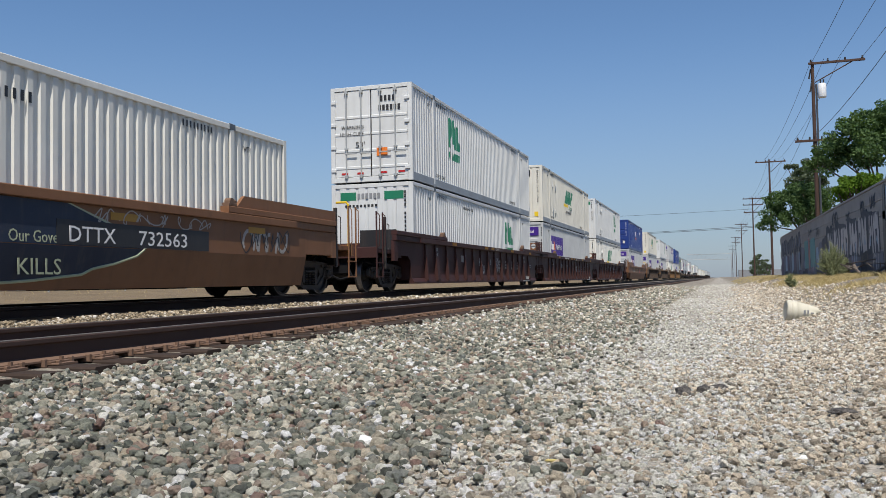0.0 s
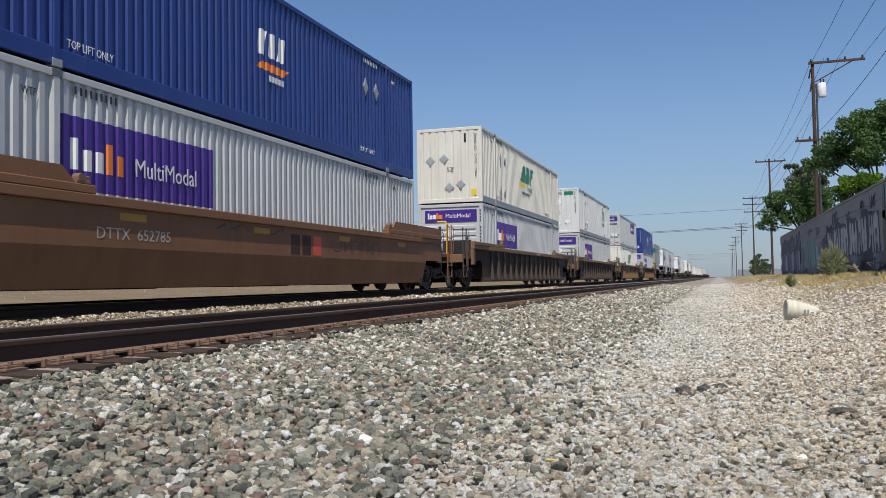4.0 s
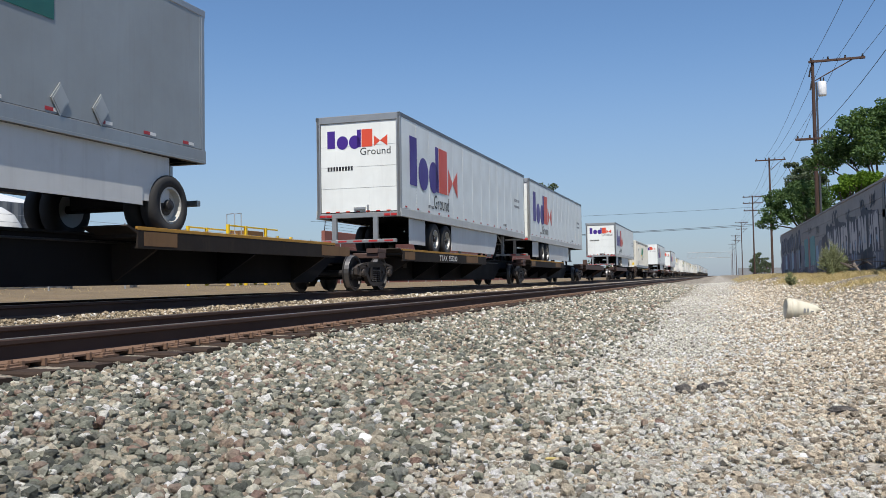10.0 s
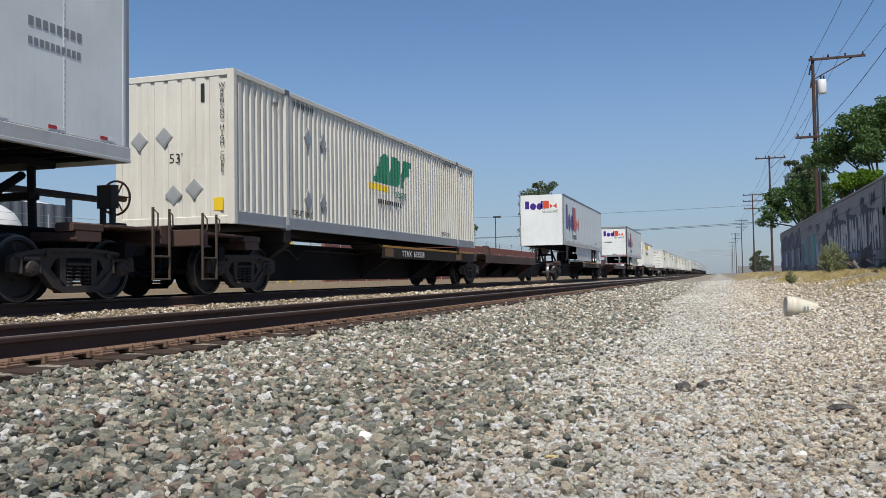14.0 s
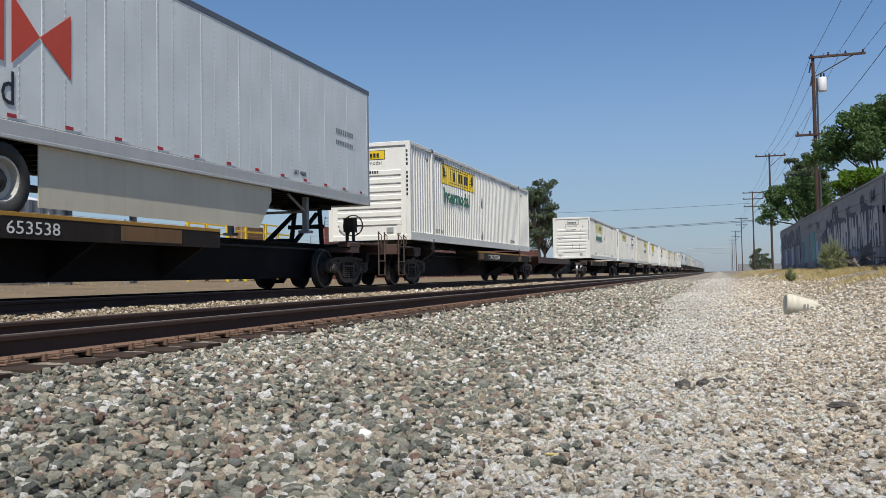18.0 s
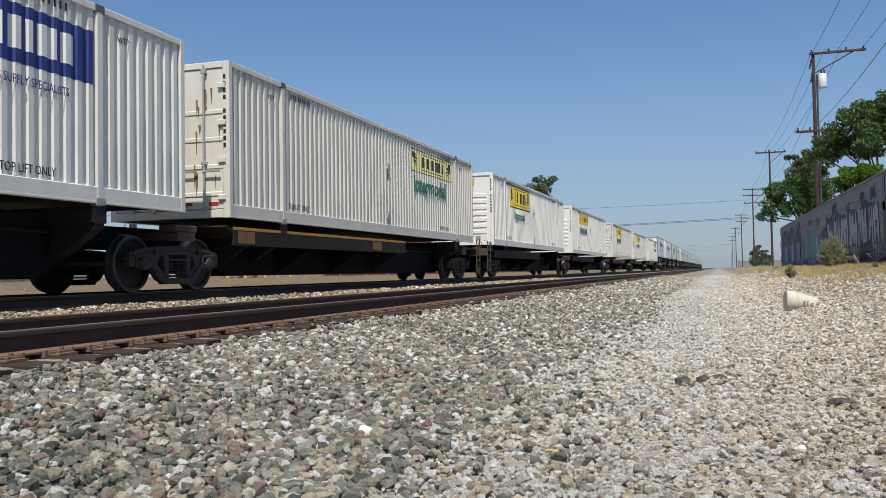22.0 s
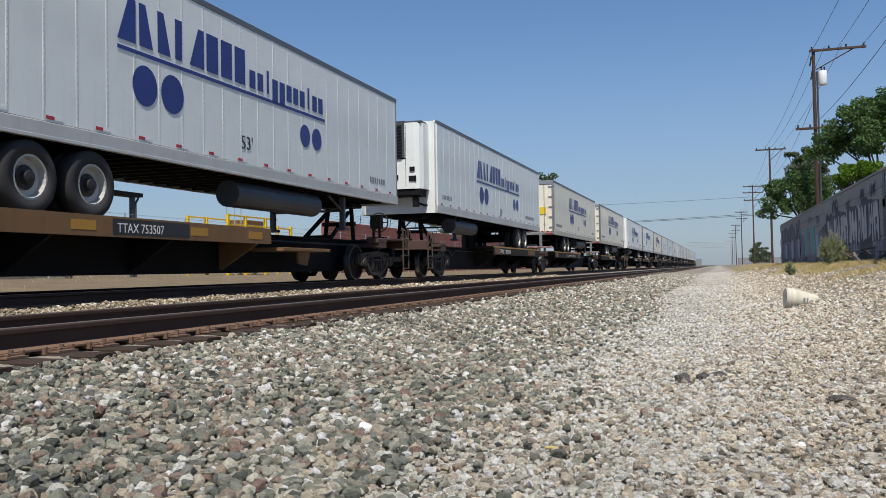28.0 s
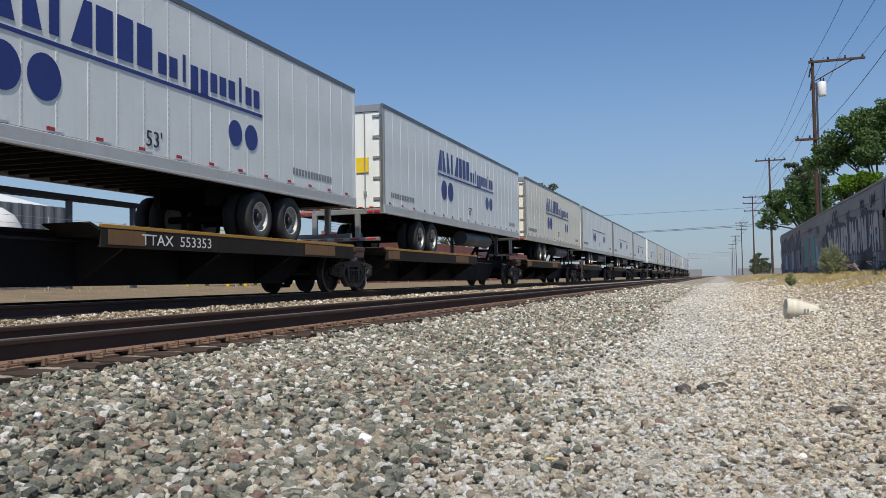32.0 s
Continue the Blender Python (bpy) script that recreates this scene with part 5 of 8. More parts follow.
for uf, style, fr, re, num, lo, hi in WELLS:
    car = well_unit(uf, style, fr, re, num)
    load_at(lo, uf, LOW)
    if hi:
        load_at(hi, uf, HIGH)
    if style == "maroon":
        for k, y in enumerate((9.6, 10.7, 11.8, 12.8)):
            bars = Shape()
            for lo, hi, lean in ((0.72, 0.80, 0.0), (0.85, 0.91, 0.03), (0.97, 1.05, 0.06)):
                bars.prism([(y + lean, lo), (y + lean + 0.40, lo), (y + lean + 0.42, hi), (y + lean + 0.02, hi)], 1.387, 1.391, "x")
            part("letter_bar", bars, M_FADED, car)
        words("53", 0.30, M_WINK, car, (1.389, 14.2, 0.82))
        unit = number_letter[uf]
        words(unit, 0.30, M_FADED, car, (1.389, 8.25, 0.86))
        part("data_panel", Shape().box(1.387, 1.390, 4.5, 5.05, 0.90, 1.12, 0.001), M_FADED, car)
        part("stencil_panel", Shape().box(1.46, 1.463, 13.75, 15.0, 0.215, 0.25, 0.001).box(1.475, 1.478, 14.3, 14.9, 0.30, 0.42, 0.001), M_CREAM, car)
        part("stencil_panel", Shape().box(1.387, 1.390, 15.2, 15.7, 0.9, 0.93, 0.001).box(1.387, 1.390, 15.2, 15.7, 0.82, 0.85, 0.001).box(1.387, 1.390, 15.2, 15.55, 0.74, 0.77, 0.001), M_FADED, car)
        for k, (ya, za, w, h) in enumerate(TAGS[unit]):
            tag_scrawl(car, int(uf) + 40 * k, ya, za, w, h, M_SPRAY if za < 1.3 else M_WINK, 1.389 if za < 1.3 else 1.5225, 3 if za < 1.3 else 9, 0.03)
    elif style == "ochre":
        words("53", 0.34, M_FADED, car, (1.389, 14.3, 0.75))
        part("data_panel", Shape().box(1.387, 1.390, 15.2, 15.45, 0.55, 0.85, 0.001), M_FADED, car)
    if uf < 0:
        tag_scrawl(car, 5, 10.2, 1.14, 2.9, 0.22, M_FADED, 1.4645, 9, 0.02)
        tag_scrawl(car, 15, 11.6, 0.84, 0.9, 0.2, M_BINK, 1.4625, 3, 0.03)
        tag_scrawl(car, 6, 14.2, 0.84, 1.6, 0.45, M_FADED, 1.4625, 5, 0.07)
        tag_scrawl(car, 16, 14.15, 0.82, 1.7, 0.5, M_BINK, 1.4635, 5, 0.025)
        part("painted_field", Shape().prism([(5.0, 0.81), (11.35, 0.81), (11.12, 0.95), (10.5, 1.15), (9.75, 1.37), (5.0, 1.37)], 1.4605, 1.463, "x"), M_DKBLUE, car)
        slope = lambda z: 1.33 + 0.13 * (z - 0.22) / 0.58 + 0.002
        low = [(5.0, 0.80), (11.35, 0.80), (11.2, 0.70), (10.75, 0.58), (10.3, 0.50), (10.1, 0.42), (9.2, 0.34), (8.0, 0.28), (5.0, 0.28)]
        field = Shape()
        field.v = [(slope(z) + d, y, z) for d in (0.003, 0.0) for y, z in low]
        field.f = [tuple(range(8, -1, -1)), tuple(range(9, 18))] + [(i, (i + 1) % 9, 9 + (i + 1) % 9, 9 + i) for i in range(9)]
        part("painted_field", field, M_DKBLUE, car)
        rim = Shape()
        for (ya, za), (yb, zb) in zip(low[1:8], low[2:8]):
            rim.tube((slope(za), ya, za), (slope(zb), yb, zb), 0.022, 5)
        part("spray_edge", rim, M_PALEGRN, car)
        words("KILLS", 0.30, M_PALEGRN, car, (slope(0.6) + 0.022, 8.9, 0.42), narrow=1.1, name="graffiti_word")
        words("Our Government", 0.22, M_PALEGRN, car, (1.4655, 8.75, 0.83), narrow=0.9, name="graffiti_word")
        part("spray_edge", Shape().prism([(11.35, 0.81), (11.42, 0.81), (11.18, 0.96), (10.56, 1.17), (9.82, 1.37), (9.75, 1.37), (10.5, 1.15), (11.12, 0.95)], 1.4605, 1.4635, "x"), M_PALEGRN, car)
        tag_scrawl(car, 8, 7.0, 0.86, 1.2, 0.45, M_PALEGRN, 1.4645, 4, 0.035)
        tag_scrawl(car, 18, 5.2, 0.86, 1.7, 0.45, M_FADED, 1.4645, 6, 0.035)
    if 84 < uf < 90:
        tag_scrawl(car, 12, 10.4, 0.9, 2.6, 0.4, M_BINK, 1.4625, 6, 0.03)
        tag_scrawl(car, 13, 5.6, 1.2, 2.4, 0.15, M_BINK, 1.4625, 6, 0.02)
        words("DTTX  652785", 0.24, M_FADED, car, (1.4625, 2.6, 0.92), narrow=1.15)
        for k in range(3):
            part("letter_bar", Shape().box(1.461, 1.464, 8.3 + k * 0.5, 8.68 + k * 0.5, 0.84, 1.25, 0.001), (M_MAROON, M_MAROON, M_REDINK)[k], car)
    if 155 < uf < 160:
        part("painted_field", Shape().box(1.386, 1.389, 2.2, 7.0, 0.40, 1.30, 0.001), M_TEAL, car)
        tag_scrawl(car, 21, 2.3, 0.4, 4.6, 0.9, M_PLAC, 1.3925, 9, 0.05)
        part("painted_field", Shape().box(1.386, 1.389, 8.2, 11.6, 0.47, 1.30, 0.001), M_PALE, car)
        tag_scrawl(car, 22, 8.4, 0.45, 2.8, 0.8, M_WINE, 1.3925, 5, 0.10)


for p in (-0.3, 0.25):                       # red hazard diamonds on the leading blue box
    placard(PROTO["blue"], (p, -0.0165, 1.95), 0.12, False, M_REDINK)

# ---- spine cars ----


def spine_unit(uf, ln, bogies, front, rear, wing, load, number="", tone=None, legend=""):
    """One platform of a spine car. bogies: local y of the bogies that it brings; wing: (from, to) of its wheel deck."""
    empty = load == "empty"
    tone = tone or M_OCHRE
    car = thing("spine_car", {"trailer": "black spine car platform with ochre wheel decks under a trailer", "box": "black spine car platform with container pedestals", "empty": "empty brown spine car platform with bare wheel decks"}[load], "railcar", "spine cars of the train")
    ROLLING.append((car, uf, RAIL))
    a, b = front, rear
    sill = [(a, 0.72), (a + 1.5, 0.72), (a + 2.5, 0.24), (b - 2.5, 0.24), (b - 1.5, 0.72), (b, 0.72), (b, 1.02), (a, 1.02)]
    part("centre_sill", Shape().prism(sill, -0.42, 0.42, "x").box(-0.50, 0.50, a, b, 1.02, 1.06, 0.006), M_BLACK, car)
    for y in bogies:
        bogie(car, y)
        part("bolster_arm", Shape().box(-1.22, 1.22, y - 0.25, y + 0.25, 0.84, 0.98, 0.02).box(-1.22, -0.9, y - 0.3, y + 0.3, 0.98, 1.10, 0.02).box(0.9, 1.22, y - 0.3, y + 0.3, 0.98, 1.10, 0.02), M_DECK, car)
    for w0, w1 in wing:
        for sx in (1, -1):
            def deck(sx=sx):
                prof = [(0.44, 0.97), (1.245, 0.97), (1.245, 0.83), (1.18, 0.83), (1.18, 0.80), (1.275, 0.80), (1.275, 1.10), (1.245, 1.10), (1.245, 1.03), (0.44, 1.03)]
                return Shape().prism([(sx * p, q) for p, q in prof][::-1 if sx > 0 else 1], w0, w1, "y")
            part("wheel_deck", deck(), tone, car)
            if tone is M_SOOT:
                part("deck_lip", Shape().box(min(sx * 1.235, sx * 1.28), max(sx * 1.235, sx * 1.28), w0, w1, 1.08, 1.135, 0.004), M_LIP, car)
            n = max(2, int((w1 - w0) / 2.2))
            for k in range(0 if FAR[0] else n):
                y = w0 + 0.5 + (w1 - w0 - 1.0) * k / (n - 1)
                shared("bracket", "brk%d" % sx, tone if k in (0, n - 1) else M_BLACK, car, lambda: Shape().prism([(sx * 0.40, 0.30), (sx * 0.46, 0.30), (sx * 1.24, 0.78), (sx * 1.24, 0.90), (sx * 0.40, 0.90)][::1 if sx > 0 else -1], -0.03, 0.03, "y"), (0, y, 0))
        if tone is M_SOOT and not FAR[0]:
            for p, q in ((5.2, 5.65), (8.05, 8.75)) if uf == 627.6 else ((0.3, 0.9), (7.9, 8.6)) if uf == 608.5 else ((6.35, 7.85), (0.15, 1.0)) if load == "trailer" else ((0.15, 0.75), (6.6, 7.2)):
                part("ochre_block", Shape().box(1.276, 1.279, w0 + p, w0 + q, 0.84, 1.06, 0.001), M_OCHRE, car)
        for k in range(0 if FAR[0] or tone is not M_OCHRE else 4):
            shared("reflector", "srefl", M_LIP, car, lambda: Shape().box(1.276, 1.279, -0.25, 0.25, 0.88, 1.02, 0.001), (0, w0 + (0.9, 3.75, 6.55, 8.4)[k], 0))
        part("ramp_lip", Shape().prism([(w0 - 0.25, 1.13), (w0 - 0.22, 1.15), (w0 + 0.1, 1.04), (w0 + 0.1, 0.98)], 0.45, 1.27, "x"), tone, car)
        if number:
            if tone is M_OCHRE:
                part("number_panel", Shape().box(1.2755, 1.2775, w0 + 4.35, w0 + 6.25, 0.83, 1.07, 0.001), M_BINK, car)
                words(number, 0.20, M_WINK, car, (1.279, w0 + 4.45, 0.87), narrow=0.95)
            else:
                words(number, 0.24, M_WINK if tone is M_SOOT else M_FADED, car, (1.279, w0 + (1.4 if load == "box" else 0.9 if w0 > 5 else 5.7 if uf == 627.6 else 3.3), 0.86), narrow=1.0 if uf == 627.6 else 1.3)
        if legend:
            words(legend, 0.20, M_FADED, car, (1.279, w0 + 3.9, 0.86), narrow=1.3)
    # air pipe and valve along the sill
    part("brake_pipe", Shape().bar([(0.52, a + 2.0, 0.92), (0.52, a + 4.4, 0.92), (0.52, a + 4.8, 0.72), (0.52, a + 5.2, 0.92), (0.52, b - 2.2, 0.92)], 0.02).box(0.45, 0.62, a + 3.2, a + 3.5, 0.62, 0.90, 0.03), M_IRON, car)
    return car


def hitch(car, y, s):
    """Folding stand that holds a trailer's kingpin; s: the way that its struts run."""
    sh = Shape()
    for x in (-0.42, 0.42):
        sh.bar([(x, y, 1.04), (x * 0.8, y - 0.06 * s, 1.92)], 0.06, 6)
        sh.bar([(x * 0.9, y + 1.35 * s, 1.06), (x * 0.75, y + 0.08 * s, 1.80)], 0.06, 6)
    sh.box(-0.45, 0.45, y - 0.10, y + 0.10, 1.45, 1.55, 0.01).box(-0.52, 0.52, y - 0.34, y + 0.34, 1.92, 2.03, 0.02).box(-0.3, 0.3, y + 1.2 * s - 0.15, y + 1.2 * s + 0.15, 1.04, 1.16, 0.02)
    part("trailer_hitch", sh, M_BLACK, car)


def spine_end(car, y, s, brake):
    """Outer end of a spine car: end beam, steps, coupler and perhaps the hand brake."""
    part("end_beam", Shape().box(-1.27, 1.27, y - 0.12, y + 0.12, 0.86, 1.14, 0.01).box(-1.25, -0.4, min(y, y - 1.3 * s), max(y, y - 1.3 * s), 1.06, 1.10, 0.006).box(0.4, 1.25, min(y, y - 1.3 * s), max(y, y - 1.3 * s), 1.06, 1.10, 0.006), M_DECK, car)
    part("draft_gear", Shape().box(-0.48, 0.48, min(y, y - 1.4 * s), max(y, y - 1.4 * s), 0.50, 0.98, 0.03).box(-1.15, 1.15, y - 0.75 * s - 0.10, y - 0.75 * s + 0.10, 0.62, 0.86, 0.02).bar([(0.4, y, 0.72), (0.55, y + 0.2 * s, 0.40), (0.35, y + 0.4 * s, 0.34), (0.1, y + 0.5 * s, 0.52)], 0.03), M_BLACK, car)
    ladder(car, (1.29, y - 0.21 - 0.15 * s, 1.0), M_TAN, 0.72, 0.42, 0.42)
    coupler(car, y + 0.05 * s, s)
    if brake:
        part("brake_stand", Shape().box(0.44, 0.50, y - 0.5 * s - 0.05, y - 0.5 * s + 0.05, 1.1, 1.75, 0.01).box(0.62, 0.68, y - 0.5 * s - 0.05, y - 0.5 * s + 0.05, 1.1, 1.75, 0.01).box(0.38, 0.74, y - 0.5 * s - 0.08, y - 0.5 * s + 0.08, 1.42, 1.78, 0.06).box(0.30, 0.82, y - 0.5 * s - 0.12, y - 0.5 * s + 0.12, 1.06, 1.18, 0.02), M_FRAME, car)
        brake_wheel(car, (0.55, y - 0.5 * s + (0.2 if s > 0 else -0.42), 1.60), M_BROWN)


# ---- road trailers on the spine cars ----
TB, TT = 2.04, 4.97                          # underside and roof above the rail


def road_wheel(parent, y, x, name="wheel"):
    w = shared(name, "tyre", M_RUBBER, parent, lambda: Shape().lathe([(-0.13, 0.30), (-0.13, 0.44), (-0.10, 0.485), (0.10, 0.485), (0.13, 0.44), (0.13, 0.30)], 26), (x, y, 1.52), 0, "", True)
    w["label"] = "black rubber tyre on a pale steel wheel"
    s = 1 if x > 0 else -1
    rim = shared("rim", "rim%d" % s, M_RIM, w, lambda: Shape().lathe([(s * 0.12, 0.30), (s * 0.125, 0.27), (s * 0.02, 0.25), (s * 0.0, 0.13), (s * 0.03, 0.12), (s * 0.03, 0.0), (-s * 0.02, 0.0), (-s * 0.12, 0.30)], 22))
    shared("hub", "hub%d" % s, M_IRON, w, lambda: Shape().lathe([(s * 0.012, 0.0), (s * 0.034, 0.165), (s * 0.045, 0.15), (s * 0.05, 0.10), (s * 0.12, 0.085), (s * 0.14, 0.0)][::1], 16))
    return w


def rivets(ln, wpan, low):
    """Rows of rivet heads down the side's posts."""
    sh = Shape()
    for k in range(int((ln - 0.3) / wpan)):
        y = 0.12 + (k + 1) * wpan - 0.024
        for j in range(26):
            z = low + 0.36 + j * (TT - low - 0.52) / 25
            sh.prism([(y - 0.008, z - 0.012), (y + 0.008, z - 0.012), (y + 0.008, z + 0.012), (y - 0.008, z + 0.012)], HALF - 0.007, HALF + 0.0005)
    return sh


def trailer(label, mat, ln, tail_first, seams=1.22, skirt=False, tank=False, reefer=False, rail=None, name="semi_trailer", dark_top=True, tandem=(3.1, 4.3), low=TB, panel=None, rows=1):
    """A box trailer. y = 0 at its leading end; heights are above the rail."""
    c = thing(name, label, "trailer", "trailers on the train")
    W = HALF
    fl = lambda y: y if tail_first else ln - y
    n = round((ln - 0.24) / seams)
    wpan = (ln - 0.24) / n
    for k in range(n):
        shared("side_panel", "tp%.3f" % wpan, mat, c, lambda: Shape().box(W - 0.03, W - 0.006, 0.002, wpan - 0.002, low + 0.24, TT - 0.10, 0.002).box(W - 0.008, W - 0.003, wpan - 0.045, wpan - 0.002, low + 0.24, TT - 0.10, 0.001), (0, 0.12 + k * wpan, 0))
    if not FAR[0] and ln > 10:
        tagged(shared("rivet_row", "trv%.2f%.2f%.2f" % (ln, wpan / rows, low), M_RIVET, c, lambda: rivets(ln, wpan / rows, low)), kind="stuff")
    shared("far_side", "tfar%.2f%.2f" % (ln, low), mat, c, lambda: Shape().box(-W + 0.005, -W + 0.03, 0.1, ln - 0.1, low + 0.2, TT - 0.1, 0.004))
    for sx in (1, -1):
        shared("top_rail", "tt%d%.2f" % (sx, ln), M_TOPRAIL if dark_top else M_ALU, c, lambda: Shape().box(sx * (W - 0.025) - 0.03, sx * (W - 0.025) + 0.028, 0.0, ln, TT - 0.12, TT, 0.012))
        shared("bottom_rail", "tb%d%.2f%.2f" % (sx, ln, low), rail or M_ALU, c, lambda: Shape().box(sx * (W - 0.025) - 0.03, sx * (W - 0.025) + 0.028, 0.0, ln, low, low + 0.235, 0.012).box(sx * (W - 0.025) - 0.05, sx * (W - 0.025) + 0.033, 0.0, ln, low, low + 0.05, 0.006))
        for y in (0.06, ln - 0.06):
            shared("corner_post", "tc%d%.2f" % (sx, low), M_ALU if not reefer else mat, c, lambda: Shape().box(sx * (W - 0.06) - 0.05, sx * (W - 0.06) + 0.058, -0.06, 0.06, low, TT, 0.02), (0, y, 0))
    shared("roof", "tr%.2f" % ln, M_ALU, c, lambda: Shape().box(-W + 0.04, W - 0.04, 0.02, ln - 0.02, TT - 0.05, TT - 0.01, 0.004))

    def floor():
        return Shape().box(-W + 0.05, W - 0.05, 0.02, ln - 0.02, low + 0.12, low + 0.17, 0.004)

    def members():
        s = Shape()
        for k in range(int(ln / 0.45)):
            s.box(-W + 0.06, W - 0.06, 0.3 + k * 0.45, 0.38 + k * 0.45, low + 0.02, low + 0.12, 0.003)
        return s
    shared("floor", "tfl%.2f%.2f" % (ln, low), M_BLACK, c, floor)
    tagged(shared("crossmember", "tcm%.2f%.2f" % (ln, low), M_BLACK, c, members), kind="stuff")
    k = int(ln / 0.95)
    for i in range(0 if FAR[0] else k):
        tape = shared("reflector", "trf%.2f" % low, M_LENS, c, lambda: Shape().box(W - 0.0035, W + 0.0005, -0.15, 0.0, low + 0.27, low + 0.32, 0.001).box(W - 0.0035, W + 0.0005, 0.0, 0.15, low + 0.27, low + 0.32, 0.001), (0, 0.5 + i * (ln - 1.0) / (k - 1), 0))
        if len(tape.data.materials) < 2:
            tape.data.materials.append(M_WINK)
            for p in tape.data.polygons:
                p.material_index = int(p.center.y > 0)
    for e in (0, 1):
        y = 0.0 if e == 0 else ln
        is_tail = (e == 0) == tail_first
        s = -1 if e == 0 else 1
        if is_tail:
            part("door_frame", Shape().box(-W + 0.01, W - 0.01, min(y, y - s * 0.09), max(y, y - s * 0.09), TT - 0.20, TT, 0.01).box(-W + 0.01, W - 0.01, min(y, y - s * 0.09), max(y, y - s * 0.09), low, low + 0.14, 0.01).box(-W + 0.01, -W + 0.13, min(y, y - s * 0.08), max(y, y - s * 0.08), low + 0.14, TT - 0.2, 0.01).box(W - 0.13, W - 0.01, min(y, y - s * 0.08), max(y, y - s * 0.08), low + 0.14, TT - 0.2, 0.01), M_ALU, c)
            d = part("rear_door", Shape().box(-W + 0.14, W - 0.14, min(y - s * 0.03, y - s * 0.07), max(y - s * 0.03, y - s * 0.07), low + 0.145, TT - 0.205, 0.004), mat, c)
            if e == 0 and not FAR[0]:
                if not skirt:
                    for x in (-0.75, -0.35, 0.35, 0.75):
                        shared("lock_rod", "trod", M_ALU, d, lambda: Shape().tube((0, 0.0, low + 0.1), (0, 0.0, TT - 0.15), 0.018, 7).box(-0.04, 0.04, -0.02, 0.03, low + 0.5, low + 0.6), (x, 0, 0))
                    part("door_seam", Shape().box(-0.01, 0.01, 0.025, 0.032, low + 0.15, TT - 0.21, 0.001), M_TOPRAIL, d)
                    for k2 in range(5):
                        for x in (-1.12, 1.12):
                            shared("hinge", "thinge", M_ALU, d, lambda: Shape().box(-0.14, 0.14, 0.0, 0.03, -0.04, 0.04, 0.008), (x, 0, low + 0.4 + k2 * 0.55))
                else:
                    part("door_seams", Shape().box(-1.15, 1.15, 0.026, 0.0295, low + 0.85, low + 0.858, 0.001).box(-1.15, 1.15, 0.026, 0.0295, low + 1.45, low + 1.458, 0.001).box(-1.15, 1.15, 0.026, 0.0295, low + 2.05, low + 2.058, 0.001), M_PLAC, d)
                    part("door_latch", Shape().box(-0.12, 0.22, -0.03, 0.03, low + 0.22, low + 0.30, 0.01).box(0.28, 0.32, -0.03, 0.03, low + 0.20, low + 0.36, 0.01), M_ALU, d)
                for x in (-1.1, -0.9, 0.88, 1.08):
                    shared("tail_lamp", "tlamp", M_LENS, c, lambda: Shape().box(-0.085, 0.085, -0.02, 0.01, -0.035, 0.035, 0.01), (x, 0, low + 0.06))
                for k2 in range(7):
                    shared("reflector", "trd", M_LENS if k2 % 2 else M_REDINK, d, lambda: Shape().box(-0.06, 0.06, 0.024, 0.0295, low + 0.17, low + 0.20, 0.001), (-0.95 + 0.31 * k2, 0, 0))
            bz = low - 0.72
            bp = part("bumper", Shape().box(-1.15, 1.15, y + s * 0.0 - 0.05, y + 0.05, bz, bz + 0.10, 0.01).box(-0.80, -0.66, y - 0.05, y + 0.05, bz + 0.1, low, 0.01).box(0.46, 0.60, y - 0.05, y + 0.05, bz + 0.1, low, 0.01), M_ALU, c)
            for k2 in range(0 if FAR[0] else 5):
                shared("reflector", "tbr", M_LENS, bp, lambda: Shape().box(-0.13, 0.13, -0.055, -0.051, 0.03, 0.075, 0.001), (-0.95 + 0.47 * k2, y if e == 0 else y + 0.106, bz))
        else:
            part("nose_wall", Shape().box(-W + 0.03, W - 0.03, min(y, y - s * 0.05), max(y, y - s * 0.05), low, TT - 0.02, 0.01), mat, c)
            if reefer and e == 0:
                u = part("cooling_unit", Shape().prism([(-1.0, 0.0), (-1.0, -0.55), (-0.93, -0.62), (0.74, -0.62), (0.90, -0.56), (0.99, -0.42), (1.02, 0.0)], TT - 2.2, TT - 0.14, "z"), M_TRAILER, c, "white refrigeration unit with black louvred grille")
                part("grille_frame", Shape().prism([(-1.01, -0.4), (-1.01, -0.60), (-0.94, -0.66), (0.40, -0.66), (0.46, -0.60), (0.46, -0.4)], TT - 1.22, TT - 0.08, "z").box(-1.0, 0.96, -0.58, 0.0, TT - 0.16, TT - 0.08, 0.02), M_DKSTEEL, u)
                for k2 in range(0 if FAR[0] else 10):
                    shared("louvre", "louvre", M_BLACK, u, lambda: Shape().prism([(-0.72, 0.0), (-0.68, 0.0), (-0.655, 0.06), (-0.695, 0.06)], -0.90, 0.36, "x"), (0, 0, TT - 1.16 + k2 * 0.098))
                part("door_gap", Shape().box(-0.98, 0.46, -0.625, -0.60, TT - 1.27, TT - 1.235, 0.002).box(-0.28, -0.265, -0.624, -0.60, TT - 2.12, TT - 1.27, 0.002).box(0.46, 0.475, -0.624, -0.60, TT - 2.12, TT - 0.2, 0.002), M_BLACK, u)
                part("unit_base", Shape().box(-0.95, 0.92, -0.58, 0.0, TT - 2.42, TT - 2.20, 0.03).box(0.62, 0.80, -0.50, -0.30, TT - 2.75, TT - 2.42, 0.03).bar([(0.7, -0.4, TT - 2.6), (0.9, -0.1, TT - 2.7), (0.98, 0.3, TT - 2.6)], 0.04), M_BLACK, u)
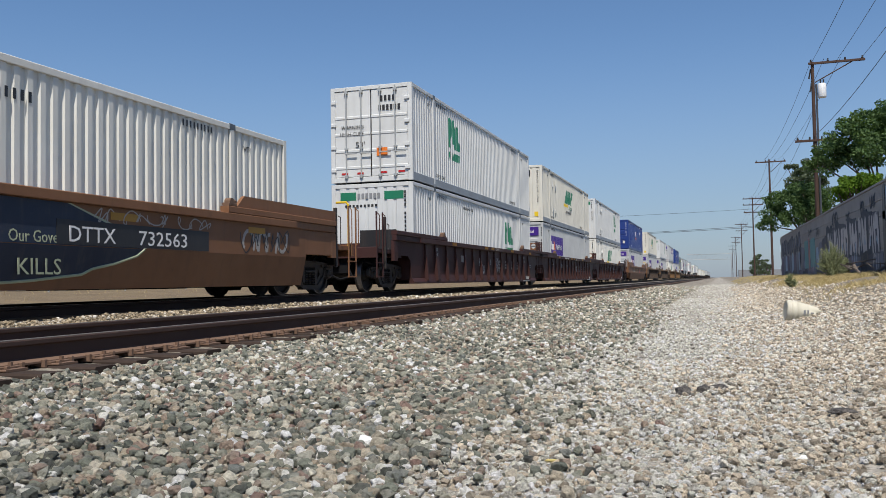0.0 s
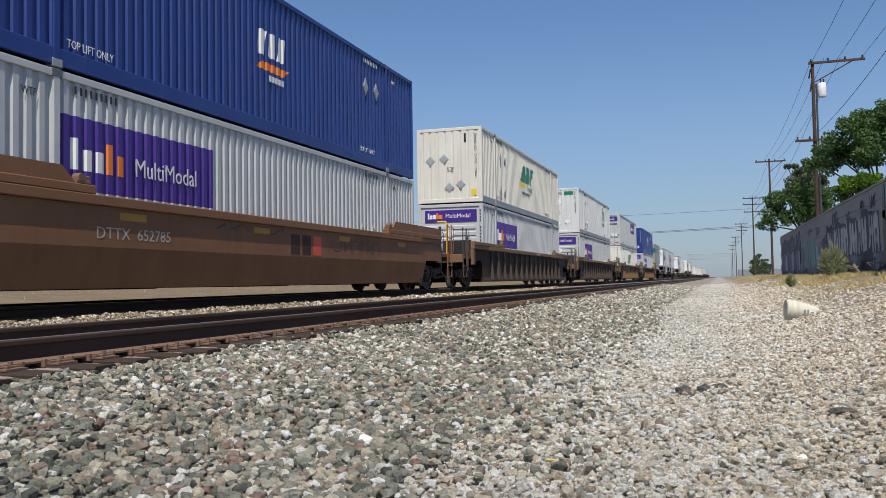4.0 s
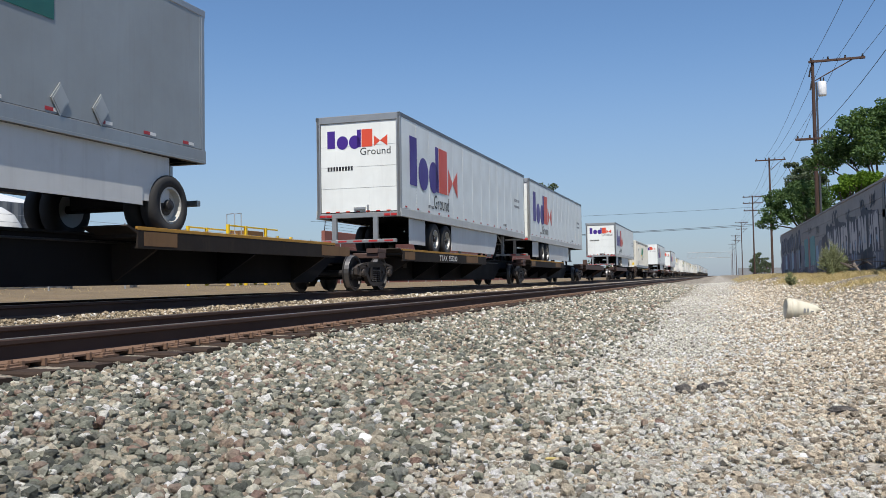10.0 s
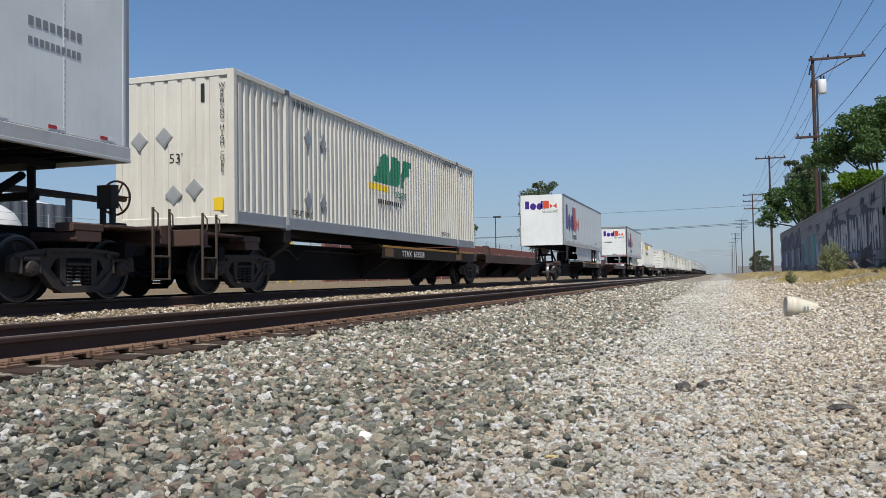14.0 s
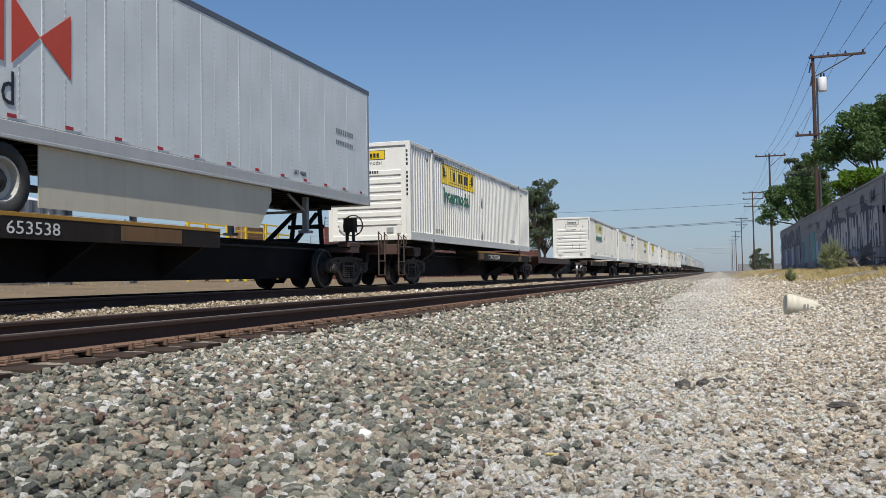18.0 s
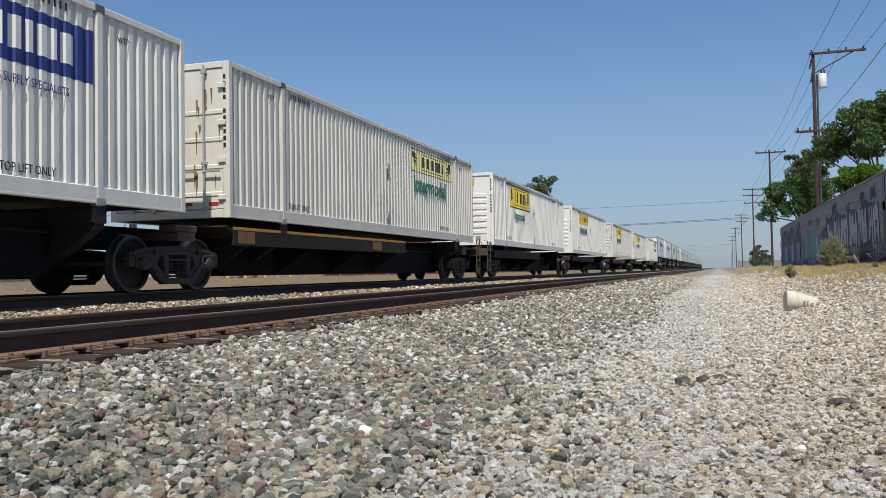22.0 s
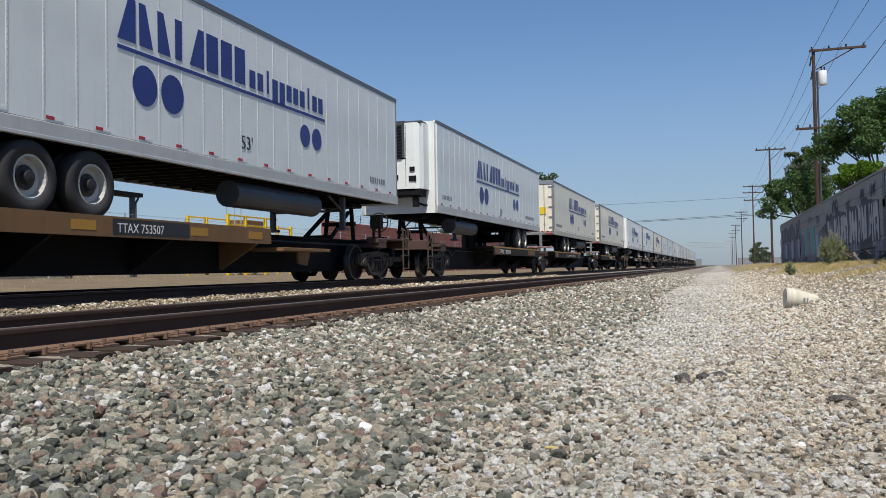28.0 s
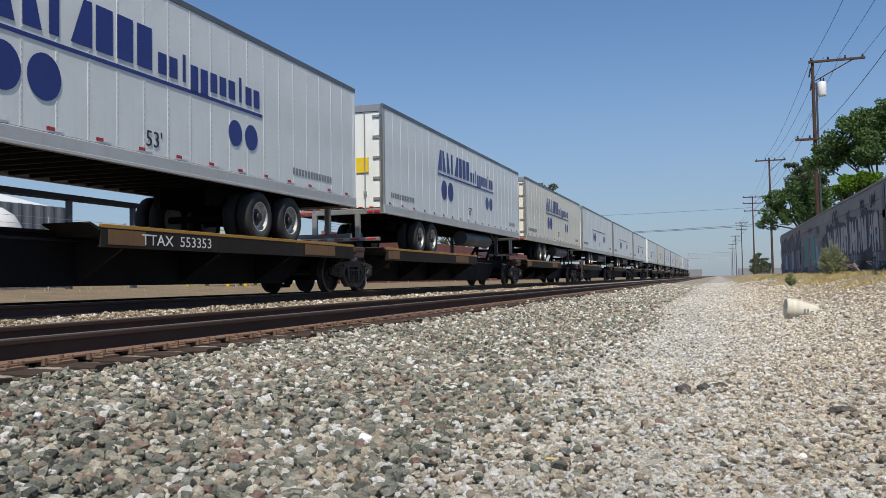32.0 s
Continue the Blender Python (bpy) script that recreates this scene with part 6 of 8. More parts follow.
                part("control_box", Shape().box(0.60, 0.76, -0.655, -0.6, TT - 1.66, TT - 1.52, 0.01).box(0.57, 0.80, -0.655, -0.6, TT - 1.96, TT - 1.80, 0.01).box(0.05, 0.22, -0.645, -0.6, TT - 1.92, TT - 1.76, 0.01), M_BLACK, u)
    ta = [fl(y) for y in tandem]
    for y in ta:
        part("axle", Shape().tube((-1.1, y, 1.52), (1.1, y, 1.52), 0.07, 10), M_BLACK, c)
        for x in (1.14,) if FAR[0] else (1.14, 0.82, -0.82, -1.14):
            road_wheel(c, y, x)
    ya, yb = min(ta) - 0.7, max(ta) + 0.7
    part("tandem_frame", Shape().box(-0.65, -0.5, ya, yb, 1.72, low, 0.01).box(0.5, 0.65, ya, yb, 1.72, low, 0.01).box(-0.6, 0.6, (ta[0] + ta[-1]) / 2 - 0.15, (ta[0] + ta[-1]) / 2 + 0.15, 1.5, 1.8, 0.02), M_BLACK, c)
    yl = fl(ln - 2.9)
    lg = Shape()
    for x in (-0.95, 0.95):
        lg.box(x - 0.06, x + 0.06, yl - 0.06, yl + 0.06, 1.30, low, 0.01).box(x - 0.12, x + 0.12, yl - 0.13, yl + 0.13, 1.24, 1.30, 0.01).bar([(x, yl, 1.7), (x, fl(ln - 3.7), low)], 0.03)
    lg.bar([(-0.95, yl, 1.72), (0.95, yl, 1.72)], 0.03)
    part("landing_gear", lg, M_DKSTEEL if not skirt else M_GINK, c)
    if skirt:
        a, b = fl(tandem[-1] + 0.65), fl(ln - (4.9 if ln > 10 else 2.2))
        lo, hi = min(a, b), max(a, b)
        pr = [(lo, low), (hi, low), (hi, low - 0.25), (hi - (0.5 if tail_first else 0), low - 0.82), (lo + (0 if tail_first else 0.5), low - 0.82), (lo, low - 0.25)]
        part("side_skirt", Shape().prism(pr, 1.20, 1.215, "x"), panel or M_SKIRTW, c)
        part("mud_panel", Shape().box(1.18, 1.2, min(fl(0.9), fl(2.3)), max(fl(0.9), fl(2.3)), low - 0.75, low, 0.006), M_SKIRTW, c)
    if tank:
        a, b = (8.1, 11.6) if tail_first else (2.2, 5.0)
        part("storage_tube", Shape().tube((0.95, a, 1.73), (0.95, b, 1.73), 0.25, 18), M_DKSTEEL, c)
    return c


def big_word_mark(c, y, z, w):
    """Navy company mark as plain leaning wedges and small arches over a rule, with four discs."""
    X = HALF + 0.001
    n = 8
    wd = w * 0.52 / n
    h = 0.66
    for k in range(0 if FAR[0] else n):
        foot, head = ((0.0, 0.92), (0.56, 0.92)) if k in (0, 4) else ((0.12, 0.52), (0.12, 0.52)) if k == 3 else ((0.12, 0.84), (0.10, 0.44)) if k in (1, 2) else ((0.10, 0.88), (0.10, 0.88))
        part("logo_block", Shape().prism([(y + (k + foot[0]) * wd, z), (y + (k + foot[1]) * wd, z), (y + (k + head[1]) * wd, z + h), (y + (k + head[0]) * wd, z + h)], X, X + 0.003, "x"), M_NAVY, c)
    n2 = 11
    step = w * 0.46 / n2
    for k in range(0 if FAR[0] else n2):
        ya = y + w * 0.535 + k * step
        thin = k in (2, 8)
        part("logo_bar", Shape().box(X, X + 0.003, ya + (0.07 if thin else 0.0), ya + (0.15 if thin else step * 0.74), z - (0.12 if k in (3, 4) else 0.0), z + (0.46 if thin else 0.34), 0.001), M_NAVY, c)
    part("logo_rule", Shape().box(X, X + 0.003, y, y + w, z - 0.15, z - 0.09, 0.001), M_NAVY, c)
    for yy, r in ((y + 0.64, 0.30), (y + 1.34, 0.30), (y + w - 0.98, 0.23), (y + w - 0.42, 0.23)):
        pts = [(yy + r * math.cos(2 * math.pi * i / 28), z - 0.60 + r * 1.05 * math.sin(2 * math.pi * i / 28)) for i in range(28)]
        part("logo_disc", Shape().prism(pts, X, X + 0.003, "x"), M_NAVY, c)
    words("53'", 0.36, M_BINK, c, (X + 0.001, y + w * 0.49, z - 1.2))


def make_trailer(kind):
    if kind in ("courier", "courier_old"):
        old = kind == "courier_old"
        c = trailer("white box trailer with purple and red blocks, yellowed skirt" if old else "white box trailer with purple and red lettering blocks, skirted", M_TRAILER, 16.0, True, 1.22, True, rail=M_RAILW, panel=M_SKIRT if old else None, rows=3 if old else 1)
        courier_mark(c, 0.75, 3.0, 4.7, 1.42, M_PURPLE, M_REDINK)
        words("Ground", 0.62, M_BINK, c, (HALF + 0.002, 2.9, 2.47), narrow=0.8)
        courier_mark(c, -0.95, 4.05, 1.85, 0.5, M_PURPLE, M_REDINK, False, e=0.0295)
        words("Ground", 0.30, M_BINK, c, (0.05, 0.027, 3.82), side=False)
        side_bars(c, -0.95, 3.40, 9, 0.06, 0.12, M_BINK, 1.5, False, e=0.0285)
        words("LIFT HERE", 0.13, M_BINK, c, (HALF + 0.002, 11.9, 2.42))
        side_bars(c, 14.0, 3.6, 8, 0.09, 0.12, M_GINK, 1.4, x=HALF - 0.004)
        side_bars(c, 14.0, 3.35, 10, 0.07, 0.10, M_GINK, 1.4, x=HALF - 0.004)
        words("LIFT HERE", 0.13, M_BINK, c, (HALF + 0.002, 2.35, 2.45))
    elif kind == "courier_nose":
        c = trailer("white box trailer, nose leading, with purple and red lettering blocks", M_TRAILER, 16.4, False, 1.22, True, rail=M_RAILW)
        courier_mark(c, 0.75, 3.0, 4.7, 1.42, M_PURPLE, M_REDINK)
        words("Ground", 0.62, M_BINK, c, (HALF + 0.002, 2.9, 2.47), narrow=0.8)
        courier_mark(c, -0.95, 4.15, 1.85, 0.45, M_PURPLE, M_REDINK, False)
        words("Ground", 0.28, M_BINK, c, (0.05, -0.003, 3.9), side=False)
        words("LIFT HERE", 0.15, M_BINK, c, (HALF + 0.002, 12.9, 2.45))
    elif kind == "pup":
        c = trailer("dull silver short trailer with dark green band and yellow mark", M_PUP, 9.15, False, 4.4, True, dark_top=False, tandem=(0.95,), low=2.30)
        part("green_band", Shape().box(HALF + 0.0005, HALF + 0.0035, 0.02, 5.6, 3.80, 4.40, 0.001), M_TEAL, c)
        part("green_band", Shape().box(-1.25, 1.25, -0.005, -0.001, 3.80, 4.40, 0.001), M_TEAL, c)
        for k in range(3):
            part("logo_block", Shape().prism([(-0.62 + k * 0.36, 3.9), (-0.34 + k * 0.36, 3.9), (-0.24 + k * 0.36, 4.28), (-0.48 + k * 0.36, 4.28)][::-1], -0.006, -0.009, "y"), M_YELLOW, c)
            part("logo_block", Shape().prism([(2.5 + k * 0.5, 3.92), (2.88 + k * 0.5, 3.92), (3.0 + k * 0.5, 4.28), (2.66 + k * 0.5, 4.28)], HALF + 0.004, HALF + 0.007, "x"), M_YELLOW, c)
        end_column(c, M_YELLOW, 1.12)
        for p in ((-0.95, 2.95), (-0.7, 3.15), (-0.55, 2.95)):
            placard(c, (p[0], -0.005, p[1]), 0.17, False, M_WINK)
        part("label_sheet", Shape().box(0.95, 1.15, -0.006, -0.001, 2.68, 2.92, 0.001), M_YELLOW, c)
        part("air_couplings", Shape().box(0.45, 0.55, -0.12, 0.0, 2.68, 2.85, 0.02).box(0.25, 0.40, -0.10, 0.0, 2.68, 2.8, 0.02), M_REDINK, c)
        for y in (5.7, 6.5):
            placard(c, (HALF + 0.002, y, 2.75), 0.17)
    elif kind in ("shipper", "shipper_old"):
        c = trailer("off-white ribbed box trailer with navy blocks and discs" if kind == "shipper" else "aged off-white box trailer with navy blocks and discs", M_TRAILER if kind == "shipper" else M_TRAILER2, 16.15, True, 4.0 if FAR[0] else 0.61, tank=True, rail=M_RAILW if kind == "shipper" else M_RAILO, tandem=(2.95, 4.1) if kind == "shipper" else (3.25, 4.45))
        big_word_mark(c, 4.6 if kind == "shipper" else 4.85, 3.75, 7.0 if kind == "shipper" else 6.85)
        side_bars(c, 14.2, 2.5, 7, 0.1, 0.14, M_GINK, 1.5, x=HALF - 0.004)
        side_bars(c, 0.5, 2.5, 14, 0.1, 0.14, M_GINK, 1.35, x=HALF - 0.004)
        part("label_sheet", Shape().box(0.5, 0.85, -0.002, 0.025, 3.15, 3.55, 0.001), M_YELLOW, c)
        side_bars(c, -0.95, 4.2, 12, 0.08, 0.12, M_NAVY, 1.4, False, e=0.0285)
        side_bars(c, -0.95, 3.75, 12, 0.08, 0.12, M_BINK, 1.4, False, e=0.0285)
    else:
        c = trailer("white refrigerated box trailer, cooling unit leading, with navy blocks and discs", M_TRAILER, 16.15, False, 4.0 if FAR[0] else 0.61, tank=True, reefer=True, rail=M_RAILW, tandem=(3.3, 4.55))
        big_word_mark(c, 4.65, 3.6, 7.0)
        side_bars(c, 0.5, 2.5, 7, 0.1, 0.14, M_GINK, 1.5, x=HALF - 0.004)
        side_bars(c, 12.9, 2.5, 14, 0.1, 0.14, M_GINK, 1.35, x=HALF - 0.004)
    return c


def trailer_at(kind, uf):
    name = kind
    kind += "_far" if FAR[0] else ""
    if kind not in PROTO:
        PROTO[kind] = make_trailer(name)
        PROTO[kind].matrix_basis = pose(XT, uf, RAIL)
        ob = PROTO[kind]
    else:
        ob = copy_thing(PROTO[kind], pose(XT, uf, RAIL))
    ROLLING.append((ob, uf, RAIL))
    return ob


NOSE = ("courier_nose", "reefer", "pup")
SPINES = [[(202.1, "pup"), (220.8, "courier"), (238.0, "courier"), (255.6, ""), (273.4, "courier")],
          [(292.3, "cream"), (310.0, ""), (327.4, "courier_nose"), (345.2, ""), (363.0, "courier_old")],
          [(382.0, "ivory_slim"), (400.2, ""), (418.2, "ivory"), (436.0, "ivory_pale"), (453.5, "ivory_right")],
          [(472.6, "ivory_new"), (491.7, "ivory_slim"), (512.7, "ivory_old"), (531.8, "ivory_old"), (551.2, "ivory_far"), (568.6, "shipper")],
          [(588.3, "reefer"), (608.5, "shipper_old"), (627.6, "shipper_old")],
          [(647.5, "reefer"), (665.5, "shipper"), (683.1, "shipper_old")],
          [(700.4, "shipper"), (717.6, "shipper"), (735.4, "shipper")],
          [(754.2, "reefer"), (771.8, "shipper_old"), (789.6, "shipper")],
          [(808.4, "shipper"), (826.0, "shipper_old"), (843.8, "shipper")],
          [(862.6, "reefer"), (880.2, "shipper"), (898.0, "shipper")]]
NUMBERS = {220.8: "TTAX  553230", 308.0: "", 292.3: "TTAX  653538", 363.0: "TTAX 653538", 382.0: "TTAX 553789", 568.6: "TTAX 753507", 588.3: "TTRX  360562", 647.5: "TTAX  553353", 627.6: "TTRX 360562"}
for group in SPINES:
    FAR[0] = group[0][0] > 690
    for i, (uf, kind) in enumerate(group):
        ln = 16.15 if kind not in ("pup", "courier_nose") else 16.15
        first, last = i == 0, i == len(group) - 1
        nxt = None if last else group[i + 1][0]
        bog = []
        if first:
            a = -0.9
            bog.append(0.75)
        else:
            gap = uf - (group[i - 1][0] + ln)
            a = -gap / 2 - (0.55 if gap < 2.5 else 0.0)
        if last:
            b = ln + 0.7
            bog.append(ln - 0.95)
        else:
            gap = nxt - uf - ln
            b = ln + gap / 2 - (0.55 if gap < 2.5 else 0.0) + (0.5 if uf == 472.6 else 0.0)
            bog.append(b)
        box = kind.startswith("ivory") or kind == "cream"
        wing = [(7.35, 14.4)] if kind == "pup" else [(7.3, 16.0)] if uf in (292.3, 382.0) else [(7.1, 16.0)] if kind in NOSE else [(0.15, 9.15)]
        if kind == "":
            wing = [(6.9, 16.0)] if uf == 345.2 else [(0.15, 9.3)]
        tone = M_DECK if kind == "" or 250 < uf < 290 else M_OCHRE if uf == 568.6 else M_BLACK if 470 < uf < 500 else M_SOOT
        car = spine_unit(uf, ln, bog, a, b, wing, "empty" if not kind else "box" if box else "trailer", NUMBERS.get(uf, ""), tone, "ALL PURPOSE SPINE CAR" if uf == 608.5 else "")
        if uf == 400.2:
            tag_scrawl(car, 71, 10.1, 0.34, 1.6, 0.62, M_GREENG, 0.4215, 6, 0.05)
            tag_scrawl(car, 72, 11.9, 0.55, 1.5, 0.4, M_GREENG, 0.4215, 6, 0.03)
        if uf == 568.6:
            part("side_step", Shape().box(0.45, 1.25, 9.7, 11.9, 0.68, 0.75, 0.01), M_OCHRE, car)
            part("step_bracket", Shape().prism([(10.7, 0.68), (11.3, 0.68), (11.15, 0.38), (10.75, 0.42)], 1.0, 1.05, "x"), M_OCHRE, car)
        if first:
            spine_end(car, a - 0.05, -1, False)
        if last:
            spine_end(car, b + 0.05, 1, True)
        if box:
            for y in (2.05, 14.10):
                shared("pedestal", "ped", tone, car, lambda: Shape().box(-1.28, 1.28, -0.14, 0.14, 1.02, 1.265, 0.02).prism([(0.5, 0.55), (0.62, 0.55), (1.27, 0.95), (1.27, 1.03), (0.5, 1.03)], -0.1, 0.1, "y").prism([(-0.5, 1.03), (-1.27, 1.03), (-1.27, 0.95), (-0.62, 0.55), (-0.5, 0.55)], -0.1, 0.1, "y"), (0, y, 0))
            load_at(kind, uf, ON_SPINE)
        elif kind:
            yh = 1.0 if kind in NOSE else ln - 1.05
            if kind.startswith("courier") and kind not in NOSE:
                yh = 15.0
            hitch(car, yh, 1 if kind in NOSE else -1)
            trailer_at(kind, uf)
        else:
            part("folded_hitch", Shape().box(-0.45, 0.45, 12.6, 14.0, 1.06, 1.18, 0.03).box(-0.3, 0.3, 14.0, 14.9, 1.06, 1.14, 0.02), M_BLACK, car)
            part("deck_stop", Shape().prism([(0.5, 1.03), (0.5, 1.45), (0.62, 1.45), (1.0, 1.03)], 1.0, 1.26, "x"), tone, car)


# ---- ground and tracks ----
PROFILE = [(-2500, 0.1), (-400, 0.1), (-60, 0.6), (-30, 0.6), (-20, 0.52), (-16, 0.33), (-14.2, 0.12), (-13.2, 0.08), (-12.2, 0.18), (-11.3, 0.265), (-8.0, 0.265), (-7.5, 0.20), (-7.1, 0.14), (-6.9, 0.115), (-4.6, 0.10), (-4.35, 0.07), (-4.2, 0.05), (-3.9, 0.035), (-3.0, -0.02), (-2.2, -0.07), (-1.2, -0.06), (-0.4, -0.05), (0.4, -0.02), (1.0, 0.05), (1.6, 0.20), (2.4, 0.46), (3.2, 0.63), (4.0, 0.72), (6, 0.75), (12, 0.75), (60, 0.7), (400, 0.5), (2500, 0.5)]


def ground_z(x):
    for (a, za), (b, zb) in zip(PROFILE, PROFILE[1:]):
        if a <= x <= b:
            return za + (zb - za) * (x - a) / (b - a)
    return 0.0


def build_ground():
    xs = []
    for (a, _), (b, _) in zip(PROFILE, PROFILE[1:]):
        n = max(1, min(8, int((b - a) / 0.2)))
        xs += [a + (b - a) * i / n for i in range(n)]
    xs.append(PROFILE[-1][0])
    ys = [-2500, -400, -60, -20] + [-8 + 0.3 * i for i in range(130)] + [31 + 1.0 * i for i in range(40)] + [80, 100, 140, 200, 300, 500, 900, 1600, 2600]
    v, f = [], []
    for y in ys:
        for x in xs:
            near = 1.0 if -14 < x < 6 else 0.0
            v.append((x, y, ground_z(x) + near * (0.03 * noise.noise((x * 1.3, y * 1.3, 0)) + 0.012 * noise.noise((x * 5, y * 5, 3)))))
    n = len(xs)
    for j in range(len(ys) - 1):
        for i in range(n - 1):
            f.append((j * n + i, j * n + i + 1, (j + 1) * n + i + 1, (j + 1) * n + i))
    return tagged(new("ground", mesh_of("ground", v, f, M_GROUND, True)), "pale gravel path, stone ballast and dusty dry ground", "ground", "", "structure")


build_ground()

RAIL_PROF = [(-0.076, 0), (0.076, 0), (0.076, 0.012), (0.018, 0.028), (0.009, 0.045), (0.009, 0.13), (0.036, 0.145), (0.036, 0.172), (0.028, 0.183), (-0.028, 0.183), (-0.036, 0.172), (-0.036, 0.145), (-0.009, 0.13), (-0.009, 0.045), (-0.018, 0.028), (-0.076, 0.012)]


def track(name, xc, top, label, near):
    t = thing(name, label, "railway track", "", "structure")
    t.matrix_basis = pose(xc, 0, top)
    for sx in (-1, 1):
        r = part("rail", Shape().prism([(sx * GAUGE + p, q - 0.183) for p, q in RAIL_PROF], -300, 1500, "y"), M_RUST, t, "rust-brown steel rail")
        part("rail_foot", Shape().prism([(sx * GAUGE + 0.019, -0.158), (sx * GAUGE + 0.080, -0.180), (sx * GAUGE + 0.080, -0.166), (sx * GAUGE + 0.019, -0.149)], -300, 1500, "y"), M_PLATE, r, "dusty rust-tan rail foot")
        part("rail_head", Shape().box(sx * GAUGE - 0.030, sx * GAUGE + 0.030, -300, 1500, -0.004, 0.002, 0.001), M_HEAD, r, "worn steel running surface")
    n = 0
    y = 0.3
    far = Shape()
    for k in range(1, 90):
        far.box(-1.29, 1.29, 0.3 - 0.495 * k - 0.115, 0.3 - 0.495 * k + 0.115, -0.40, -0.205, 0.015)
    while y < 260:
        lean = random.uniform(-0.02, 0.02)
        if y < (45 if near else 28):
            shared("sleeper", "sleeper%d" % (n % 4), M_TIE, t, lambda: Shape().box(-1.29 + 0.03 * (n % 3), 1.30 - 0.03 * (n % 2), -0.115, 0.115, -0.40, -0.205, 0.015), (0, y + lean, 0), random.uniform(-1, 1))
            for sx in (-1, 1):
                shared("tie_plate", "tie_plate", M_PLATE, t, lambda: Shape().box(-0.19, 0.19, -0.10, 0.10, -0.203, -0.186, 0.004).box(-0.12, -0.078, -0.10, 0.10, -0.187, -0.172, 0.003).box(0.078, 0.12, -0.10, 0.10, -0.187, -0.172, 0.003), (sx * GAUGE, y + lean, 0))
                if y < 22 and near:
                    shared("rail_anchor", "anchor", M_PLATE, t, lambda: Shape().box(-0.10, 0.11, -0.150, -0.125, -0.215, -0.175, 0.004).box(0.07, 0.11, -0.150, -0.125, -0.185, -0.155, 0.004).box(-0.10, 0.11, 0.125, 0.150, -0.215, -0.175, 0.004).box(0.07, 0.11, 0.125, 0.150, -0.185, -0.155, 0.004), (sx * GAUGE, y + lean, 0))
                    shared("track_spike", "spike", M_PLATE, t, lambda: Shape().box(-0.10, -0.07, -0.06, -0.03, -0.188, -0.145, 0.006).box(0.07, 0.10, 0.03, 0.06, -0.188, -0.145, 0.006).box(0.13, 0.16, -0.06, -0.03, -0.19, -0.165, 0.006), (sx * GAUGE, y + lean, 0))
        else:
            far.box(-1.29, 1.29, y - 0.115, y + 0.115, -0.40, -0.205, 0.015)
        n += 1
        y += 0.495
    tagged(part("far_sleepers", far, M_TIE, t), kind="stuff")
    return t


track("train_track", XT, RAIL, "steel rails on timber sleepers under the train", False)
track("empty_track", XN, RAILN, "empty rusty steel rails on timber sleepers in ballast", True)


def stone_forms(rng, corners, count=60):
    """Broken stones: hulls of a few corners, angular and of uneven thickness."""
    forms = []
    for _ in range(count):
        k = np.arange(corners) + 0.5
        u, w = np.arccos(1 - 2 * k / corners), math.pi * (1 + 5 ** 0.5) * k
        d = np.stack([np.cos(w) * np.sin(u), np.sin(w) * np.sin(u), np.cos(u)], 1) + rng.normal(0, 0.27, (corners, 3))
        d /= ((np.abs(d) ** 2.6).sum(1) ** (1 / 2.6))[:, None]
        d *= np.array([1.0, rng.uniform(0.6, 0.95), rng.uniform(0.5, 0.9)]) * rng.uniform(0.82, 1.12, (corners, 1))
        bm = bmesh.new()
        for p in d:
            bm.verts.new(p)
        bmesh.ops.convex_hull(bm, input=bm.verts)
        bmesh.ops.delete(bm, geom=[v for v in bm.verts if not v.link_faces], context="VERTS")
        bm.verts.index_update()
        forms.append((np.array([v.co[:] for v in bm.verts]), np.array([[v.index for v in f.verts] for f in bm.faces])))
        bm.free()
    return forms


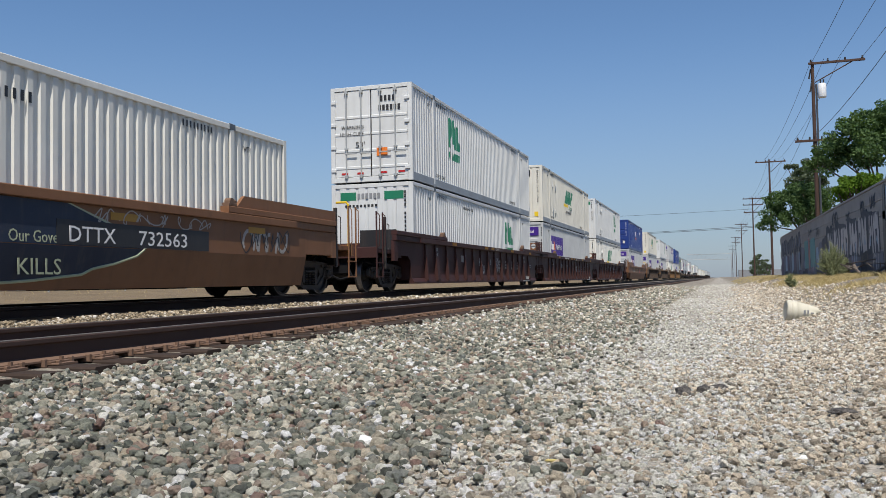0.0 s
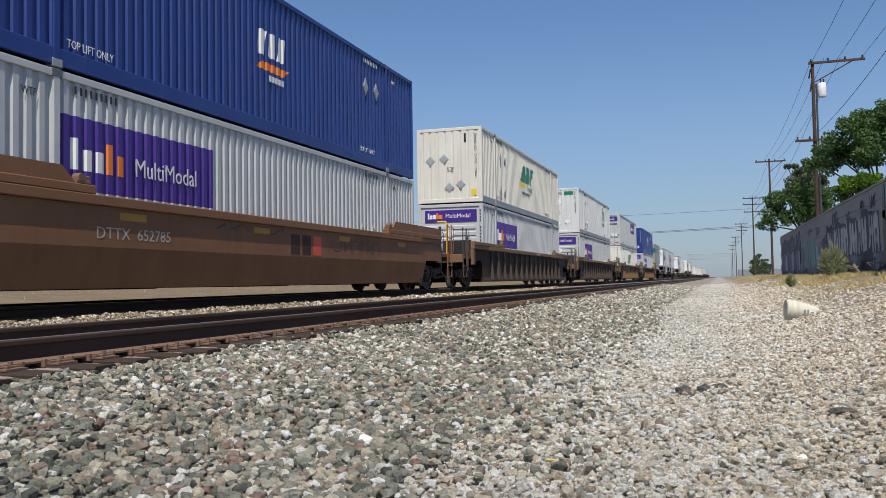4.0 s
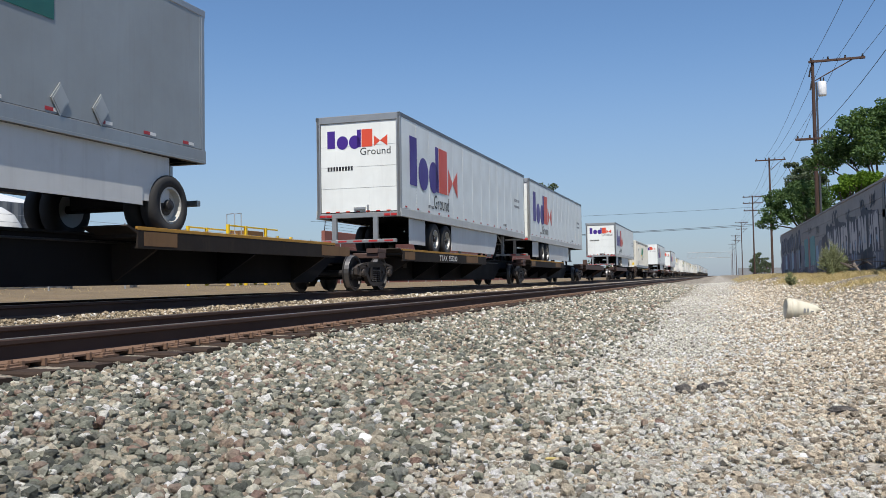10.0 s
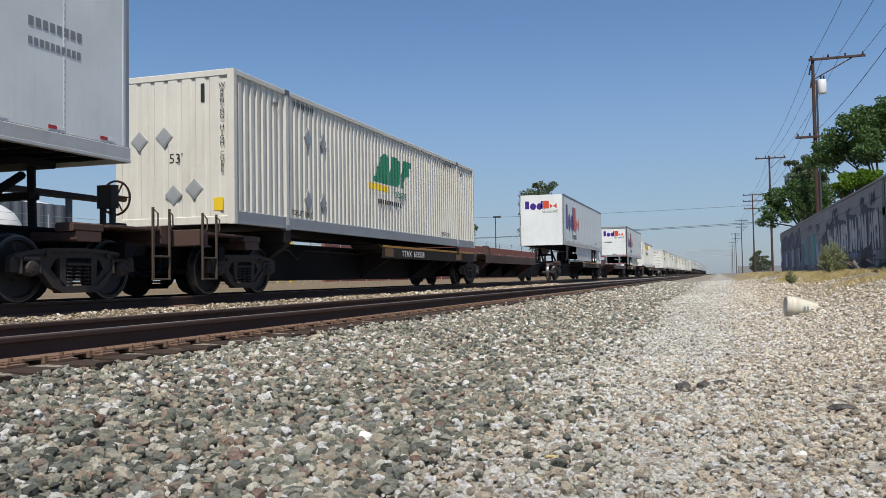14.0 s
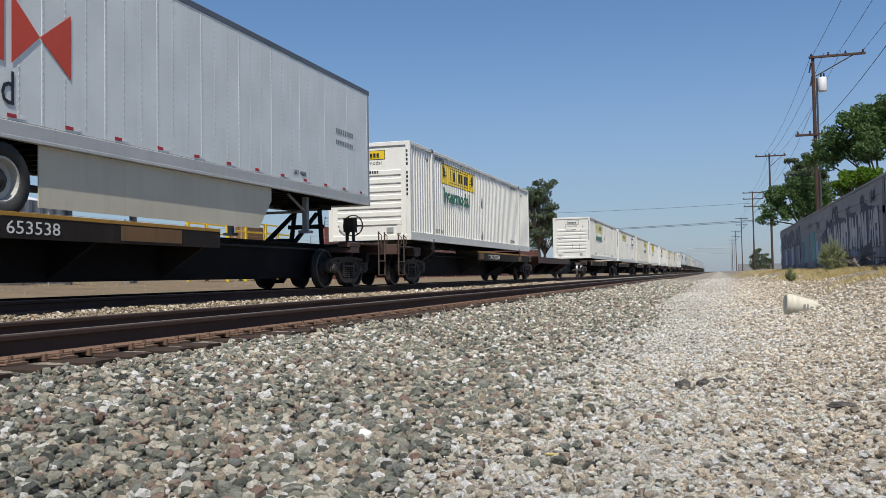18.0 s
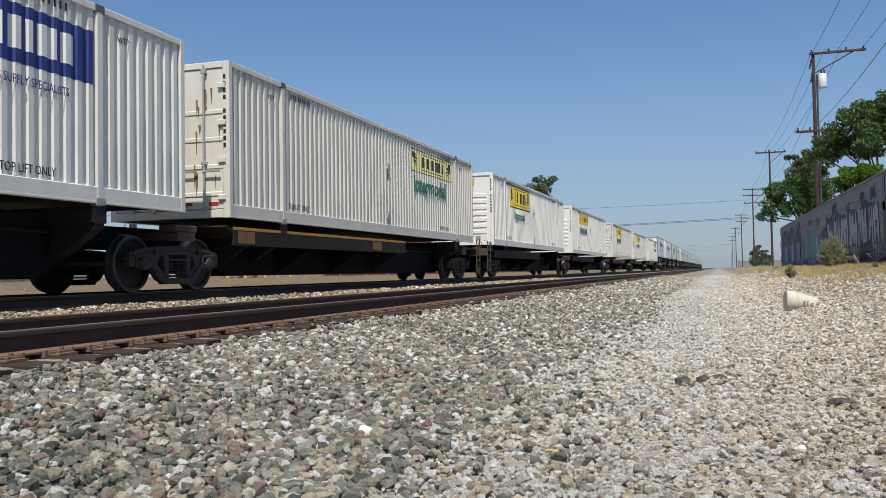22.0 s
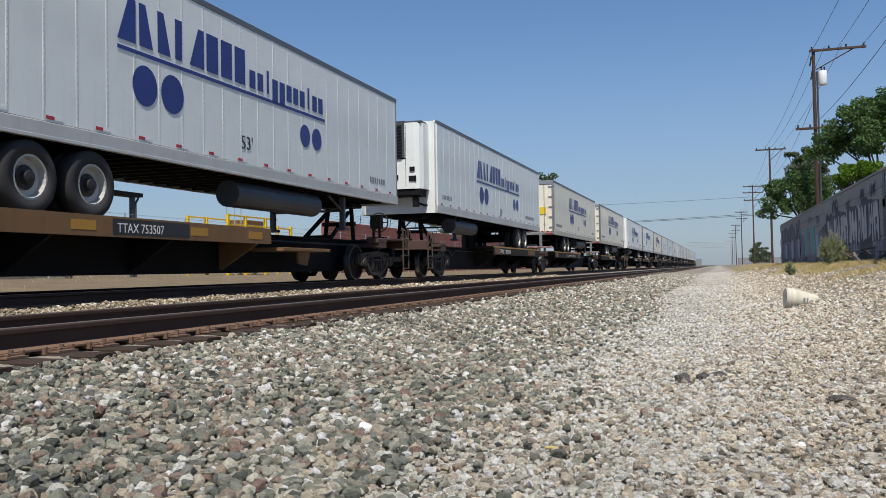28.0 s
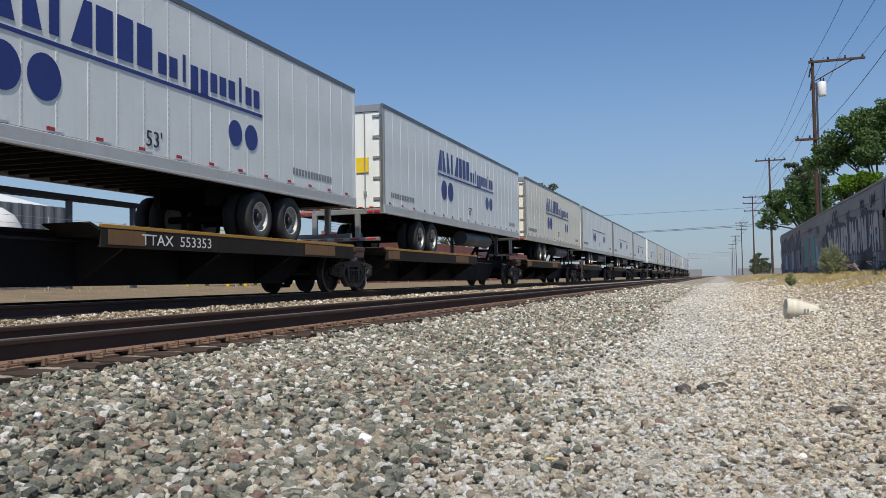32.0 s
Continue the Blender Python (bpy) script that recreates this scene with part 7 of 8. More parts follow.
def scatter(name, mat, bands, label, rmin, rmax, seed, corners=12, bed=0.35, tilt=0.5):
    """Loose stones bedded in the ground, joined in one mesh. A band: x from, x to, y from, y to, stones per square metre, size, raggedness of its borders."""
    rng = np.random.default_rng(seed)
    lots = {True: stone_forms(rng, corners), False: stone_forms(rng, 9)}
    px, pz = [p[0] for p in PROFILE], [p[1] for p in PROFILE]
    V, F, o = [], [], 0
    for x0, x1, y0, y1, dens, big, rag in bands:
        n = int((x1 - x0) * (y1 - y0) * dens)
        xs, ys = rng.uniform(x0, x1, n) + rag * rng.normal(0, 1, n), rng.uniform(y0, y1, n)
        rs = big * (rmin + (rmax - rmin) * rng.random(n) ** 1.9)
        zs = np.interp(xs, px, pz) + np.array([0.03 * noise.noise((x * 1.3, y * 1.3, 0)) + 0.012 * noise.noise((x * 5, y * 5, 3)) for x, y in zip(xs, ys)]) + rs * (bed - 0.5 + 1.05 * rng.random(n))
        turn, lean, pick = rng.uniform(0, 6.283, n), rng.normal(0, tilt, n), rng.integers(0, 60, n)
        forms = lots[y0 < 8]
        for f in range(60):
            i = np.nonzero(pick == f)[0]
            if not len(i):
                continue
            bv, bf = forms[f]
            ca, sa, cb, sb, zero = np.cos(turn[i]), np.sin(turn[i]), np.cos(lean[i]), np.sin(lean[i]), np.zeros(len(i))
            rot = np.stack([np.stack([ca, -sa * cb, sa * sb], 1), np.stack([sa, ca * cb, -ca * sb], 1), np.stack([zero, sb, cb], 1)], 1)
            p = np.einsum("nij,vj->nvi", rot, bv) * rs[i][:, None, None] + np.stack([xs[i], ys[i], zs[i]], 1)[:, None, :]
            V.append(p.reshape(-1, 3))
            F.append((bf[None] + (o + len(bv) * np.arange(len(i)))[:, None, None]).reshape(-1, 3))
            o += len(bv) * len(i)
    V, F = np.concatenate(V), np.concatenate(F)
    me = bpy.data.meshes.new(name)
    me.vertices.add(len(V))
    me.vertices.foreach_set("co", V.ravel())
    me.loops.add(F.size)
    me.loops.foreach_set("vertex_index", F.ravel().astype(np.int32))
    me.polygons.add(len(F))
    me.polygons.foreach_set("loop_start", np.arange(0, F.size, 3, dtype=np.int32))
    me.polygons.foreach_set("use_smooth", np.zeros(len(F), dtype=bool))
    me.update(calc_edges=True)
    me.materials.append(mat)
    return tagged(new(name, me), label, "gravel", "", "stuff")


scatter("ballast_stones", M_STONE, [(-4.36, -2.9, 2.2, 8, 1150, 1.0, 0), (-2.9, -1.15, 1.6, 5, 1350, 1.0, 0), (-2.9, -1.25, 5, 8, 1250, 1.0, 0), (-1.2, -0.6, 1.8, 5, 420, 0.9, 0.22), (-1.3, -0.9, 5, 8, 380, 0.9, 0.25), (-4.4, -1.8, 8, 12, 800, 1.05, 0.05), (-1.8, -1.15, 8, 18, 420, 1.0, 0.25), (-4.4, -1.8, 12, 18, 480, 1.15, 0.06),
        (-4.4, -1.45, 18, 34, 210, 1.35, 0.1), (-4.35, -1.5, 34, 75, 46, 1.8, 0.1), (-4.3, -1.0, -9, 2.2, 190, 1.25, 0.06), (-6.15, -4.8, 2, 18, 140, 0.9, 0)], "grey, green, pink and white broken ballast stones", 0.010, 0.038, 1, 14, 0.5, 0.85)
scatter("trackside_ballast", M_DUSTY, [(-8.3, -6.9, -6, 6, 120, 1.1, 0), (-8.3, -6.9, 6, 12, 620, 0.9, 0), (-8.3, -6.9, 12, 20, 480, 1.0, 0), (-8.3, -6.9, 20, 45, 130, 1.4, 0), (-10.3, -9.0, 5, 25, 110, 1.0, 0), (-12.9, -11.2, 8, 30, 120, 1.1, 0.1)], "dusty brown ballast between the tracks", 0.014, 0.042, 4, 11, 0.4)
scatter("gravel_pebbles", M_PEBBLE, [(-0.85, 0.10, 2.0, 4.2, 2600, 1.0, 0.26), (-1.1, 0.12, 4.2, 8, 2000, 1.0, 0.28), (-1.3, 0.25, 8, 14, 1000, 1.05, 0.3), (-1.4, 0.5, 14, 32, 190, 1.3, 0.35), (-1.5, 0.7, 32, 90, 26, 1.8, 0.4), (-1.1, 0.9, -9, 2.0, 260, 1.5, 0.1), (-1.9, -1.0, 2.0, 8, 420, 1.0, 0.2), (-4.2, -1.5, 1.6, 8, 110, 0.9, 0), (0.1, 1.0, 2.4, 8, 560, 1.0, 0.15), (0.2, 1.6, 8, 16, 260, 1.1, 0.2)], "pale crushed gravel on the path", 0.007, 0.023, 2, 10, 0.32, 0.4)
scatter("brown_gravel", M_BEIGE, [(0.08, 1.4, 2.2, 5, 1900, 1.0, 0.26), (0.08, 1.7, 5, 8, 1600, 1.0, 0.28), (0.2, 2.2, 8, 14, 800, 1.1, 0.3), (-0.9, 0.1, 2.0, 8, 700, 1.0, 0.15), (0.35, 2.4, 14, 32, 200, 1.4, 0.35), (0.6, 2.4, 32, 60, 34, 1.9, 0.1), (0.6, 2.6, -9, 2.2, 160, 1.5, 0.1), (-1.5, -0.95, 2.0, 6, 420, 1.05, 0.15)], "brownish crushed gravel beside the path", 0.008, 0.026, 3, 10, 0.32, 0.4)


def lump(name, label, at, size, mat, seed, cat="rock"):
    bm = bmesh.new()
    bmesh.ops.create_icosphere(bm, subdivisions=3, radius=1.0)
    for v in bm.verts:
        v.co *= 1 + 0.35 * noise.noise(v.co * 1.4 + Vector((seed, 0, 0))) + 0.08 * noise.noise(v.co * 5)
        v.co.x, v.co.y, v.co.z = v.co.x * size[0], v.co.y * size[1], max(v.co.z, -0.4) * size[2]
    me = bpy.data.meshes.new(name)
    bm.to_mesh(me)
    bm.free()
    me.materials.append(mat)
    ob = tagged(new(name, me), label, cat)
    ob.location = (at[0], at[1], ground_z(at[0]) + size[2] * 0.28 + 0.012)
    return ob


M_DARKROCK = stones_mat("dark_rock", [(0, (0.09, 0.085, 0.08)), (1, (0.13, 0.12, 0.115))])
M_DRYSCRAP = paint("faded_yellow_plastic", (0.46, 0.37, 0.13), 0.5)
lump("rock", "dark grey angular rock on the gravel path", (-0.23, 5.62), (0.055, 0.045, 0.042), M_DARKROCK, 3)
lump("rock", "dark grey rock on the gravel path", (-0.11, 5.72), (0.045, 0.04, 0.034), M_DARKROCK, 7)
lump("rock", "small dark rock on the gravel path", (-0.02, 5.85), (0.06, 0.03, 0.026), M_DARKROCK, 11)
lump("rock", "flat dark scrap lying on the gravel", (0.57, 4.72), (0.065, 0.03, 0.02), M_DARKROCK, 15)
lump("litter", "yellow scrap of plastic on the gravel", (-0.65, 3.5), (0.05, 0.012, 0.007), M_DRYSCRAP, 17, "litter")
lump("litter", "white crumpled scrap of paper on the gravel", (0.30, 3.62), (0.035, 0.010, 0.012), M_WINK, 19, "litter")
lump("rock", "flat white stone on the ballast", (-1.58, 3.7), (0.045, 0.035, 0.035), M_WINK, 9)


def bucket():
    """Plastic pail lying on its side, its rim towards the track, its base torn and crumpled."""
    b = thing("bucket", "dirty white plastic bucket with torn base lying on gravel", "bucket")
    n = 40
    prof = [(0.0, 0.128), (0.02, 0.128), (0.028, 0.140), (0.045, 0.140), (0.05, 0.132), (0.075, 0.130), (0.08, 0.137), (0.095, 0.136), (0.10, 0.126), (0.16, 0.122), (0.22, 0.118), (0.27, 0.114), (0.31, 0.107)]
    sh = Shape()
    k = len(prof)
    for inner in (0, 1):
        for i in range(n):
            a = 2 * math.pi * i / n
            torn = 0.05 * noise.noise((math.cos(a) * 2.2, math.sin(a) * 2.2, 5)) + 0.02 * noise.noise((math.cos(a) * 7, math.sin(a) * 7, 2))
            for j, (s, r) in enumerate(prof):
                far = max(0.0, (s - 0.10) / 0.21)
                dent = 1 + far * (0.16 * noise.noise((math.cos(a) * 1.6, math.sin(a) * 1.6, s * 6)) - 0.10 * far)
                q = (r - 0.004 * inner) * dent
                sh.v.append((s + torn * far * far * 2, q * math.cos(a), q * math.sin(a) - 0.03 * far * far))
    m = n * k
    for i in range(n):
        j = (i + 1) % n
        for l in range(k - 1):
            sh.f.append((i * k + l, j * k + l, j * k + l + 1, i * k + l + 1))
            sh.f.append((m + i * k + l, m + i * k + l + 1, m + j * k + l + 1, m + j * k + l))
        sh.f.append((i * k, m + i * k, m + j * k, j * k))
        sh.f.append((i * k + k - 1, j * k + k - 1, m + j * k + k - 1, m + i * k + k - 1))
    sh.v = [(1.42 * x, 1.10 * y, 1.10 * z) for x, y, z in sh.v]
    part("pail", sh, M_PLASTIC, b, "", (0, 0, 0), True)
    part("torn_base", Shape().prism([(0.42, -0.12), (0.53, -0.135), (0.56, -0.08), (0.50, -0.02), (0.44, 0.0)], -0.06, 0.05, "y"), M_PLASTIC, b)
    part("lid", Shape().lathe([(0.008, 0.0), (0.008, 0.135), (0.014, 0.135), (0.018, 0.0)], 28), M_PLASTIC, b)
    part("worn_print", Shape().box(0.22, 0.25, -0.139, -0.125, -0.03, 0.03, 0.001).box(0.27, 0.29, -0.136, -0.12, -0.02, 0.035, 0.001).box(0.32, 0.36, -0.132, -0.115, -0.035, 0.01, 0.001), M_GINK, b)
    b.matrix_basis = pose(0.89, 13.2, ground_z(1.0) + 0.165, 0, 7, 9)
    return b


bucket()

# ---- wall with graffiti on the right ----
WX, WTOP = 4.0, 2.9


def boundary_wall():
    w = thing("wall_east", "grey painted block wall covered with graffiti", "wall", "", "structure")
    y, n = 12.0, 0
    while y < 59.5:
        top = WTOP + 0.006 * (y - 10.8)
        for k in range(6):
            z0 = 0.55 + k * (top - 0.55) / 6
            shared("block_panel", "bp%d" % n, M_WALL, w, lambda: Shape().box(-0.10, 0.10, -1.22, 1.22, 0, (top - 0.55) / 6 - 0.004, 0.012), (WX, y + (0.6 if k % 2 else 0), z0))
        n += 1
        y += 2.45
    part("wall_core", Shape().box(WX - 0.07, WX + 0.07, 10.8, 59.6, 0.3, WTOP + 0.0), M_WALL, w)
    part("coping", Shape().prism([(10.8, WTOP - 0.01), (59.6, WTOP + 0.283), (59.6, WTOP + 0.34), (10.8, WTOP + 0.05)], WX - 0.13, WX + 0.13, "x"), M_WALL, w)
    X = WX - 0.106
    rnd = random.Random(4)

    def patch(y, wd, z0, z1, m, lift=0.0, lean=0.15):
        """One sprayed block with a leaning, uneven outline."""
        j = lambda: rnd.uniform(-0.08, 0.08)
        a, b = y + j(), y + wd + j()
        p = [(a, z0 + j()), (b, z0 + j()), (b + lean + j(), (z0 + z1) / 2), (b + lean, z1 + j()), ((a + b) / 2 + lean, z1 + 0.06 + j()), (a + lean, z1 + j()), (a + j(), (z0 + z1) / 2)]
        part("painted_field", Shape().prism(p, X - 0.004 - lift, X + 0.002, "x"), m, w)
    for k in range(30):                       # dull blue-grey band along the foot
        patch(23.6 + k * 1.18, 1.25, 0.72, rnd.uniform(1.15, 1.5), (M_SLATE, M_DUSK, M_DKBLUE, M_SLATE, M_VIOLET)[k % 5], 0.001 * (k % 2), 0)
    for k in range(12):                       # pale block strokes with dark outlines
        y = 24.0 + k * 0.92
        patch(y - 0.12, 1.02, 1.22, 2.30 + 0.08 * (k % 3), M_DKBLUE if k % 3 else M_DUSK, 0.002 + 0.001 * (k % 2))
        patch(y + 0.02, 0.17, 1.32, 2.22, M_CHALK, 0.004, 0.1)
        patch(y + 0.50, 0.18, 1.34, 2.24, M_CHALK, 0.004, -0.12 if k % 2 else 0.2)
        patch(y + 0.20, 0.36, (1.95, 1.70, 1.36)[k % 3], (2.2, 1.9, 1.55)[k % 3], M_CHALK, 0.0045, 0)
        patch(y + 0.27, 0.14, 1.5, 1.66, M_BLUEG, 0.005, 0)
    patch(35.2, 1.2, 1.2, 2.15, M_DUSK, 0.002)
    patch(36.6, 1.0, 1.1, 2.05, M_SLATE, 0.002)
    patch(37.8, 0.9, 1.0, 1.9, M_BLUEG, 0.003)
    patch(39.2, 1.9, 1.1, 2.25, M_TEALG, 0.003)
    patch(41.4, 0.5, 1.0, 2.3, M_ROSE, 0.003)
    patch(42.1, 1.6, 1.05, 2.25, M_TEALG, 0.003)
    patch(43.9, 2.2, 0.9, 2.1, M_SLATE, 0.002)
    for k in range(9):
        patch(45.9 + k * 1.45, 1.0, 1.9 + 0.1 * (k % 2), 2.9 - 0.1 * (k % 3), M_DKBLUE if k % 2 else M_DUSK, 0.002)
        patch(46.1 + k * 1.45, 0.35, 2.1, 2.7, M_SLATE, 0.004, 0.2)
        patch(45.6 + k * 1.5, 1.2, 1.0, 1.85, (M_BLUEG, M_SLATE, M_VIOLET)[k % 3], 0.002)
    patch(19.0, 4.0, 1.3, 2.86, M_BLUEG, 0.002, 0)
    patch(23.0, 0.35, 0.75, 2.86, M_BINK, 0.005, 0.1)
    patch(21.5, 1.9, 2.0, 2.25, M_BINK, 0.005, 0)
    patch(19.2, 3.6, 0.8, 1.25, M_DKBLUE, 0.004, 0)
    for k, (y, z, wd, h, t) in enumerate(((31.9, 2.42, 1.5, 0.5, 0.10), (24.4, 2.40, 0.9, 0.45, 0.06), (26.2, 2.45, 0.7, 0.35, 0.05), (28.9, 2.4, 1.0, 0.3, 0.05), (37.5, 2.3, 1.2, 0.4, 0.05), (40.4, 2.45, 1.6, 0.35, 0.05), (20.2, 2.3, 1.4, 0.5, 0.07))):
        tag_scrawl(w, 140 + k, y, z, wd, h, M_DKBLUE, X - 0.006, 4, t, "graffiti")
    for k in range(14):                       # thin tags over the foot
        tag_scrawl(w, 160 + k, 24.2 + k * 1.75, 0.8 + 0.1 * (k % 3), 1.2, 0.5, (M_CHALK, M_BINK, M_BLUEG)[k % 3], X - 0.0075, 4, 0.035, "graffiti")
    return w


M_SLATE = paint("slate_blue_spray", (0.17, 0.185, 0.23), 0.8, streak=0.5, dirt=0.4)
M_CHALK = paint("chalky_white_spray", (0.50, 0.49, 0.50), 0.8, streak=0.4, dirt=0.3)
M_DUSK = paint("dusky_blue_grey_spray", (0.085, 0.09, 0.115), 0.8, streak=0.5, dirt=0.4)
M_VIOLET = paint("faded_violet_spray", (0.16, 0.135, 0.18), 0.8, streak=0.5, dirt=0.4)
M_ROSE = paint("faded_rose_spray", (0.36, 0.20, 0.19), 0.8, streak=0.4, dirt=0.3)
M_TEALG = paint("faded_turquoise_spray", (0.13, 0.30, 0.31), 0.7, streak=0.4, dirt=0.3)
M_BLUEG = paint("pale_blue_spray", (0.28, 0.38, 0.50), 0.7, streak=0.4, dirt=0.3)
boundary_wall()

# ---- power line ----
POLES = [(5.0, 6.5, 11.9), (5.0, 48.4, 11.9), (5.0, 89.0, 12.1), (5.0, 132.9, 12.3), (5.0, 198.9, 12.4), (5.0, 265, 12.4), (5.0, 335, 12.4)]


def utility_pole(x, y, top, arms, transformer=False):
    p = thing("utility_pole", "weathered timber utility pole with crossarms and wires", "pole", "poles of the power line")
    p.matrix_basis = pose(x, y, ground_z(x))
    h = top - ground_z(x)
    part("shaft", Shape().tube((0, 0, -0.3), (-0.05, 0, h), 0.12, 12, 0.08), M_POLE, p)
    for z, a, b in arms:
        arm = part("crossarm", Shape().box(a, b, -0.16, -0.05, h - z - 0.06, h - z + 0.06, 0.01), M_POLE, p)
        for k in range(4):
            xx = a + 0.12 + (b - a - 0.24) * k / 3
            shared("insulator", "insul", M_IRON, arm, lambda: Shape().lathe([(0.0, 0.0), (0.0, 0.045), (0.05, 0.06), (0.08, 0.035), (0.13, 0.05), (0.16, 0.0)], 10, "z"), (xx, -0.1, h - z + 0.06))
        part("brace", Shape().bar([(b * 0.75, -0.08, h - z - 0.05), (0.05, -0.08, h - z - 1.0)], 0.03), M_POLE, p)
    if transformer:
        t = part("transformer", Shape().lathe([(0, 0), (0, 0.19), (0.05, 0.21), (0.70, 0.21), (0.74, 0.18), (0.78, 0.0)], 18, "z", (0.36, -0.2, h - 1.95)), M_CAN, p, "pale grey transformer can", (0, 0, 0), True)
        part("bushing", Shape().tube((0.30, -0.2, h - 1.19), (0.30, -0.2, h - 1.0), 0.04).tube((0.44, -0.2, h - 1.19), (0.44, -0.2, h - 1.0), 0.04), M_IRON, t)
        part("cutout_fuse", Shape().bar([(-0.15, -0.1, h - 0.4), (-0.25, -0.15, h - 0.9)], 0.04).bar([(-0.12, -0.1, h - 1.1), (-0.2, -0.15, h - 1.6)], 0.04), M_IRON, p)
        part("riser_conduit", Shape().tube((0.16, -0.1, 0), (0.10, -0.1, h - 1.2), 0.05), M_DKSTEEL, p)
    return p


utility_pole(*POLES[0], [(0.1, -0.3, 2.4)])
utility_pole(*POLES[1], [(0.1, -0.25, 2.45), (4.15, -1.0, 1.0)], True)
utility_pole(*POLES[2], [(0.25, -1.35, 1.45)])
utility_pole(*POLES[3], [(0.2, -1.4, 1.4), (1.1, -1.4, 1.4), (2.2, -1.3, 1.3)])
for q in POLES[4:]:
    utility_pole(*q, [(0.2, -1.3, 1.3), (1.6, -1.2, 1.2)])


def wire(a, b, sag, r=0.011, label="black overhead power cable"):
    w = thing("overhead_cable", label, "cable", "overhead cables")
    a, b = Vector(a), Vector(b)
    pts = []
    for i in range(17):
        t = i / 16
        p = a.lerp(b, t)
        p.z -= sag * 4 * t * (1 - t)
        pts.append(p)
    part("strand", Shape().bar(pts, r, 5), M_CABLE, w)


for (x0, y0, t0), (x1, y1, t1) in zip(POLES, POLES[1:]):
    for dx in ((-0.1, 1.1, 2.25) if y0 < 20 else (0.5, 1.3, -0.1)):
        wire((x0 + dx, y0 - 0.1, t0 + 0.1), (x1 + (dx if y0 < 20 else dx * 0.9 - 0.4), y1 - 0.1, t1 - 0.05), 0.6 if y0 < 60 else 0.9)
wire((4.9, 48.4, 9.2), (4.9, 89, 9.0), 0.7)
wire((4.95, 48.4, 8.0), (4.95, 6.5, 8.2), 0.7)
for k, (z0, z1) in enumerate(((7.3, 7.6), (7.5, 7.75))):
    wire((5.0, 133.0, z0 + 0.6), (-70.0, 140.0 + k * 3, z1 - 0.5), 0.3, 0.03)
wire((5.0, 133.0, 10.6), (-70.0, 140.0, 11.6), 0.6, 0.02)


def gantry():
    """Signal bridge over the tracks, far down the line."""
    g = thing("signal_gantry", "galvanised steel signal gantry over the tracks", "gantry")
    g.matrix_basis = pose(3.4, 250, 0)
    sh = Shape()
    for x in (0, 0.9):
        for y in (0, 0.9):
            sh.tube((x, y, 0), (x, y, 7.6), 0.07, 6)
    for k in range(9):
        sh.bar([(0, 0, 0.8 * k), (0.9, 0, 0.8 * k + 0.8), (0, 0, 0.8 * k + 0.8)], 0.035, 4)
    part("mast", sh, M_STEEL, g)
    sh = Shape()
    for y in (0, 0.9):
        for z in (5.7, 7.2):
            sh.tube((0, y, z), (-11.8, y, z), 0.06, 6)
        for k in range(10):
            sh.bar([(-1.18 * k, y, 5.7), (-1.18 * (k + 0.5), y, 7.2), (-1.18 * (k + 1), y, 5.7)], 0.035, 4)
    part("truss", sh, M_STEEL, g)


gantry()

# ---- plants ----


def leaf_mesh(name, clusters, leaf, mat, seed, flat=0.5, shell=0.4):
    """Many small leaves gathered in uneven clumps round the twigs' ends."""
    rng = np.random.default_rng(seed)
    unit = lambda q: q / (np.linalg.norm(q, axis=1)[:, None] + 1e-9)
    P = []
    for cx, cy, cz, r, n in clusters:
        d = unit(rng.normal(0, 1, (n, 3)))
        P.append(np.array([cx, cy, cz]) + d * (r * rng.random((n, 1)) ** shell) * np.array([1, 1, 0.72]))
    P = np.concatenate(P)
    n = len(P)
    a = unit(rng.normal(0, 1, (n, 3)))
    b = unit(np.cross(a, rng.normal(0, 1, (n, 3))))
    l = leaf * rng.uniform(0.6, 1.3, (n, 1))
    V = np.stack([P - a * l, P + b * l * flat, P + a * l, P - b * l * flat], 1).reshape(-1, 3)
    return mesh_of(name, V.tolist(), np.arange(4 * n).reshape(-1, 4).tolist(), mat)


def tree(label, at, trunk_h, clusters, leaf, mat, seed, r0=0.18, name="tree", limbs=None):
    """limbs: ends of the main limbs; without them each cluster gets one."""
    t = thing(name, label, "tree")
    t.matrix_basis = pose(*at)
    rnd = random.Random(seed)
    sh = Shape().tube((0, 0, -0.3), (0.1, 0.05, trunk_h * 0.6), r0, 9, r0 * 0.8).tube((0.1, 0.05, trunk_h * 0.6), (0, 0, trunk_h), r0 * 0.8, 9, r0 * 0.6)
    part("trunk", sh, M_BARK, t)
    for cx, cy, cz in limbs or [q[:3] for q in clusters]:
        mid = Vector((cx * 0.45 + rnd.uniform(-0.2, 0.2), cy * 0.45, trunk_h + (cz - trunk_h) * 0.5))
        part("limb", Shape().tube((0, 0, trunk_h * 0.85), mid, r0 * 0.42, 6, r0 * 0.28).tube(mid, (cx, cy, cz), r0 * 0.28, 6, 0.02), M_BARK, t)
    place("crown", leaf_mesh("crown", clusters, leaf, mat, seed), t)
    return t


def crown(seed, n, rx, ry, z0, z1, r, leaves):
    rnd = random.Random(seed)
    out = []
    for _ in range(n):
        a, q = rnd.uniform(0, 6.283), rnd.random() ** 0.5
        out.append((rx * q * math.cos(a), ry * q * math.sin(a), rnd.uniform(z0, z1), r * rnd.uniform(0.6, 1.2), leaves))
    return out


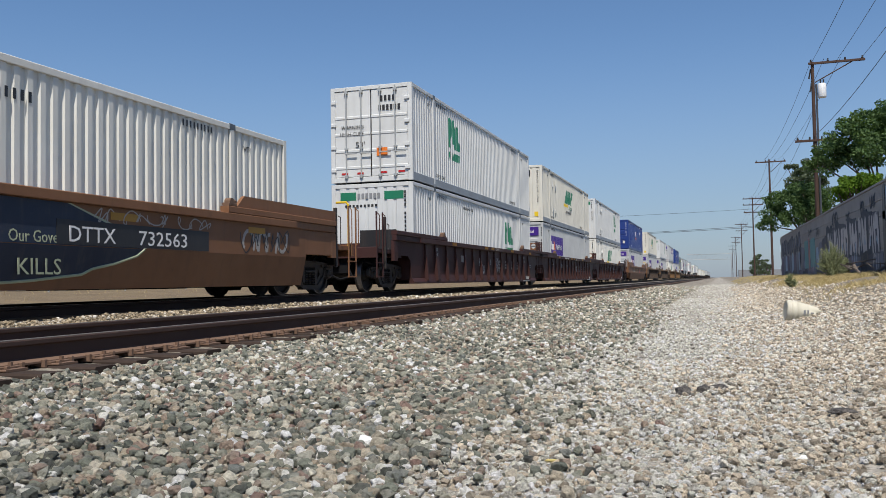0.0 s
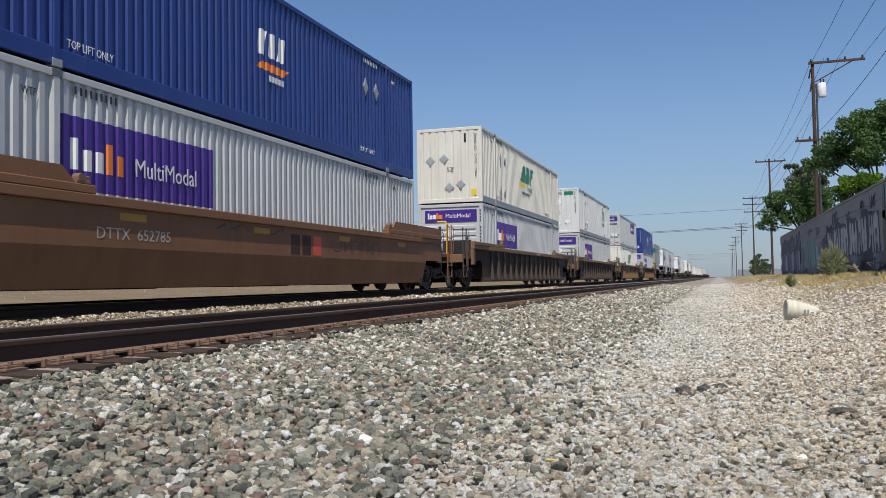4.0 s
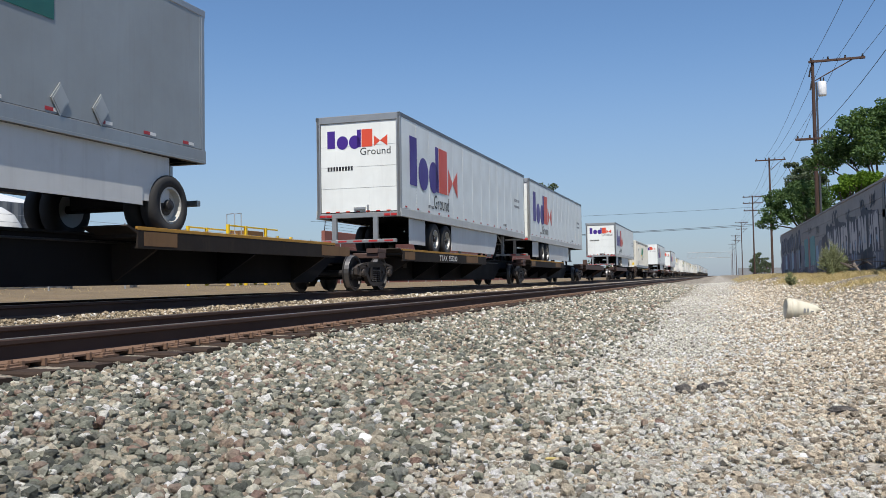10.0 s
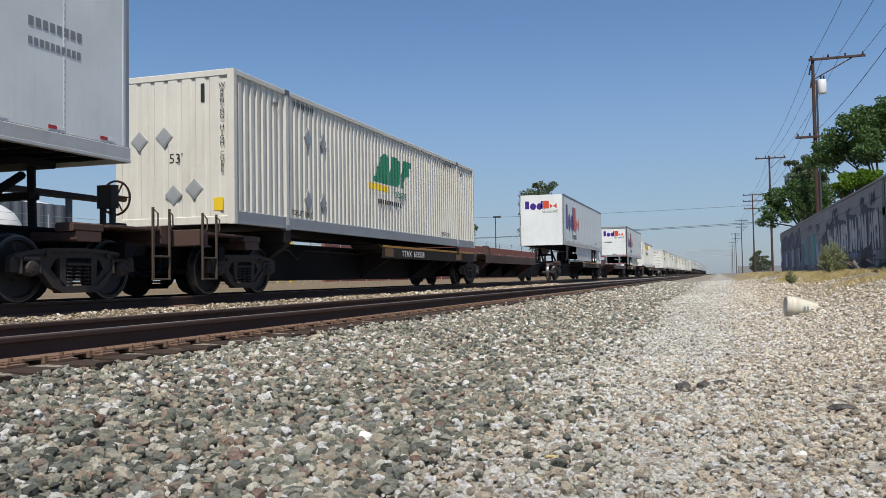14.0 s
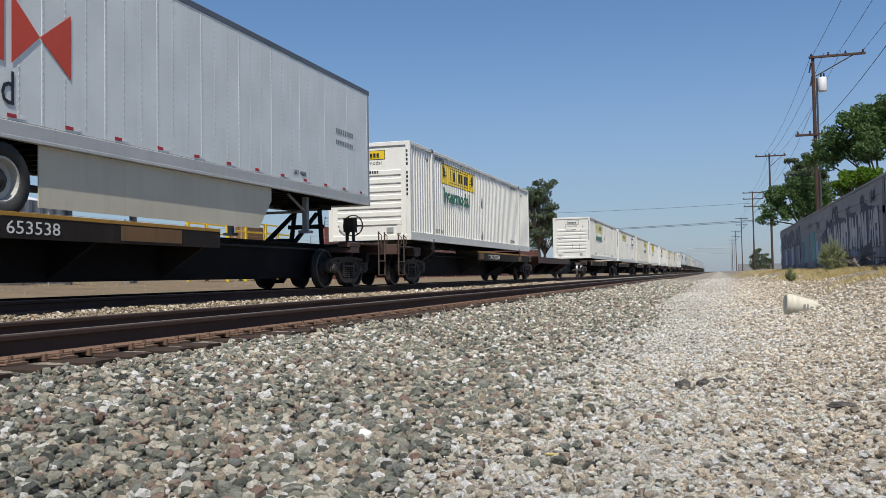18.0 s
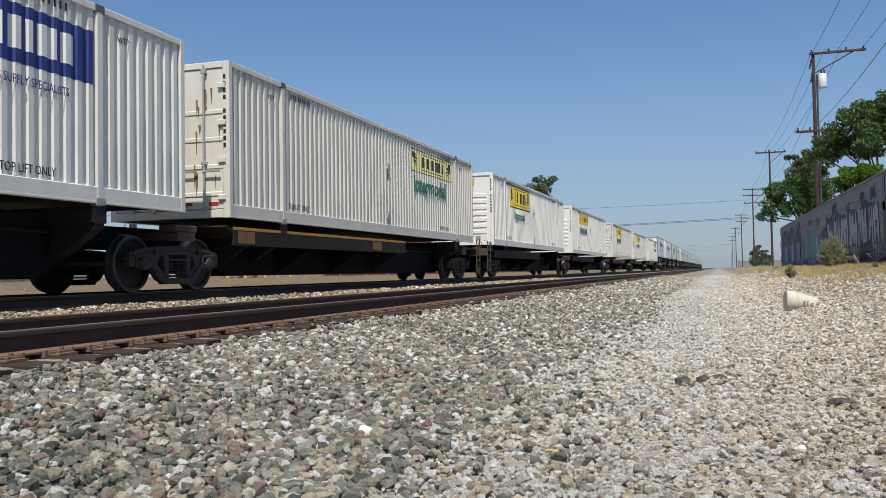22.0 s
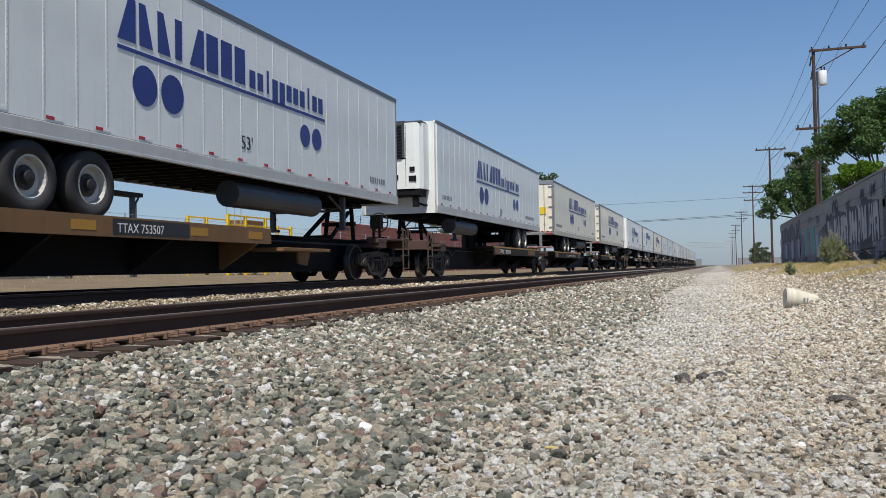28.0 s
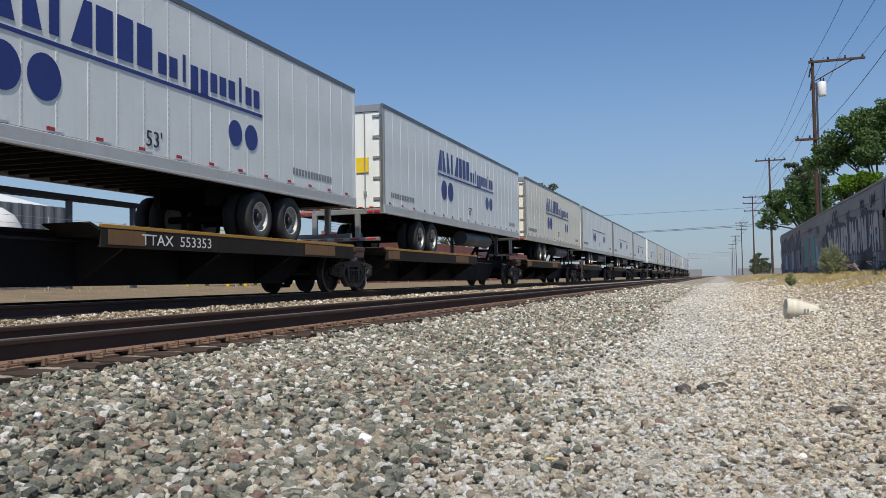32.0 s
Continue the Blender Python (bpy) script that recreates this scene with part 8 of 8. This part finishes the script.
def lobed(seed, lobes, clumps, leaves, size=0.30):
    """Clumps of leaves set over the upper faces of rounded lobes."""
    rnd = random.Random(seed)
    out = []
    for x, y, z, r in lobes:
        for _ in range(int(clumps * r * r)):
            a, h = rnd.uniform(0, 6.283), rnd.uniform(-0.75, 1.0)
            w, q = math.sqrt(1 - h * h), r * rnd.uniform(0.7, 1.02)
            s = size * rnd.uniform(0.55, 1.3)
            out.append((x + q * w * math.cos(a), y + q * w * math.sin(a), z + q * h * 0.85, s, int(leaves * (s / size) ** 2)))
    return out


BROAD = [(-2.25, 0, 4.75, 0.55), (-1.85, 0.1, 5.3, 0.75), (-1.2, -0.4, 5.9, 0.95), (-1.1, 0.5, 5.0, 0.75), (-0.55, -0.6, 5.15, 0.75), (-0.1, 0.4, 6.25, 1.0), (0.5, -0.4, 5.6, 0.8), (1.0, 0, 6.5, 1.15), (1.9, 0.3, 5.9, 1.1), (2.3, -0.2, 5.1, 0.9)]
BUSHY = [(-1.95, 0, 2.75, 0.42), (-1.65, 0, 3.35, 0.62), (-1.45, 0.1, 4.15, 0.55), (-0.85, 0, 3.95, 0.85), (-0.75, -0.4, 3.1, 0.6), (-0.1, 0.1, 4.45, 0.85), (0.15, -0.3, 3.45, 0.7), (0.55, 0.2, 4.1, 0.75), (0.7, 0, 3.2, 0.6)]
tree("broad dark green tree leaning over the graffiti wall", (6.65, 40.5, 0.75), 3.1, lobed(1, BROAD, 62, 62), 0.075, M_LEAF, 1, 0.14, limbs=[q[:3] for q in BROAD])
tree("dark green bushy tree overhanging the wall", (4.6, 50.5, 0.75), 2.2, lobed(2, BUSHY, 75, 60, 0.26), 0.07, M_LEAF, 2, 0.14, limbs=[q[:3] for q in BUSHY])
tree("grey-green tree beside the utility pole", (5.1, 54.0, 0.75), 3.0, crown(3, 70, 1.2, 1.1, 3.0, 6.7, 0.34, 190), 0.075, M_LEAF3, 3, 0.12)
tree("low bright green shrub behind the wall", (5.65, 39.5, 0.75), 1.6, crown(4, 60, 0.9, 1.5, 2.3, 4.0, 0.33, 190), 0.065, M_LEAF2, 4, 0.08, "shrub")
tree("tall eucalyptus tree beyond the railway", (-36, 178, 0.1), 8, crown(5, 60, 3.6, 3.0, 9, 20, 1.3, 170), 0.26, M_LEAF3, 5, 0.4)
tree("far eucalyptus tree beyond the railway", (-40, 205, 0.1), 6, crown(6, 18, 4.5, 4.0, 7, 13, 2.0, 200), 0.3, M_LEAF3, 6, 0.4)
tree("round green tree behind the boundary wall", (-38, 124, 0.1), 4, crown(7, 26, 3.6, 3.4, 5, 9.0, 0.85, 110), 0.2, M_LEAF3, 7, 0.25)
for k in range(7):
    tree("slender far cypress along the line", ((150 + 9 * k) * (0.036 + 0.0028 * k), 150 + 9 * k, 0.7), 1.2, crown(20 + k, 14, 0.35, 0.35, 0.6, 2.6 + (k % 3) * 0.7, 0.42, 80), 0.14, M_LEAF3, 20 + k, 0.12)
# haze of distance is put into the paler grey-green leaf colour
for k in (0, 1, 2):
    tree("hazy far tree at the end of the line", (-70 + 13 * k, 480 + 20 * (k % 4), 0.3), 3, crown(40 + k, 8, 5, 4, 3, 9, 2.4, 60), 0.6, M_LEAF3, 40 + k, 0.3)


def grass(name, label, mat, spots, blade, width, seed, kind="stuff"):
    rnd = random.Random(seed)
    v, f = [], []
    for x0, x1, y0, y1, n in spots:
        for _ in range(n):
            x, y = rnd.uniform(x0, x1), rnd.uniform(y0, y1)
            x -= abs(rnd.gauss(0, 0.18)) if x0 > 0 else 0.0
            if noise.noise((x * 0.6, y * 0.35, seed)) < -0.12:
                continue
            z, h, a = ground_z(x) - 0.02, blade * rnd.uniform(0.4, 1.2), rnd.uniform(0, 6.283)
            dx, dy, l = math.cos(a) * width, math.sin(a) * width, rnd.uniform(0.2, 1.2) * h
            b = rnd.uniform(0, 6.283)
            o = len(v)
            v += [(x - dx, y - dy, z), (x + dx, y + dy, z), (x + math.cos(b) * l * 0.4 + dx * 0.6, y + math.sin(b) * l * 0.4 + dy * 0.6, z + h * 0.6), (x + math.cos(b) * l, y + math.sin(b) * l, z + h), (x + math.cos(b) * l * 0.4 - dx * 0.6, y + math.sin(b) * l * 0.4 - dy * 0.6, z + h * 0.6)]
            f.append((o, o + 1, o + 2, o + 3, o + 4))
    return tagged(new(name, mesh_of(name, v, f, mat)), label, "grass", "", kind)


grass("dry_grass", "dry yellow grass along the wall's foot", M_DRY, [(2.45, 3.9, 17, 30, 15000), (2.2, 3.9, 30, 62, 15000), (1.9, 2.5, 16, 40, 500), (1.5, 4.2, 62, 110, 7000), (2.5, 8, 60, 130, 6000), (-40, -16, 14, 90, 1500), (-22, -14.5, 8, 40, 500)], 0.14, 0.0045, 1)


def weed(at, r, n, seed, label):
    """Feathery weed: many thin stems that spread from the root, each set with slim leaves."""
    t = thing("weed_bush", label, "plant")
    t.matrix_basis = pose(at[0], at[1], ground_z(at[0]))
    rnd = random.Random(seed)
    stems, v, f = Shape(), [], []
    for k in range(n):
        a, q = rnd.uniform(0, 6.283), rnd.random() ** 0.6
        q *= 0.85 + 0.75 * noise.noise((1.4 * math.cos(a), 1.4 * math.sin(a), seed))
        tip = Vector((r * q * math.cos(a), r * q * math.sin(a), r * (1.75 - 1.15 * q * q) * rnd.uniform(0.35, 1.1)))
        mid = Vector((tip.x * 0.35, tip.y * 0.35, tip.z * 0.55))
        stems.bar([(0.1 * tip.x, 0.1 * tip.y, 0), mid, tip], 0.0035, 3)
        for j in range(26):
            u = rnd.uniform(0.3, 1.0)
            p = mid.lerp(tip, (u - 0.3) / 0.7) if u > 0.5 else Vector((0.1 * tip.x, 0.1 * tip.y, 0)).lerp(mid, u / 0.5)
            d = Vector((rnd.gauss(0, 1), rnd.gauss(0, 1), rnd.uniform(0.2, 1.6))).normalized() * rnd.uniform(0.03, 0.07)
            w = d.orthogonal().normalized() * 0.007
            o = len(v)
            v += [tuple(p - w), tuple(p + d * 0.5 - w), tuple(p + d), tuple(p + d * 0.5 + w)]
            f.append((o, o + 1, o + 2, o + 3))
    tagged(part("stem_tangle", stems, M_WEED, t), kind="stuff")
    place("foliage", mesh_of("foliage", v, f, M_WEED), t)


M_WEED = leafy("olive_weed_leaves", [(0, (0.14, 0.165, 0.085)), (1, (0.31, 0.325, 0.18))])
weed((3.12, 27.0), 0.56, 340, 61, "olive green weed bush in dry grass")
weed((2.02, 27.4), 0.24, 90, 62, "small olive green weed in dry grass")
weed((3.55, 27.6), 0.30, 90, 63, "scrubby olive weed at the wall's foot")


def dead_branch(at, seed):
    """Fallen grey branch with a few forked twigs."""
    rnd = random.Random(seed)
    b = thing("fallen_branch", "bleached fallen branch in dry grass by the wall", "branch")
    b.matrix_basis = pose(at[0], at[1], ground_z(at[0]) + 0.03, 0, 0, at[2])
    part("stem", Shape().bar([(0, 0, 0), (0.25, 0.05, 0.14), (0.5, 0.02, 0.26), (0.75, 0.1, 0.18)], 0.035, 7), M_DEAD, b)
    for k in range(5):
        x = 0.15 + 0.12 * k
        part("twig", Shape().bar([(x, 0.07, 0.15), (x + rnd.uniform(-0.2, 0.3), rnd.uniform(-0.3, 0.3), 0.3), (x + rnd.uniform(-0.3, 0.5), rnd.uniform(-0.5, 0.5), rnd.uniform(0.05, 0.5))], 0.018, 5), M_DEAD, b)


M_DEAD = paint("bleached_dead_wood", (0.15, 0.125, 0.105), 0.9, streak=0.4, dirt=0.4)
dead_branch((3.5, 22.9, 20), 1)
dead_branch((3.55, 24.6, 100), 2)

# ---- yard beyond the train ----


M_SHEET = paint("grey_corrugated_sheet", (0.17, 0.185, 0.20), 0.5, 0.2, streak=0.3)


def yard():
    c = thing("yard_canopy", "dark steel canopy with white-roofed shed in the yard", "canopy")
    part("roof_deck", Shape().prism([(22, 4.20), (33.1, 4.20), (33.1, 4.38), (22, 4.44)], -25.6, -25, "x"), M_BLACK, c)
    for y in (28.6, 32.6):
        for x in (-25.2,):
            part("post", Shape().box(x - 0.10, x + 0.10, y - 0.10, y + 0.10, 0.1, 4.2, 0.01), M_DKSTEEL, c)
    part("wall_sheet", Shape().prism([(-31.0 - (0.06 if k % 4 < 2 else 0.0), 20 + 0.17 * k) for k in range(91)] + [(-31.3, 35.3), (-31.3, 20)], 0.1, 4.6, "z"), M_SHEET, c)
    part("downpipe", Shape().bar([(-25.1, 33.0, 4.3), (-25.1, 32.7, 3.9), (-25.1, 32.7, 0.2)], 0.05), M_DKSTEEL, c)
    s = thing("white_shed", "shed with low white pitched roof behind the canopy", "building")
    part("shed_wall", Shape().box(-52, -40, 20, 43, 0.1, 5.2), M_GREY, s)
    part("roof", Shape().prism([(-53, 5.2), (-46, 6.9), (-39, 5.2), (-39, 5.4), (-46, 7.1), (-53, 5.4)], 18, 44.5, "y"), M_WHITE, s)
    t = thing("storage_tank", "white domed storage tank in the yard", "tank")
    part("shell", Shape().lathe([(0, 0), (0, 1.5), (2.3, 1.5), (2.75, 1.42), (3.2, 1.15), (3.5, 0.7), (3.62, 0.0)], 28, "z", (-29.0, 28.0, 0.5)), M_WHITE, t, "", (0, 0, 0), True)
    part("red_box", Shape().box(-27.6, -27.2, 26.6, 27.1, 2.4, 2.8), M_REDINK, t)
    f = thing("wire_fence", "thin wire fence with steel posts along the yard", "fence")
    for k in range(24):
        shared("post", "fpost", M_STEEL, f, lambda: Shape().tube((0, 0, 0), (0, 0, 3.0), 0.03, 6), (-22, 20 + 4 * k, 0.1))
    for k in range(4):
        part("strand", Shape().tube((-22, 20, 2.3 + 0.25 * k), (-22, 112, 2.3 + 0.25 * k), 0.008, 4), M_STEEL, f)
    m = thing("yard_loader", "yellow steel access platform with railings in the yard", "machine")
    for x in (-25, -27.5):
        for y in (40.2, 42.0, 44.2, 45.6, 47.3):
            part("post", Shape().box(x - 0.08, x + 0.08, y - 0.08, y + 0.08, 0.1, 3.85 if y < 45 else 3.45, 0.01), M_YELLOWM, m)
        for z in (2.7, 3.3, 3.8):
            part("rail", Shape().box(x - 0.04, x + 0.04, 40.2, 45.6 if z > 3.5 else 47.3, z - 0.04, z + 0.04, 0.008), M_YELLOWM, m)
    part("deck", Shape().box(-27.6, -24.9, 40.1, 47.4, 2.2, 2.4), M_YELLOWM, m)
    part("engine_box", Shape().box(-26.8, -25.6, 43.2, 45.0, 2.4, 3.7, 0.03), M_OCHRE, m)
    part("cage_ladder", Shape().bar([(-26, 42.5, 2.4), (-26, 42.5, 4.6), (-26, 43.2, 4.7), (-26, 43.2, 2.4)], 0.03).bar([(-26.5, 42.5, 2.4), (-26.5, 42.5, 4.6), (-26.5, 43.2, 4.7)], 0.03), M_STEEL, m)
    w = thing("wall_west", "oxide red boundary wall topped with wire", "wall", "", "structure")
    for k in range(12):
        shared("wall_panel", "rwall", M_REDWALL, w, lambda: Shape().box(-0.12, 0.12, -2.98, 2.98, 0.0, 4.05, 0.03), (-25, 54.8 + 6 * k, 0.05))
        shared("wire_post", "rpost", M_DKSTEEL, w, lambda: Shape().tube((0, 0, 4.0), (0.1, 0, 4.7), 0.03, 5), (-25, 52 + 6 * k, 0.05))
    for k in range(3):
        part("barbed_strand", Shape().tube((-24.93, 51.8, 4.25 + 0.2 * k), (-24.93, 123, 4.25 + 0.2 * k), 0.01, 4), M_DKSTEEL, w)
    l = thing("street_lamp", "tall street lamp beyond the railway", "lamp")
    part("pole", Shape().tube((-30, 118, 0.1), (-30, 118, 9.2), 0.1, 8, 0.06), M_DKSTEEL, l)
    part("lamp_head", Shape().box(-30.3, -29.2, 117.8, 118.2, 9.1, 9.35, 0.05), M_DKSTEEL, l)
    h = thing("far_hills", "hazy far low buildings at the horizon", "backdrop", "", "structure")
    part("far_roofs", Shape().box(-300, -60, 900, 930, 0, 7).box(-60, -20, 1100, 1120, 0, 9).box(20, 140, 950, 980, 0, 8), M_GINK, h)


yard()


def motions():
    """The train rolls past towards -y; all its wheels turn with it."""
    times = [2 * i for i in range(17)]
    for ob, u, z in ROLLING:
        walk(ob, [(t, pose(XT, u - gone(t), z)) for t in times])
    steps = range(0, 32 * FPS + 1)
    for lot in WHEELS:
        first = lot[0]
        p = first.location.copy()
        walk(first, [(k / FPS, pose(p.x, p.y, p.z, math.degrees(gone(k / FPS) / WR) % 360)) for k in steps])
        for w in lot[1:]:
            w.rotation_mode = "QUATERNION"
            w.animation_data_create()
            w.animation_data.action = first.animation_data.action
            w.animation_data.action_slot = first.animation_data.action_slot


motions()
